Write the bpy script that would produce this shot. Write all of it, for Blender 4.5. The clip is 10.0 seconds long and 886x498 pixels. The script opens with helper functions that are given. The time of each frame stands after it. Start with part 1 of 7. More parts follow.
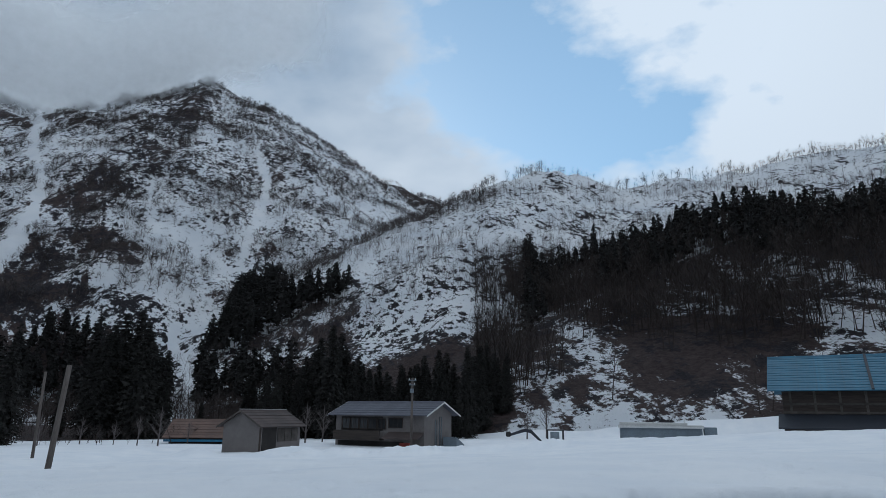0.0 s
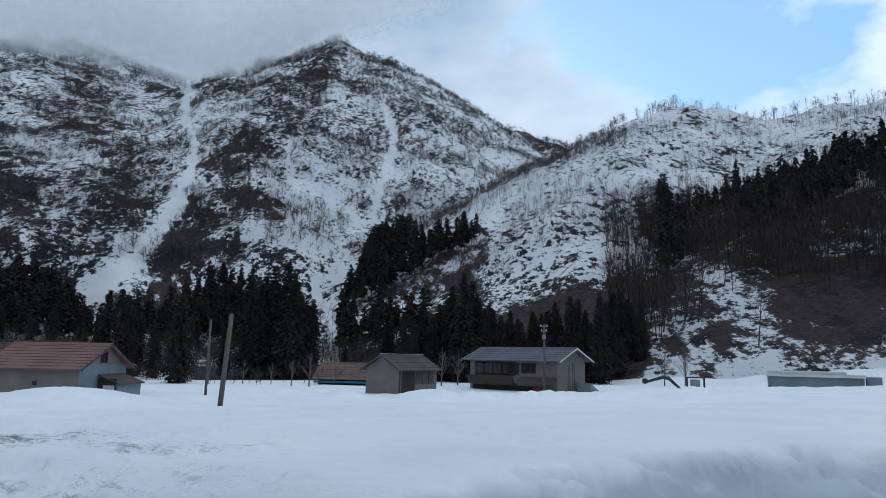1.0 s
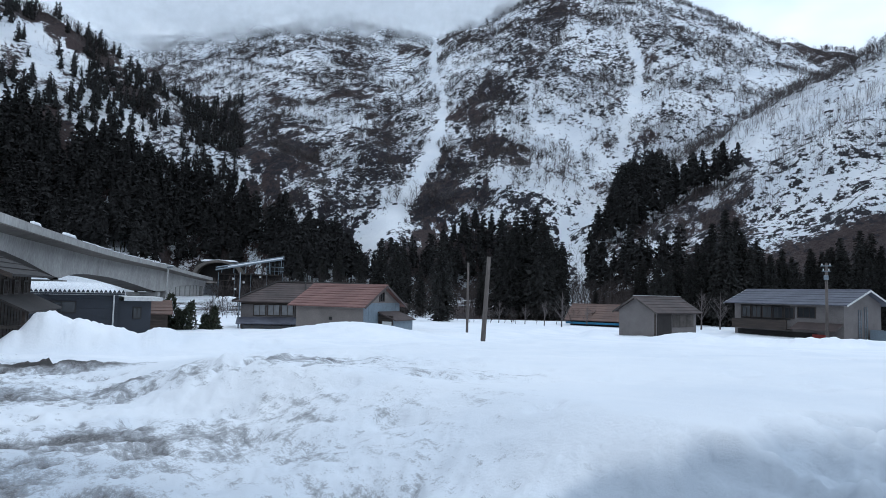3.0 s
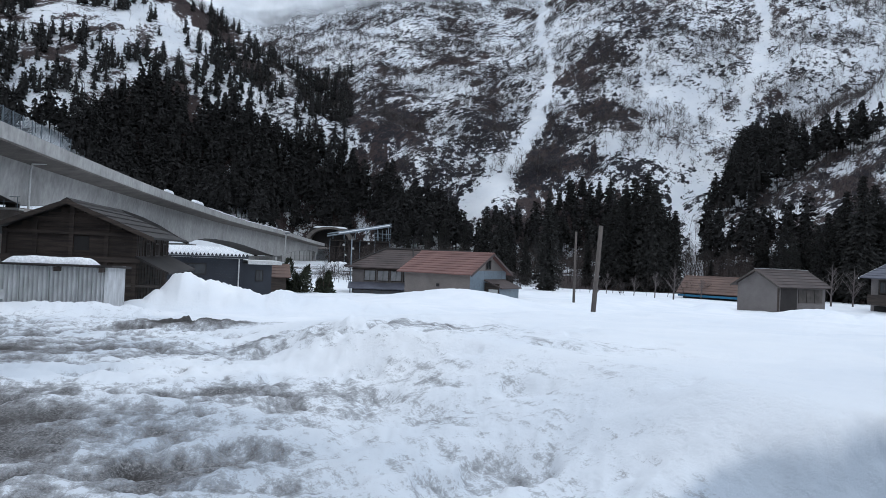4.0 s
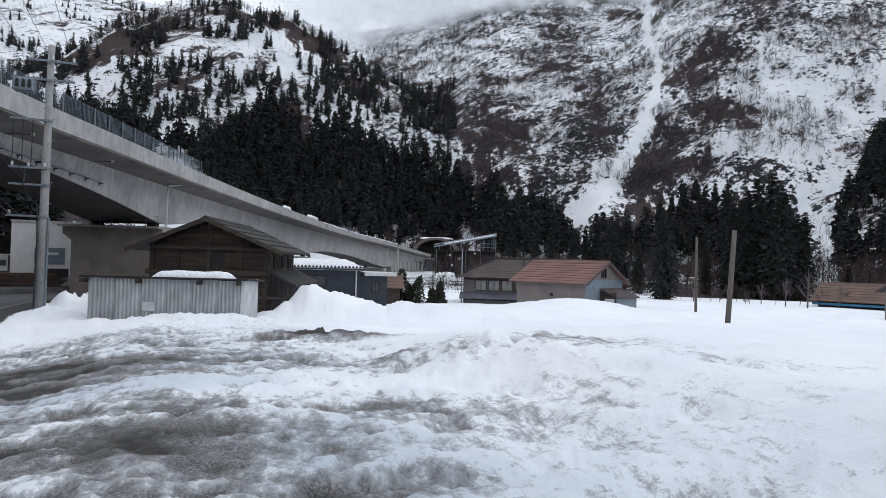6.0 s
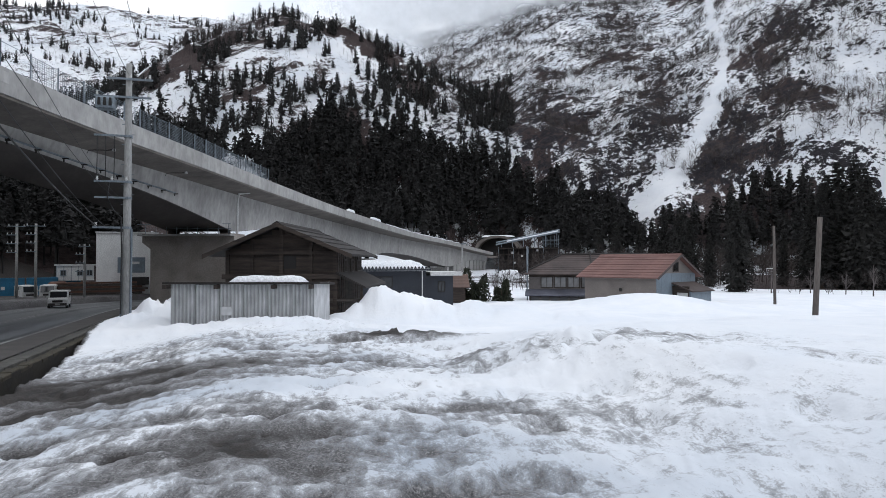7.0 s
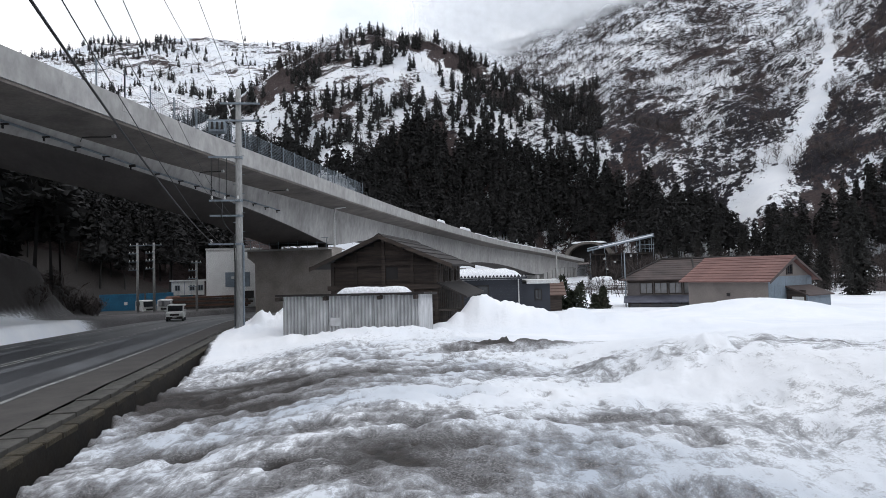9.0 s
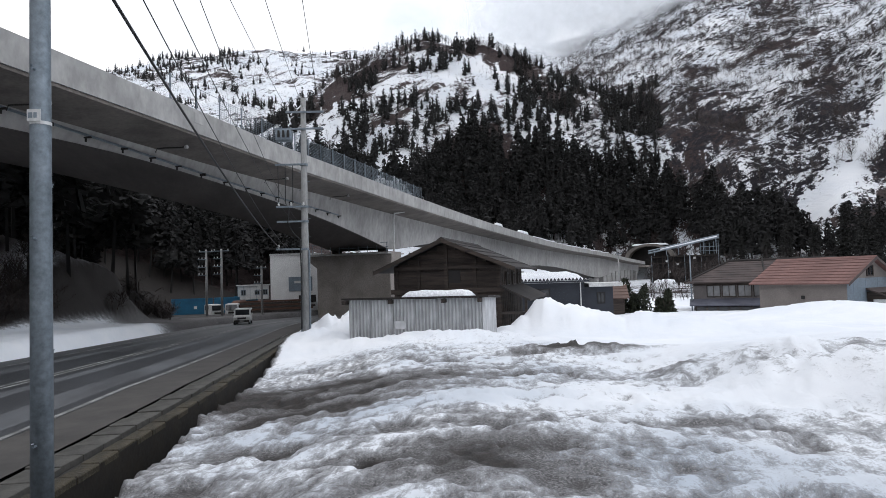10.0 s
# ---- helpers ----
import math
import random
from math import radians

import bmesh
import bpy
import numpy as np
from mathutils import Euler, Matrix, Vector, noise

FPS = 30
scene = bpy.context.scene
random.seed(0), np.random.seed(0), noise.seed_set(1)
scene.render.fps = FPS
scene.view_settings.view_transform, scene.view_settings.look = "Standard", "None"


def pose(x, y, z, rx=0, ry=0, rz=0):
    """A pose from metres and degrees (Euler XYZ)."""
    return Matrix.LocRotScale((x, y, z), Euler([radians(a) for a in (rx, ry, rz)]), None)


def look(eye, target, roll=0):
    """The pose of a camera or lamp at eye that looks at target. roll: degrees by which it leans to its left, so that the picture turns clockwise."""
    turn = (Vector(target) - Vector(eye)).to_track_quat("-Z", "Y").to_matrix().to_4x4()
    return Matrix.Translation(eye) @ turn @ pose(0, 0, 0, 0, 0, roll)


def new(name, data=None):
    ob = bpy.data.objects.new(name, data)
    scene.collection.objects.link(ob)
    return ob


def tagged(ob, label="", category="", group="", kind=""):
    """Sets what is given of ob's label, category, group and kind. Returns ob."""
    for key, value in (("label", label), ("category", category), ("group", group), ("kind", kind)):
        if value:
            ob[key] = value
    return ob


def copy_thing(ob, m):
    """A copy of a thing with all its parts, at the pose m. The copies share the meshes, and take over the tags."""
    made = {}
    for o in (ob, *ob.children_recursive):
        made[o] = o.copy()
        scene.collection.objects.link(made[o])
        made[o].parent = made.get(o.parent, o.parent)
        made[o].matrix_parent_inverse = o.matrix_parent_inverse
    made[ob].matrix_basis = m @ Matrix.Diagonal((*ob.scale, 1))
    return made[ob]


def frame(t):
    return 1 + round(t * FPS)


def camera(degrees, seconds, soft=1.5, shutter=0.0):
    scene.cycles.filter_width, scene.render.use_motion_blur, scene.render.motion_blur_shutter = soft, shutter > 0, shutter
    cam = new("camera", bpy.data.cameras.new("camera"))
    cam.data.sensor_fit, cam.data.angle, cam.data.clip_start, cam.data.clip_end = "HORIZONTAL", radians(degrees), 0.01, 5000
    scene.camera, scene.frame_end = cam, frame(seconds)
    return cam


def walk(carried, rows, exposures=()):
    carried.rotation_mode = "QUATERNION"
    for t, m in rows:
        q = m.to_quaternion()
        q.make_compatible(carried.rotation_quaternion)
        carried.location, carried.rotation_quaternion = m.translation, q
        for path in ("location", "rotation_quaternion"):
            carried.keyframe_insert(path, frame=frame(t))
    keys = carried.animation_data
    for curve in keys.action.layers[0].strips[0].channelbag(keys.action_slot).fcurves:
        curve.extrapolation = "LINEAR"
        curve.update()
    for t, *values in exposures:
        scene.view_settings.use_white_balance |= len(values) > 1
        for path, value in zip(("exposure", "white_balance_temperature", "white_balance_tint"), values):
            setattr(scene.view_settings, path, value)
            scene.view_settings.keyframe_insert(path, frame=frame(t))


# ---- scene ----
cam = camera(69.1, 10.0, soft=0.5)
PATH = [
    (0, (-0.214, -0.24, 1.224), (-0.184, 1.698, 1.718), 0.5),
    (0.5, (-0.32, -0.177, 1.26), (-0.465, 1.778, 1.655), 1.0),
    (1, (-0.341, -0.218, 1.267), (-0.703, 1.721, 1.596), 1.0),
    (1.5, (-0.354, -0.279, 1.264), (-0.947, 1.613, 1.526), 1.0),
    (2, (-0.402, -0.299, 1.251), (-1.169, 1.536, 1.463), 1.0),
    (2.5, (-0.466, -0.307, 1.237), (-1.391, 1.458, 1.414), 1.1),
    (2.7, (-0.46, -0.327, 1.225), (-1.445, 1.406, 1.386), 1.1),
    (3.8, (-0.643, -0.451, 1.198), (-1.911, 1.094, 1.251), 2.3),
    (4, (-0.685, -0.467, 1.207), (-2.008, 1.032, 1.235), 2.3),
    (4.5, (-0.902, -0.424, 1.199), (-2.329, 0.977, 1.241), 2.0),
    (5, (-1.068, -0.496, 1.182), (-2.534, 0.864, 1.227), 2.2),
    (6.5, (-1.419, -0.725, 1.215), (-3.024, 0.467, 1.262), 0.6),
    (7, (-1.543, -0.78, 1.201), (-3.204, 0.333, 1.242), -0.2),
    (7.5, (-1.632, -0.885, 1.201), (-3.31, 0.202, 1.239), -0.3),
    (8, (-1.698, -1.01, 1.203), (-3.378, 0.074, 1.241), -0.4),
    (8.5, (-1.763, -1.101, 1.202), (-3.481, -0.079, 1.252), -1.1),
    (9, (-1.838, -1.182, 1.195), (-3.634, -0.305, 1.268), -1.5),
    (9.5, (-1.895, -1.308, 1.19), (-3.726, -0.508, 1.273), -1.5),
    (10, (-1.926, -1.428, 1.181), (-3.791, -0.711, 1.271), -1.8),
]
EXPOSURES = [(0.0, -1.0, 5150, 2), (1.0, -0.7, 5000, 1), (2.5, -0.25, 5000, 2), (4.5, -0.1, 5450, 6), (6.5, -0.02, 5650, 7), (10.0, 0.07, 5750, 8)]
walk(cam, [(t, look(eye, target, roll)) for t, eye, target, roll in PATH], EXPOSURES)

# ---- light ----
world = bpy.data.worlds.new("sky_world")
scene.world = world
world.use_nodes = True


def build_sky():
    nt = world.node_tree
    nt.nodes.clear()
    n = nt.nodes.new
    out, bg = n("ShaderNodeOutputWorld"), n("ShaderNodeBackground")
    sky = n("ShaderNodeTexSky")
    sky.sky_type, sky.sun_disc = "NISHITA", False
    sky.sun_elevation, sky.sun_rotation = radians(14), radians(-25)
    coord, sep = n("ShaderNodeTexCoord"), n("ShaderNodeSeparateXYZ")
    nt.links.new(coord.outputs["Generated"], sep.inputs[0])
    # cloud deck: soft grey-white billows, open over one stretch of blue
    mapping = n("ShaderNodeMapping")
    mapping.inputs["Scale"].default_value = (1.6, 1.6, 3.0)
    mapping.inputs["Location"].default_value = (0.35, 0.2, 0.1)
    nt.links.new(coord.outputs["Generated"], mapping.inputs["Vector"])
    billow = n("ShaderNodeTexNoise")
    billow.inputs["Scale"].default_value, billow.inputs["Detail"].default_value = 2.9, 9
    billow.inputs["Roughness"].default_value = 0.52
    nt.links.new(mapping.outputs[0], billow.inputs["Vector"])
    # distance from the middle of the clear stretch
    gap = n("ShaderNodeVectorMath")
    gap.operation = "DISTANCE"
    gap.inputs[1].default_value = (0.16, 0.86, 0.48)
    nt.links.new(coord.outputs["Generated"], gap.inputs[0])
    far = n("ShaderNodeMapRange")
    far.inputs["From Min"].default_value, far.inputs["From Max"].default_value = 0.05, 0.46
    far.inputs["To Min"].default_value, far.inputs["To Max"].default_value = -0.22, 0.5
    nt.links.new(gap.outputs["Value"], far.inputs["Value"])
    add = n("ShaderNodeMath")
    add.operation = "ADD"
    nt.links.new(billow.outputs["Fac"], add.inputs[0])
    nt.links.new(far.outputs[0], add.inputs[1])
    tuft = n("ShaderNodeMath")   # crisper tufts along the edges of the cloud
    tuft.operation = "MULTIPLY_ADD"
    tuft.inputs[1].default_value, tuft.inputs[2].default_value = 1.6, -0.3
    nt.links.new(billow.outputs["Fac"], tuft.inputs[0])
    nt.links.new(tuft.outputs[0], add.inputs[0])
    cover = n("ShaderNodeValToRGB")
    cover.color_ramp.elements[0].position, cover.color_ramp.elements[1].position = 0.40, 0.60
    nt.links.new(add.outputs[0], cover.inputs[0])
    shade = n("ShaderNodeTexNoise")
    shade.inputs["Scale"].default_value, shade.inputs["Detail"].default_value = 1.7, 6
    nt.links.new(mapping.outputs[0], shade.inputs["Vector"])
    tone = n("ShaderNodeValToRGB")
    tone.color_ramp.elements[0].position, tone.color_ramp.elements[1].position = 0.24, 0.58
    tone.color_ramp.elements[0].color = (0.50, 0.58, 0.68, 1)
    tone.color_ramp.elements[1].color = (1.24, 1.16, 1.10, 1)
    # the deck is heavier and greyer to the north-west, where it sits on the peaks
    heavy = n("ShaderNodeVectorMath")
    heavy.operation = "DISTANCE"
    heavy.inputs[1].default_value = (-0.36, 0.66, 0.66)
    nt.links.new(coord.outputs["Generated"], heavy.inputs[0])
    weigh = n("ShaderNodeMapRange")
    weigh.inputs["From Min"].default_value, weigh.inputs["From Max"].default_value = 0.1, 0.45
    weigh.inputs["To Min"].default_value, weigh.inputs["To Max"].default_value = -0.14, 0.12
    nt.links.new(heavy.outputs["Value"], weigh.inputs["Value"])
    both = n("ShaderNodeMath")
    both.operation = "ADD"
    nt.links.new(shade.outputs["Fac"], both.inputs[0])
    nt.links.new(weigh.outputs[0], both.inputs[1])
    nt.links.new(both.outputs[0], tone.inputs[0])
    clear = n("ShaderNodeVectorMath")
    clear.operation = "SCALE"
    clear.inputs["Scale"].default_value = SKY
    nt.links.new(sky.outputs[0], clear.inputs[0])
    veil = n("ShaderNodeMix")   # thin high haze over the blue
    veil.data_type = "RGBA"
    veil.inputs["Factor"].default_value = 0.5
    nt.links.new(clear.outputs[0], veil.inputs[6])
    veil.inputs[7].default_value = (0.58, 0.72, 0.78, 1)
    mix = n("ShaderNodeMix")
    mix.data_type = "RGBA"
    nt.links.new(cover.outputs[0], mix.inputs["Factor"])
    nt.links.new(veil.outputs[2], mix.inputs[6])
    nt.links.new(tone.outputs[0], mix.inputs[7])
    # brighter towards the veiled sun
    near_sun = n("ShaderNodeVectorMath")
    near_sun.operation = "DISTANCE"
    near_sun.inputs[1].default_value = (0.36, 0.77, 0.52)
    nt.links.new(coord.outputs["Generated"], near_sun.inputs[0])
    glow = n("ShaderNodeMapRange")
    glow.inputs["From Min"].default_value, glow.inputs["From Max"].default_value = 0.1, 0.8
    glow.inputs["To Min"].default_value, glow.inputs["To Max"].default_value = 1.32, 1.0
    nt.links.new(near_sun.outputs["Value"], glow.inputs["Value"])
    lit = n("ShaderNodeVectorMath")
    lit.operation = "SCALE"
    nt.links.new(mix.outputs[2], lit.inputs[0])
    nt.links.new(glow.outputs[0], lit.inputs["Scale"])
    nt.links.new(lit.outputs[0], bg.inputs[0])
    bg.inputs[1].default_value = CLOUD
    nt.links.new(bg.outputs[0], out.inputs[0])


SKY, CLOUD = 0.30, 1.0
build_sky()
sun = new("sun", bpy.data.lights.new("sun", "SUN"))
sun.data.energy, sun.data.angle, sun.data.color = 0.35, radians(40), (1.0, 0.95, 0.88)
sun.matrix_world = look((0, 0, 50), (-18, -38, 14))


# ---- materials ----
def nodes_of(m):
    m.use_nodes = True
    nt = m.node_tree
    return nt, nt.nodes["Principled BSDF"]


def noise_node(nt, scale, detail=6, rough=0.6, space="Object", stretch=None, turn=0.0, dip=0.0):
    tex = nt.nodes.new("ShaderNodeTexNoise")
    tex.inputs["Scale"].default_value, tex.inputs["Detail"].default_value = scale, detail
    tex.inputs["Roughness"].default_value = rough
    co = nt.nodes.new("ShaderNodeTexCoord")
    if stretch:
        mp = nt.nodes.new("ShaderNodeMapping")
        if turn:   # long along a compass bearing, dipping as the slope falls
            mp.vector_type = "TEXTURE"
            mp.inputs["Rotation"].default_value = (radians(dip), 0, radians(turn))
        mp.inputs["Scale"].default_value = stretch
        nt.links.new(co.outputs[space], mp.inputs[0])
        nt.links.new(mp.outputs[0], tex.inputs["Vector"])
    else:
        nt.links.new(co.outputs[space], tex.inputs["Vector"])
    return tex


def ramp(nt, source, stops):
    r = nt.nodes.new("ShaderNodeValToRGB")
    while len(r.color_ramp.elements) < len(stops):
        r.color_ramp.elements.new(0.5)
    for e, (p, c) in zip(r.color_ramp.elements, stops):
        e.position, e.color = p, (*c, 1) if len(c) == 3 else c
    nt.links.new(source, r.inputs[0])
    return r


def blend(nt, factor, a, b, kind="MIX"):
    m = nt.nodes.new("ShaderNodeMix")
    m.data_type, m.blend_type = "RGBA", kind
    for socket, value in ((0, factor), (6, a), (7, b)):
        if isinstance(value, (int, float)):
            m.inputs[socket].default_value = value
        elif isinstance(value, tuple):
            m.inputs[socket].default_value = (*value, 1)
        else:
            nt.links.new(value, m.inputs[socket])
    return m.outputs[2]


def bump(nt, bsdf, height, strength=0.3, distance=0.02):
    b = nt.nodes.new("ShaderNodeBump")
    b.inputs["Strength"].default_value, b.inputs["Distance"].default_value = strength, distance
    nt.links.new(height, b.inputs["Height"])
    nt.links.new(b.outputs[0], bsdf.inputs["Normal"])


def surface(name, light, dark, scale=3.0, rough=0.7, metal=0.0, fine=40.0, relief=0.25, stretch=None, vary=0.0, depth=0.01):
    """A weathered surface: two colours mixed by stains of one size and grain of another."""
    m = bpy.data.materials.new(name)
    nt, bsdf = nodes_of(m)
    big = noise_node(nt, scale, 6, 0.65, stretch=stretch)
    small = noise_node(nt, fine, 4, 0.6, stretch=stretch)
    c = ramp(nt, big.outputs["Fac"], [(0.32, dark), (0.66, light)]).outputs[0]
    g = ramp(nt, small.outputs["Fac"], [(0.3, (0.72, 0.72, 0.72)), (0.7, (1.12, 1.12, 1.12))]).outputs[0]
    c = blend(nt, 1.0, c, g, "MULTIPLY")
    if vary:
        info = nt.nodes.new("ShaderNodeObjectInfo")
        v = nt.nodes.new("ShaderNodeMapRange")
        v.inputs["To Min"].default_value, v.inputs["To Max"].default_value = 1 - vary, 1 + vary
        nt.links.new(info.outputs["Random"], v.inputs["Value"])
        c = blend(nt, 1.0, c, v.outputs[0], "MULTIPLY")
    nt.links.new(c, bsdf.inputs["Base Color"])
    r = ramp(nt, small.outputs["Fac"], [(0.2, (rough - 0.12,) * 3), (0.8, (min(1, rough + 0.1),) * 3)])
    nt.links.new(r.outputs[0], bsdf.inputs["Roughness"])
    bsdf.inputs["Metallic"].default_value = metal
    bump(nt, bsdf, small.outputs["Fac"], relief, depth)
    return m


def snow_ground(name):
    """Old snow; its first vertex layer marks grit and painted shade, 'ice' the wet grey slush and the hollow's shade.
    """
    m = bpy.data.materials.new(name)
    nt, bsdf = nodes_of(m)
    dirt_shade, slush = nt.nodes.new("ShaderNodeAttribute"), nt.nodes.new("ShaderNodeAttribute")
    dirt_shade.attribute_name, slush.attribute_name = "dirt_shade", "slush"
    grit, clod, soft = noise_node(nt, 7.0, 9, 0.76), noise_node(nt, 45.0, 5, 0.75), noise_node(nt, 0.35, 5)
    white = ramp(nt, soft.outputs["Fac"], [(0.3, (0.74, 0.77, 0.82)), (0.7, (0.86, 0.87, 0.89))]).outputs[0]
    ripple = noise_node(nt, 2.6, 10, 0.72, stretch=(0.55, 1.5, 1.0), turn=65)
    speck = noise_node(nt, 110.0, 3, 0.8)

    def sway(tex, amount):
        o = nt.nodes.new("ShaderNodeMapRange")
        o.inputs["From Min"].default_value, o.inputs["From Max"].default_value = 0.25, 0.75
        o.inputs["To Min"].default_value, o.inputs["To Max"].default_value = -amount, amount
        o.clamp = False
        nt.links.new(tex.outputs["Fac"], o.inputs["Value"])
        return o.outputs[0]

    def plus(a, b):
        m2 = nt.nodes.new("ShaderNodeMath")
        m2.operation = "ADD"
        nt.links.new(a, m2.inputs[0])
        nt.links.new(b, m2.inputs[1])
        return m2.outputs[0]

    level = plus(plus(dirt_shade.outputs["Fac"], sway(ripple, 0.55)), plus(plus(sway(grit, 0.42), sway(clod, 0.34)), sway(speck, 0.16)))
    gate = ramp(nt, dirt_shade.outputs["Fac"], [(0.02, (0, 0, 0)), (0.14, (1, 1, 1))]).outputs[0]
    mask = blend(nt, 1.0, ramp(nt, level, [(0.28, (0, 0, 0)), (0.46, (0.48, 0.48, 0.48)), (0.80, (0.86, 0.86, 0.86)), (1.15, (1, 1, 1))]).outputs[0], gate, "MULTIPLY")
    earth = ramp(nt, clod.outputs["Fac"], [(0.38, (0.026, 0.025, 0.026)), (0.52, (0.135, 0.130, 0.132)), (0.68, (0.37, 0.365, 0.368))]).outputs[0]
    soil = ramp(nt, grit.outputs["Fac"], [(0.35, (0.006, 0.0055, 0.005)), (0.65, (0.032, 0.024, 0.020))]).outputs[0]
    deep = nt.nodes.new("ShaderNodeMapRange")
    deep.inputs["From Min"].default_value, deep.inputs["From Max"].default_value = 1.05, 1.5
    nt.links.new(dirt_shade.outputs["Fac"], deep.inputs["Value"])
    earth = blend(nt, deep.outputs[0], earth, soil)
    grey = blend(nt, slush.outputs["Fac"], white, (0.41, 0.46, 0.53))
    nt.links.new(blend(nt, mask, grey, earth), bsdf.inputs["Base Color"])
    bsdf.inputs["Roughness"].default_value = 0.75
    bsdf.inputs["Subsurface Weight"].default_value = 0.0
    h = nt.nodes.new("ShaderNodeMath")
    h.operation = "ADD"
    nt.links.new(grit.outputs["Fac"], h.inputs[0])
    nt.links.new(ripple.outputs["Fac"], h.inputs[1])
    bump(nt, bsdf, h.outputs[0], 0.55, 0.055)
    return m


def mountain_mat(name):
    """Snow over rock and brown scrub; the vertex layers 'rock' and 'scrub' say how much of each lies bare, fine noise where."""
    m = bpy.data.materials.new(name)
    nt, bsdf = nodes_of(m)
    rock, scrub = nt.nodes.new("ShaderNodeAttribute"), nt.nodes.new("ShaderNodeAttribute")
    rock.attribute_name, scrub.attribute_name = "rock", "scrub"
    ledge = noise_node(nt, 0.10, 10, 0.70, stretch=(1.0, 1.9, 0.85), turn=6, dip=29)
    crag = noise_node(nt, 0.36, 8, 0.74, stretch=(1.1, 1.5, 0.7), turn=10, dip=25)
    thicket = noise_node(nt, 0.08, 9, 0.74, stretch=(0.9, 2.0, 0.9), turn=8, dip=27)
    fine = noise_node(nt, 0.9, 6, 0.7)
    drift = noise_node(nt, 0.03, 5, 0.6)
    snow = ramp(nt, drift.outputs["Fac"], [(0.35, (0.74, 0.77, 0.82)), (0.65, (0.88, 0.89, 0.91))]).outputs[0]
    stone = ramp(nt, fine.outputs["Fac"], [(0.3, (0.010, 0.0095, 0.012)), (0.55, (0.025, 0.0225, 0.027)), (0.75, (0.066, 0.059, 0.064))]).outputs[0]
    brush = ramp(nt, fine.outputs["Fac"], [(0.3, (0.022, 0.016, 0.016)), (0.7, (0.082, 0.060, 0.057))]).outputs[0]

    def centred(tex, amount):
        o = nt.nodes.new("ShaderNodeMapRange")
        o.inputs["From Min"].default_value, o.inputs["From Max"].default_value = 0.2, 0.8
        o.inputs["To Min"].default_value, o.inputs["To Max"].default_value = -amount, amount
        o.clamp = False
        nt.links.new(tex.outputs["Fac"], o.inputs["Value"])
        return o.outputs[0]

    def total(*values):
        out = values[0]
        for v in values[1:]:
            a = nt.nodes.new("ShaderNodeMath")
            a.operation = "ADD"
            nt.links.new(out, a.inputs[0])
            nt.links.new(v, a.inputs[1])
            out = a.outputs[0]
        return out

    cover = ramp(nt, total(scrub.outputs["Fac"], centred(thicket, 0.9), centred(fine, 0.35)), [(0.44, (0, 0, 0)), (0.58, (1, 1, 1))]).outputs[0]
    bare = ramp(nt, total(rock.outputs["Fac"], centred(ledge, 0.80), centred(crag, 1.35), centred(fine, 0.30)), [(0.47, (0, 0, 0)), (0.54, (1, 1, 1))]).outputs[0]
    c = blend(nt, cover, snow, brush)
    c = blend(nt, bare, c, stone)
    nt.links.new(c, bsdf.inputs["Base Color"])
    bsdf.inputs["Roughness"].default_value = 0.9
    bsdf.inputs["Specular IOR Level"].default_value = 0.2
    bump(nt, bsdf, total(crag.outputs["Fac"], centred(fine, 0.15)), 0.7, 3.0)
    return m


M_SNOW = snow_ground("old_snow")
M_MOUNT = mountain_mat("snowy_mountainside")
M_CAP = surface("clean_snow", (0.87, 0.88, 0.90), (0.78, 0.80, 0.84), 1.2, 0.7, fine=14, relief=0.3, depth=0.03)
M_CONC = surface("concrete", (0.44, 0.43, 0.415), (0.30, 0.292, 0.28), 0.35, 0.85, fine=3, relief=0.1, stretch=(0.6, 0.6, 0.35))
# underside shade is put into this colour, along with dark streaks
M_SOFFIT_SHADE = surface("shade_darkened_streaked_concrete", (0.105, 0.092, 0.084), (0.045, 0.039, 0.036), 0.25, 0.9, fine=3, relief=0.2, stretch=(0.35, 1.6, 1))
M_CONC_D = surface("stained_concrete", (0.34, 0.305, 0.275), (0.21, 0.188, 0.17), 0.5, 0.85, fine=8, relief=0.15)
M_CONC_S = surface("brown_stain_and_shade_concrete", (0.20, 0.18, 0.16), (0.105, 0.094, 0.084), 0.5, 0.88, fine=6, relief=0.15)
M_ASPH = surface("wet_asphalt", (0.050, 0.053, 0.059), (0.026, 0.027, 0.030), 0.5, 0.52, fine=30, relief=0.15, stretch=(0.4, 1.6, 1))
M_ASPH_L = surface("dry_shoulder_asphalt", (0.075, 0.068, 0.062), (0.034, 0.031, 0.029), 0.9, 0.8, fine=25, relief=0.2)
M_ASPH_D = surface("salt_dried_asphalt", (0.115, 0.12, 0.128), (0.055, 0.057, 0.061), 0.6, 0.7, fine=25, relief=0.15, stretch=(0.3, 1.2, 1))
M_PAINT = surface("worn_road_paint", (0.40, 0.40, 0.39), (0.055, 0.055, 0.055), 1.6, 0.7, fine=20)
M_KERB = surface("mossy_kerb_concrete", (0.088, 0.083, 0.074), (0.034, 0.032, 0.028), 2.0, 0.9, fine=18, relief=0.5, vary=0.2)
M_MOSS = surface("mossy_kerb_edge", (0.062, 0.051, 0.032), (0.018, 0.015, 0.009), 2.4, 0.95, fine=16, relief=0.8, vary=0.25, depth=0.03)
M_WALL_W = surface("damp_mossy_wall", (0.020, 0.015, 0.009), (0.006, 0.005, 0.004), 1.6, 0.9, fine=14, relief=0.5)
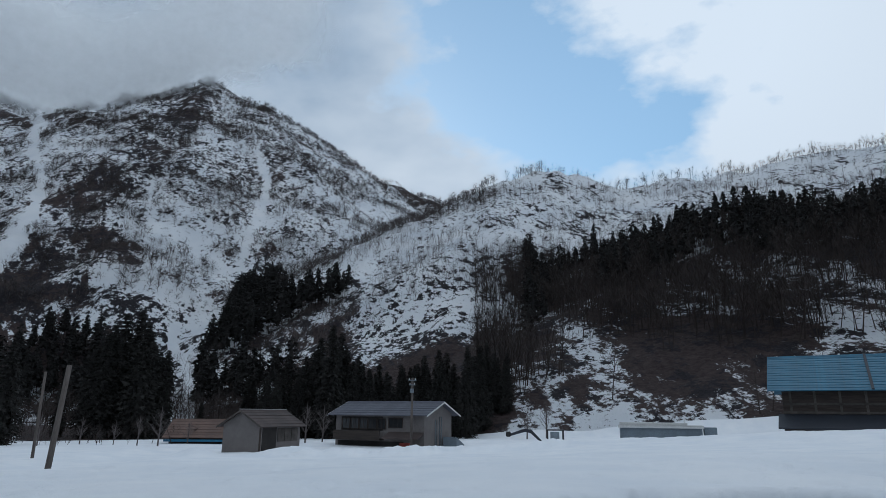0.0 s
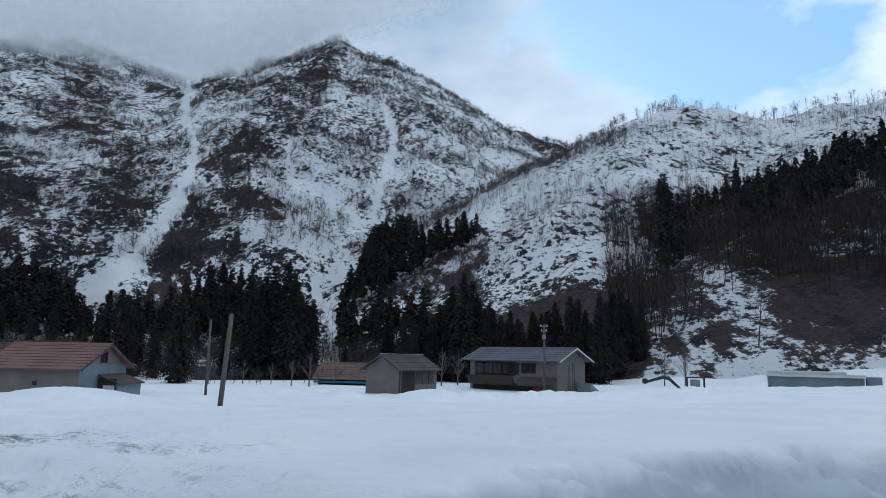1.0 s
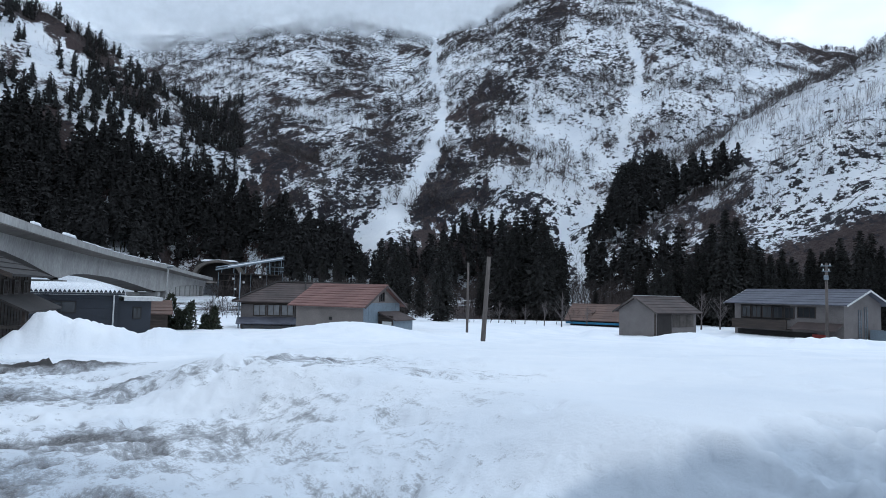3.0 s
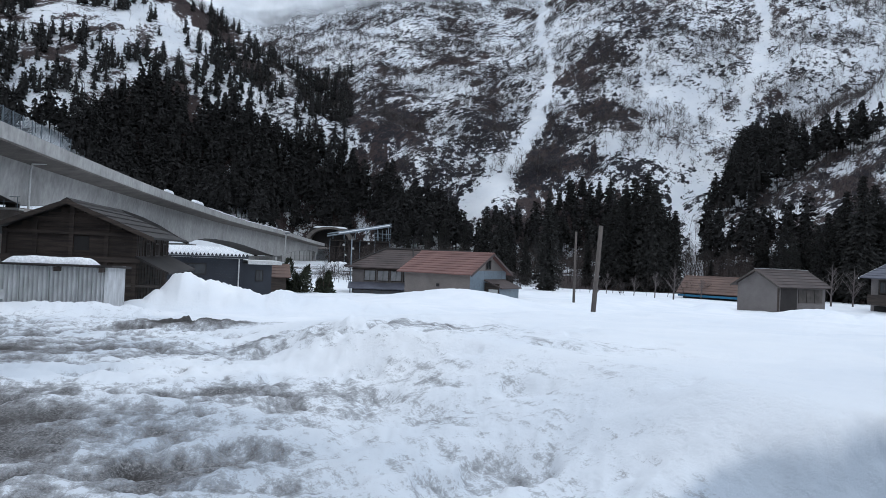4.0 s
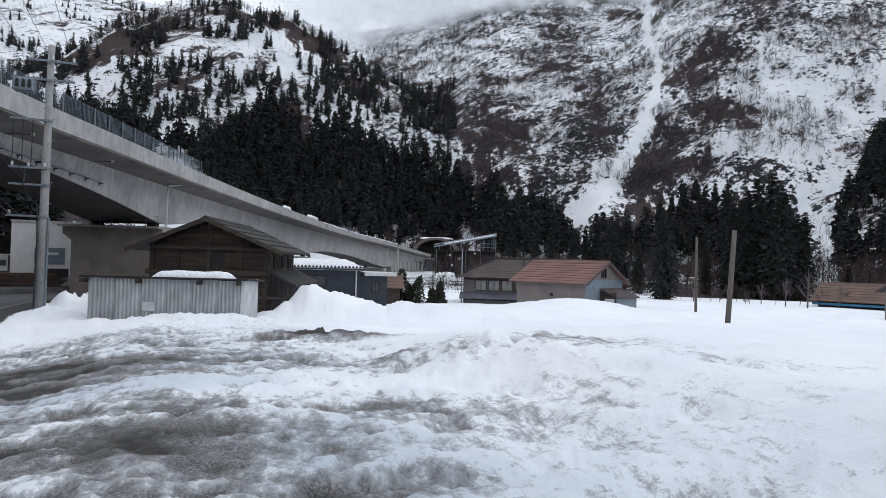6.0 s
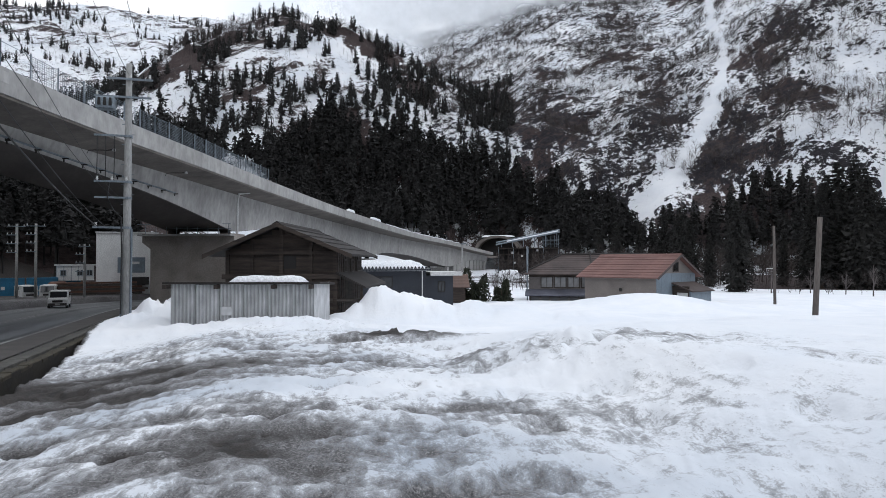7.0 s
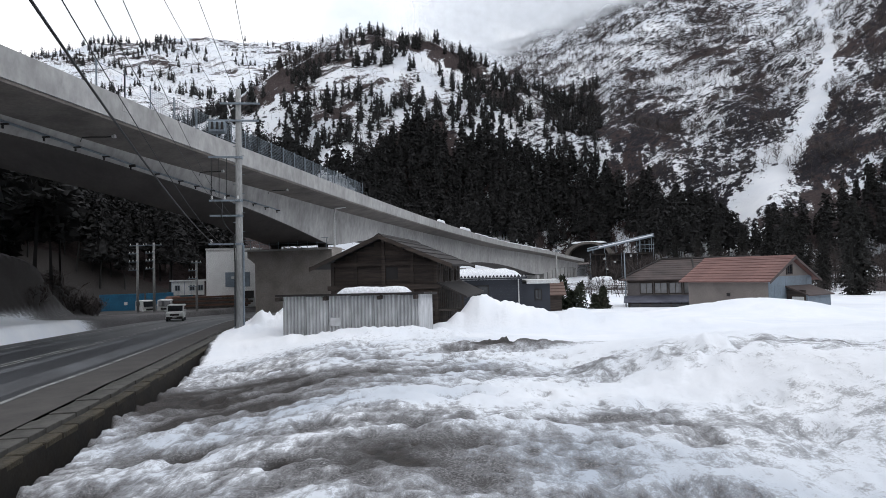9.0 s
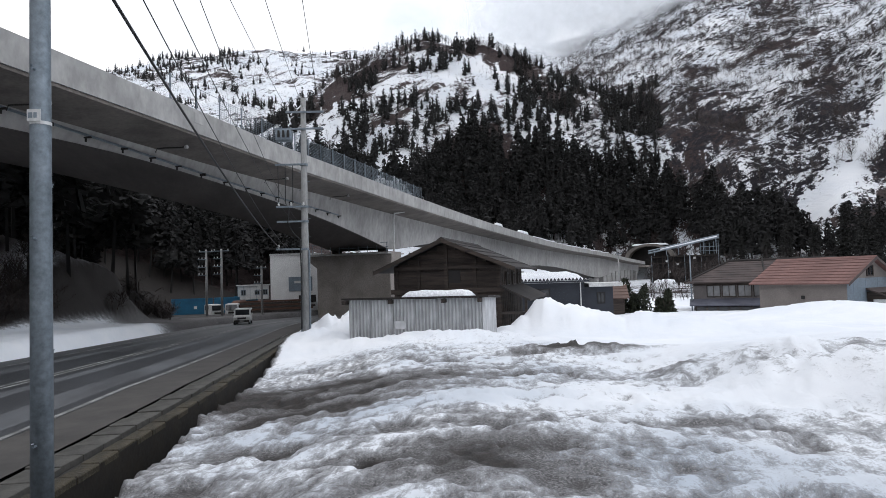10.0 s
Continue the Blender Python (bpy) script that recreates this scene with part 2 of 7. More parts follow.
M_WOOD = surface("dark_weathered_boards", (0.062, 0.046, 0.037), (0.018, 0.014, 0.012), 1.5, 0.85, fine=10, relief=0.4, stretch=(0.6, 0.6, 6), vary=0.3)
M_WOOD_G = surface("grey_weathered_timber", (0.095, 0.082, 0.073), (0.035, 0.030, 0.027), 1.5, 0.85, fine=14, relief=0.4, vary=0.2)
M_ROOF_D = surface("dark_brown_sheet_roof", (0.038, 0.032, 0.030), (0.018, 0.016, 0.015), 0.8, 0.9, fine=9)
M_ROOF_R = surface("faded_red_sheet_roof", (0.215, 0.115, 0.10), (0.14, 0.074, 0.064), 0.7, 0.82, fine=9, vary=0.06)
M_ROOF_B = surface("brown_tile_roof", (0.088, 0.066, 0.061), (0.046, 0.035, 0.033), 0.7, 0.85, fine=8, vary=0.12)
M_ROOF_U = surface("blue_sheet_roof", (0.030, 0.15, 0.25), (0.018, 0.09, 0.16), 0.5, 0.5, fine=6, vary=0.06)
M_ROOF_S = surface("slate_grey_sheet_roof", (0.115, 0.119, 0.15), (0.066, 0.068, 0.088), 0.8, 0.8, fine=8, vary=0.08)
M_ROOF_RU = surface("rusty_brown_roof", (0.15, 0.09, 0.068), (0.08, 0.05, 0.04), 0.8, 0.7, fine=9, vary=0.1)
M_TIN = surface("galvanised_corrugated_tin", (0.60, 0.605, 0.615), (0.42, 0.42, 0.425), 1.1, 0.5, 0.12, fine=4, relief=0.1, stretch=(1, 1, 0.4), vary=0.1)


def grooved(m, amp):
    """Grime and painted shade in the hollows of corrugated sheet, which lie back from its face."""
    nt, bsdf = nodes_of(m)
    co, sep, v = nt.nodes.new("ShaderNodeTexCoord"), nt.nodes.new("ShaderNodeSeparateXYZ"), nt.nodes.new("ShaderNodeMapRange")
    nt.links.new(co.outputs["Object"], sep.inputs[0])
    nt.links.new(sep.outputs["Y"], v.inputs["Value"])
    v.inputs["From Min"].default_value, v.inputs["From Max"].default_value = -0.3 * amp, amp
    # ribs lightened, hollows darkened, to carry the shading of the folds
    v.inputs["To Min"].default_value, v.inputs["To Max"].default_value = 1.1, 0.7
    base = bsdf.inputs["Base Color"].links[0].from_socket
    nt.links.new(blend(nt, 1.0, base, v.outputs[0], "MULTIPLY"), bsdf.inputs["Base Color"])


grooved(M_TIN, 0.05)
M_TAN = surface("tan_render", (0.185, 0.168, 0.162), (0.14, 0.127, 0.122), 0.9, 0.85, fine=14)
M_CREAM = surface("cream_render", (0.22, 0.195, 0.178), (0.165, 0.146, 0.134), 0.8, 0.85, fine=14)
M_BLUEG = surface("blue_grey_sheet_wall", (0.20, 0.245, 0.29), (0.145, 0.175, 0.205), 0.9, 0.6, fine=12)
M_NAVY = surface("navy_siding", (0.026, 0.031, 0.043), (0.018, 0.021, 0.030), 1.0, 0.6, fine=12)
M_WALL_P = surface("white_painted_wall", (0.84, 0.84, 0.83), (0.70, 0.70, 0.69), 0.8, 0.6, fine=10)
M_WHITE = surface("white_cladding", (0.66, 0.66, 0.65), (0.52, 0.52, 0.51), 0.8, 0.6, fine=10)
M_STEEL = surface("galvanised_steel_pole", (0.27, 0.31, 0.35), (0.17, 0.20, 0.225), 2.0, 0.5, 0.55, fine=16, relief=0.1)
M_CPOLE = surface("concrete_utility_pole", (0.37, 0.37, 0.36), (0.26, 0.26, 0.255), 1.5, 0.85, fine=16, stretch=(1, 1, 0.3))
M_WPOLE = surface("weathered_wooden_pole", (0.15, 0.13, 0.117), (0.07, 0.059, 0.053), 2.5, 0.9, fine=20, stretch=(1, 1, 0.2))
M_BLACK = surface("black_rubber_cable", (0.02, 0.02, 0.021), (0.012, 0.012, 0.013), 3, 0.6)
M_DARK = surface("dark_recess", (0.03, 0.028, 0.027), (0.018, 0.017, 0.017), 2, 0.9)
M_BLUE = surface("blue_painted_steel", (0.03, 0.17, 0.30), (0.018, 0.10, 0.19), 0.7, 0.6, fine=9)
M_RED = surface("red_panel", (0.40, 0.05, 0.035), (0.28, 0.04, 0.03), 2, 0.5)
M_YELL = surface("rusty_steel_stock", (0.15, 0.075, 0.05), (0.07, 0.04, 0.03), 1.2, 0.8)
M_BARK = surface("conifer_bark", (0.085, 0.062, 0.05), (0.035, 0.027, 0.023), 2.0, 0.95, fine=12, stretch=(1, 1, 0.25))
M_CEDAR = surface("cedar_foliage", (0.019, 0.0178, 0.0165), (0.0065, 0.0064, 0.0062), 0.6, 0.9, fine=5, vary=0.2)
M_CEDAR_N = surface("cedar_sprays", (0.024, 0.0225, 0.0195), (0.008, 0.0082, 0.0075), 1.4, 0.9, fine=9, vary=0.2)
def leafy(m, low, high):
    """Foliage whose sprays differ a little in tone."""
    nt, bsdf = nodes_of(m)
    geo, v = nt.nodes.new("ShaderNodeNewGeometry"), nt.nodes.new("ShaderNodeMapRange")
    v.inputs["To Min"].default_value, v.inputs["To Max"].default_value = low, high
    nt.links.new(geo.outputs["Random Per Island"], v.inputs["Value"])
    base = bsdf.inputs["Base Color"].links[0].from_socket
    nt.links.new(blend(nt, 1.0, base, v.outputs[0], "MULTIPLY"), bsdf.inputs["Base Color"])


leafy(M_CEDAR, 0.75, 1.35)
leafy(M_CEDAR_N, 0.5, 1.8)
M_TWIG = surface("bare_twigs", (0.155, 0.132, 0.127), (0.078, 0.066, 0.064), 0.3, 0.9, fine=3)
M_TWIG_M = surface("brown_grey_twigs", (0.115, 0.096, 0.090), (0.05, 0.042, 0.040), 0.3, 0.9, fine=3)
M_TWIG_D = surface("dark_brown_twigs", (0.062, 0.047, 0.042), (0.024, 0.019, 0.018), 0.3, 0.9, fine=3)
M_SHRUB = surface("evergreen_shrub_leaves", (0.045, 0.052, 0.028), (0.015, 0.018, 0.011), 2.0, 0.8, fine=9)


def glass(name, tint):
    m = bpy.data.materials.new(name)
    nt, bsdf = nodes_of(m)
    streak = noise_node(nt, 1.3, 4)
    c = ramp(nt, streak.outputs["Fac"], [(0.35, tuple(v * 0.6 for v in tint)), (0.65, tint)])
    nt.links.new(c.outputs[0], bsdf.inputs["Base Color"])
    bsdf.inputs["Roughness"].default_value = 0.08
    bsdf.inputs["Specular IOR Level"].default_value = 0.6
    return m


M_GLASS = glass("dark_window_glass", (0.03, 0.033, 0.037))
M_CURTAIN = glass("curtained_window_glass", (0.22, 0.22, 0.22))


# ---- mesh helpers ----
def mesh_object(name, bm, material, parent=None, label="", smooth=False):
    me = bpy.data.meshes.new(name)
    bm.to_mesh(me)
    bm.free()
    me.materials.append(material)
    if smooth:
        me.shade_smooth()
    ob = new(name, me)
    if parent:
        ob.parent = parent
    if label:
        tagged(ob, label)
    return ob


def part(name, bm, material, parent, label="", smooth=False):
    return mesh_object(name, bm, material, parent, label, smooth)


def shared(name, me, parent, m=None):
    """A further object on a mesh that exists already."""
    ob = new(name, me)
    ob.parent = parent
    if m is not None:
        ob.matrix_basis = m
    return ob


def thing(name, m, label, category, group="", kind=""):
    ob = new(name)
    ob.matrix_world = m
    return tagged(ob, label, category, group, kind)


def box(bm, x0, x1, y0, y1, z0, z1, bevel=0.0):
    vs = [bm.verts.new(p) for p in ((x0, y0, z0), (x1, y0, z0), (x1, y1, z0), (x0, y1, z0), (x0, y0, z1), (x1, y0, z1), (x1, y1, z1), (x0, y1, z1))]
    fs = [bm.faces.new([vs[i] for i in q]) for q in ((3, 2, 1, 0), (4, 5, 6, 7), (0, 1, 5, 4), (1, 2, 6, 5), (2, 3, 7, 6), (3, 0, 4, 7))]
    if bevel:
        edges = list({e for f in fs for e in f.edges})
        bmesh.ops.bevel(bm, geom=edges, offset=bevel, segments=1, affect="EDGES")
    return bm


def boxes(*rows, bevel=0.0):
    bm = bmesh.new()
    for r in rows:
        box(bm, *r, bevel=bevel)
    return bm


def prism(bm, outline, axis, a, b):
    """An outline of (u, v) pushed from a to b along an axis: x -> (y, z), y -> (x, z), z -> (x, y)."""
    def at(u, v, w):
        return {"x": (w, u, v), "y": (u, w, v), "z": (u, v, w)}[axis]
    lo, hi = ([bm.verts.new(at(u, v, w)) for u, v in outline] for w in (a, b))
    k = len(outline)
    bm.faces.new(lo)
    bm.faces.new(hi[::-1])
    for i in range(k):
        bm.faces.new((lo[i], hi[i], hi[(i + 1) % k], lo[(i + 1) % k]))
    bmesh.ops.recalc_face_normals(bm, faces=bm.faces)
    return bm


def tube(bm, points, radii, sides=8):
    """A round bar through points."""
    rings = []
    for i, p in enumerate(points):
        p = Vector(p)
        d = (Vector(points[min(i + 1, len(points) - 1)]) - Vector(points[max(i - 1, 0)])).normalized()
        u = d.orthogonal().normalized() if abs(d.z) < 0.9 else Vector((1, 0, 0)).cross(d).normalized()
        v = d.cross(u)
        r = radii[i] if isinstance(radii, (list, tuple)) else radii
        rings.append([bm.verts.new(p + r * (math.cos(a) * u + math.sin(a) * v)) for a in (2 * math.pi * k / sides for k in range(sides))])
    for a, b in zip(rings, rings[1:]):
        for k in range(sides):
            bm.faces.new((a[k], a[(k + 1) % sides], b[(k + 1) % sides], b[k]))
    bm.faces.new(rings[0][::-1])
    bm.faces.new(rings[-1])
    return bm


def raw_mesh(name, verts, faces, material, smooth=False):
    """A mesh from arrays; all faces have the same number of corners."""
    me = bpy.data.meshes.new(name)
    verts, faces = np.asarray(verts, np.float32), np.asarray(faces, np.int32)
    k = faces.shape[1]
    me.vertices.add(len(verts))
    me.vertices.foreach_set("co", verts.ravel())
    me.loops.add(faces.size)
    me.loops.foreach_set("vertex_index", faces.ravel())
    me.polygons.add(len(faces))
    me.polygons.foreach_set("loop_start", np.arange(0, faces.size, k, dtype=np.int32))
    me.polygons.foreach_set("use_smooth", np.full(len(faces), smooth))
    me.update(calc_edges=True)
    me.materials.append(material)
    return me


# ---- the lie of the land ----
def lattice(ix, iy, seed):
    h = (ix.astype(np.int64) * 374761393 + iy.astype(np.int64) * 668265263 + seed * 1442695041) & 0xFFFFFFFF
    h = ((h ^ (h >> 13)) * 1274126177) & 0xFFFFFFFF
    return ((h ^ (h >> 16)) & 0xFFFF) / 65535.0


def value_noise(x, y, seed=0):
    ix, iy = np.floor(x), np.floor(y)
    fx, fy = x - ix, y - iy
    fx, fy = fx * fx * fx * (fx * (fx * 6 - 15) + 10), fy * fy * fy * (fy * (fy * 6 - 15) + 10)
    a, b = lattice(ix, iy, seed), lattice(ix + 1, iy, seed)
    c, d = lattice(ix, iy + 1, seed), lattice(ix + 1, iy + 1, seed)
    return (a * (1 - fx) + b * fx) * (1 - fy) + (c * (1 - fx) + d * fx) * fy


def fbm(x, y, seed=0, octaves=5, gain=0.5):
    total, amp, norm = 0.0, 1.0, 0.0
    for o in range(octaves):
        c, s = math.cos(0.6 * o), math.sin(0.6 * o)
        total = total + amp * value_noise((c * x - s * y) * 2**o, (s * x + c * y) * 2**o, seed + 17 * o)
        norm, amp = norm + amp, amp * gain
    return total / norm


def sstep(a, b, v):
    t = np.clip((v - a) / (b - a), 0, 1)
    return t * t * (3 - 2 * t)


CENTRE = (-1.0, -0.8)


def polar(bearing, far, rise=0.0):
    """A place by its bearing (degrees to the left of north), its distance and its angle of rise."""
    b = radians(bearing)
    return (CENTRE[0] - far * math.sin(b), CENTRE[1] + far * math.cos(b), 1.2 + far * math.tan(radians(rise)))


# crests of the mountains round the valley: slope, then bearing, distance and rise of each knee
RIDGES = {
    "main_peak": (0.80, [(34, 720, 21.3), (27.3, 735, 24.2), (20.6, 750, 26.9), (16.5, 750, 25.8), (12.5, 745, 23.9), (9, 735, 22.2), (4.7, 720, 20), (0.4, 700, 18.9), (-4, 690, 17.5), (-20, 690, 15)]),
    "dark_spur": (0.95, [(20.6, 745, 26.5), (22.6, 690, 24.3), (26.3, 560, 16.5), (32, 440, 9.2), (37, 370, 4.5)]),
    "cloud_mountain": (0.62, [(70, 980, 18.5), (62, 950, 19.3), (55, 930, 20.3), (48, 900, 22), (42, 880, 23.2), (36.5, 860, 22.6), (33.5, 850, 20.5)]),
    "cloud_spur": (0.80, [(39.5, 870, 22.3), (46, 720, 17.5), (51.5, 570, 11.5), (55, 480, 6)]),
    "buttress": (0.85, [(36.5, 860, 22.4), (36.8, 680, 16.2), (39.0, 540, 11.0), (43, 440, 5)]),
    "snowy_heights": (0.55, [(106, 900, 14), (96.1, 900, 16.4), (91.8, 900, 18.2), (86.4, 900, 19.2), (80.7, 900, 19.5), (74, 900, 19.6), (64, 930, 19)]),
    "forest_hill": (0.75, [(90, 400, 10), (84, 430, 12), (79.8, 450, 14.6), (73.7, 490, 19.3), (69.6, 500, 20.4), (65, 510, 19.6), (60.5, 500, 18), (57.7, 475, 15), (53, 450, 11.5), (49, 420, 7.5), (45, 390, 3.5)]),
    "near_hill": (0.62, [(-60, 420, 19), (-37.5, 420, 19.6), (-31, 420, 19.7), (-24.8, 420, 19.1), (-19.6, 420, 18.7), (-14.7, 420, 19.6), (-10.1, 415, 20.6), (-7, 405, 20.0), (-4.8, 395, 18.4), (0.4, 360, 14.8), (6.4, 310, 10.2), (10.2, 270, 6.9), (13.5, 235, 2)]),
    "brown_hill": (0.50, [(-7, 225, 5.5), (-12, 235, 10.5), (-19.4, 235, 12.5), (-25.5, 230, 14), (-30.5, 225, 14), (-40, 220, 14), (-60, 220, 14)]),
    "roadside_hill": (0.62, [(92, 170, 8), (98, 125, 9), (106, 95, 11), (116, 80, 13), (140, 80, 17)]),
    "yard_hill": (0.60, [(82, 250, 6), (88, 190, 8), (94, 160, 9), (104, 140, 10), (115, 140, 12)]),
    "south_range": (0.60, [(120, 480, 16), (160, 480, 19), (200, 480, 17), (250, 480, 20), (290, 450, 20), (305, 430, 19)]),
}


def base_height(x, y):
    """The snowfield: it falls away gently to the houses."""
    z = -0.1 + 0.028 * x - 0.028 * y
    z = np.where(z < -2.2, -2.2 + 0.35 * (z + 2.2), z)
    far = np.hypot(x - CENTRE[0], y - CENTRE[1])
    return np.clip(z, -3.2, 0.6) * (1 - sstep(110, 200, far)) - 3.0 * sstep(110, 200, far)


def mound(x, y, cx, cy, rx, ry, turn, h, power=1.0):
    c, s = math.cos(radians(turn)), math.sin(radians(turn))
    u, v = ((x - cx) * c + (y - cy) * s) / rx, (-(x - cx) * s + (y - cy) * c) / ry
    return h * np.exp(-((u * u + v * v) ** power))


ROAD = [(24, -22.5), (12, -17.2), (0, -12.8), (-10, -9.4), (-20, -6.4), (-30, -4.0), (-42, -1.2), (-54, 1.6), (-64, 4.8), (-74, 11), (-83, 20), (-98, 40), (-120, 72)]


def road_z(x):
    """The road's height: level by the lot, then gently downhill under the viaduct."""
    return -1.2 - 0.03 * np.clip(-np.asarray(x, float) - 20, 0, 60)




def spline(points, step=1.0):
    """Evenly walked points of a smooth curve through the knees given."""
    p = np.array(points, float)
    p = np.vstack([2 * p[0] - p[1], p, 2 * p[-1] - p[-2]])
    out = []
    for i in range(1, len(p) - 2):
        a, b, c, d = p[i - 1 : i + 3]
        k = max(2, int(np.linalg.norm(c - b) / step))
        for t in np.arange(k) / k:
            out.append(0.5 * (2 * b + (c - a) * t + (2 * a - 5 * b + 4 * c - d) * t**2 + (3 * b - a - 3 * c + d) * t**3))
    out.append(p[-2])
    return np.array(out)


ROAD_LINE = spline(ROAD, 1.0)


def road_offset(x, y):
    """Signed distance from the road's middle: positive to the right, the snowfield's side."""
    shape = np.shape(x)
    x, y = np.ravel(x), np.ravel(y)
    a, b = ROAD_LINE[:-1], ROAD_LINE[1:]
    best, sign = np.full(x.shape, 1e9), np.zeros(x.shape)
    for (ax, ay), (bx, by) in zip(a, b):
        dx, dy = bx - ax, by - ay
        t = np.clip(((x - ax) * dx + (y - ay) * dy) / (dx * dx + dy * dy), 0, 1)
        ex, ey = x - ax - t * dx, y - ay - t * dy
        d = ex * ex + ey * ey
        near = d < best
        best = np.where(near, d, best)
        sign = np.where(near, np.sign(ex * dy - ey * dx), sign)
    return (np.sqrt(best) * sign).reshape(shape)


KERB = 5.9   # from the road's middle to the outer edge of the kerb blocks


def trench(x):
    """Width of the open ditch between the kerb's wall and the snow."""
    return np.interp(x, [-27, -23.5, -20, -17, -13, -8.8, -4], [0.12, 0.2, 0.38, 0.5, 0.72, 1.2, 1.4])


def lot_mask(x, y):
    """The trampled, gritty lot beside the road, as against the deep clean field."""
    edge = (y - 2.0) - 0.62 * (-x - 3.0) * 0.55 + 1.3 * (fbm(x * 0.25, y * 0.25, 31, 3) - 0.5) * 2
    return (1 - sstep(-1.2, 1.2, edge - 1.5)) * sstep(-24, -19, x) * (1 - sstep(8, 16, x))


def hollow(x, y):
    """The dug-out hollow: one in its floor, nought outside its ragged lip."""
    lip = 0.5 * (fbm(x * 0.8, y * 0.8, 47, 5, 0.6) - 0.5)
    broad = np.hypot((x - 3.4) / 4.4, (y - 3.6) / 3.9)
    small = np.hypot((x + 0.9) / 1.35, (y - 2.0) / 2.1)
    return 1 - sstep(0.74, 1.06, np.minimum(broad, small) + lip)


def pits(x, y):
    """Scattered footprint-sized holes."""
    return sstep(0.66, 0.78, fbm(x * 1.5, y * 1.5, 77, 2, 0.45))


def ripples(x, y):
    """Sharp-crested drifts, long along one bearing."""
    u, v = 0.42 * x + 0.91 * y, -0.91 * x + 0.42 * y
    w = v + 0.5 * (fbm(u * 0.35, v * 0.5, 71, 3) - 0.5) * 2
    return 1 - np.abs(2 * fbm(u * 0.42, w * 1.05, 73, 5, 0.58) - 1)


def cups(x, y):
    return 1 - np.abs(2 * fbm(x * 2.6, y * 2.6, 75, 4, 0.6) - 1)


def height(x, y):
    x, y = np.asarray(x, float), np.asarray(y, float)
    far = np.hypot(x - CENTRE[0], y - CENTRE[1])
    z = base_height(x, y)
    # mountains: each crest sheds a slope on both sides
    mount = np.full(x.shape, -60.0)
    gully = fbm(x / 60, y / 60, 3, 4) - 0.5
    warp = 26 * gully
    r = road_offset(x, y)
    for ridge, (slope, knees) in RIDGES.items():
        lower = 0 if ridge == "roadside_hill" else 60 * (1 - sstep(75, 105, far))
        bank = np.where(r < -8.6, np.minimum(2.0 * (-r - 8.6), np.interp(x, [-72, -66, -45, -20], [1.4, 2.6, 5.6, 6.5]) + 0.35 * (-r - 8.6)), 3.0 * (-r - 8.6)) - 1.7 - 30 * (1 - sstep(-74, -60, x)) if ridge == "roadside_hill" else 1e6
        pts = [polar(*k) for k in knees]
        for (ax, ay, az), (bx, by, bz) in zip(pts, pts[1:]):
            dx, dy = bx - ax, by - ay
            t = np.clip(((x - ax) * dx + (y - ay) * dy) / (dx * dx + dy * dy), 0, 1)
            d = np.hypot(x - ax - t * dx, y - ay - t * dy)
            d = np.maximum(0, d + warp * sstep(10, 140, d))
            mount = np.maximum(mount, np.minimum(az + t * (bz - az) - slope * (np.sqrt(d * d + 36) - 6) - lower, bank))
    up = sstep(-4, 40, mount)
    rough = (fbm(x / 24, y / 24, 5, 5) - 0.5) * 11 + (1 - np.abs(2 * fbm(x / 70, y / 70, 8, 3) - 1)) * 9 - 6
    mount = mount + up * rough * sstep(90, 260, far)
    k = 1.0 + 2.0 * sstep(90, 200, far)
    z = np.where(mount > z - 25, z + k * np.logaddexp(0, np.clip((mount - z) / k, -30, 200)), z)
    # a gentle shelf at the foot of the plantation, and the level approach to the tunnel
    b = np.degrees(np.arctan2(-(x - CENTRE[0]), y - CENTRE[1]))
    foot = sstep(36, 41, b) * (1 - sstep(66, 74, b)) * sstep(232, 250, far)
    shelf = 1.0 + 0.30 * (far - 258) + 1.3 * np.maximum(0, far - 322)
    z = z + foot * (np.minimum(z, np.maximum(shelf, -3.0)) - z)
    cut = sstep(44.0, 49.4, b) * (1 - sstep(53.4, 59.0, b)) * sstep(232, 250, far)
    z = z + cut * (np.minimum(z, -2.5 + 1.6 * np.maximum(0, far - 337)) - z)
    # the deep field beyond the lot, and what ploughs and shovels have heaped up
    near = 1 - sstep(55, 90, far)
    deep = (1 - lot_mask(x, y)) * sstep(0.6, 3.0, y) * (1 - sstep(18, 34, far)) * sstep(-16, -9, x)
    z = z + 0.65 * deep
    rugged = 0.75 + 0.5 * fbm(x * 1.5, y * 1.5, 51, 5, 0.6)
    pile = np.max([mound(x, y, a, b, w, w, 0, h, 1.25) for a, b, w, h in ((-24.7, 11.75, 1.15, 1.5), (-24.1, 12.5, 1.3, 1.2), (-23.5, 13.3, 1.5, 0.95), (-22.7, 14.6, 1.4, 0.8), (-21.8, 16.3, 1.9, 0.6), (-24.7, 10.8, 0.7, 0.85), (-24.6, 9.9, 0.8, 0.35), (-20.5, 18.5, 2.6, 0.4))], axis=0)
    z = z + pile * rugged
    # what the plough has pushed against the tin shed and round the pole
    shed_side = np.exp(-(((x + 23.4) * 0.81 - (y - 5.2) * 0.59 - 0.2) / 0.9) ** 2) * np.exp(-(((x + 23.4) * 0.59 + (y - 5.2) * 0.81) / 4.2) ** 4)
    z = z + 0.34 * shed_side * (0.2 + 1.5 * fbm(x * 1.3, y * 1.3, 58, 4, 0.6))
    clods = np.maximum(0, fbm(x * 1.6, y * 1.6, 59, 4, 0.6) - 0.36) * 2.2
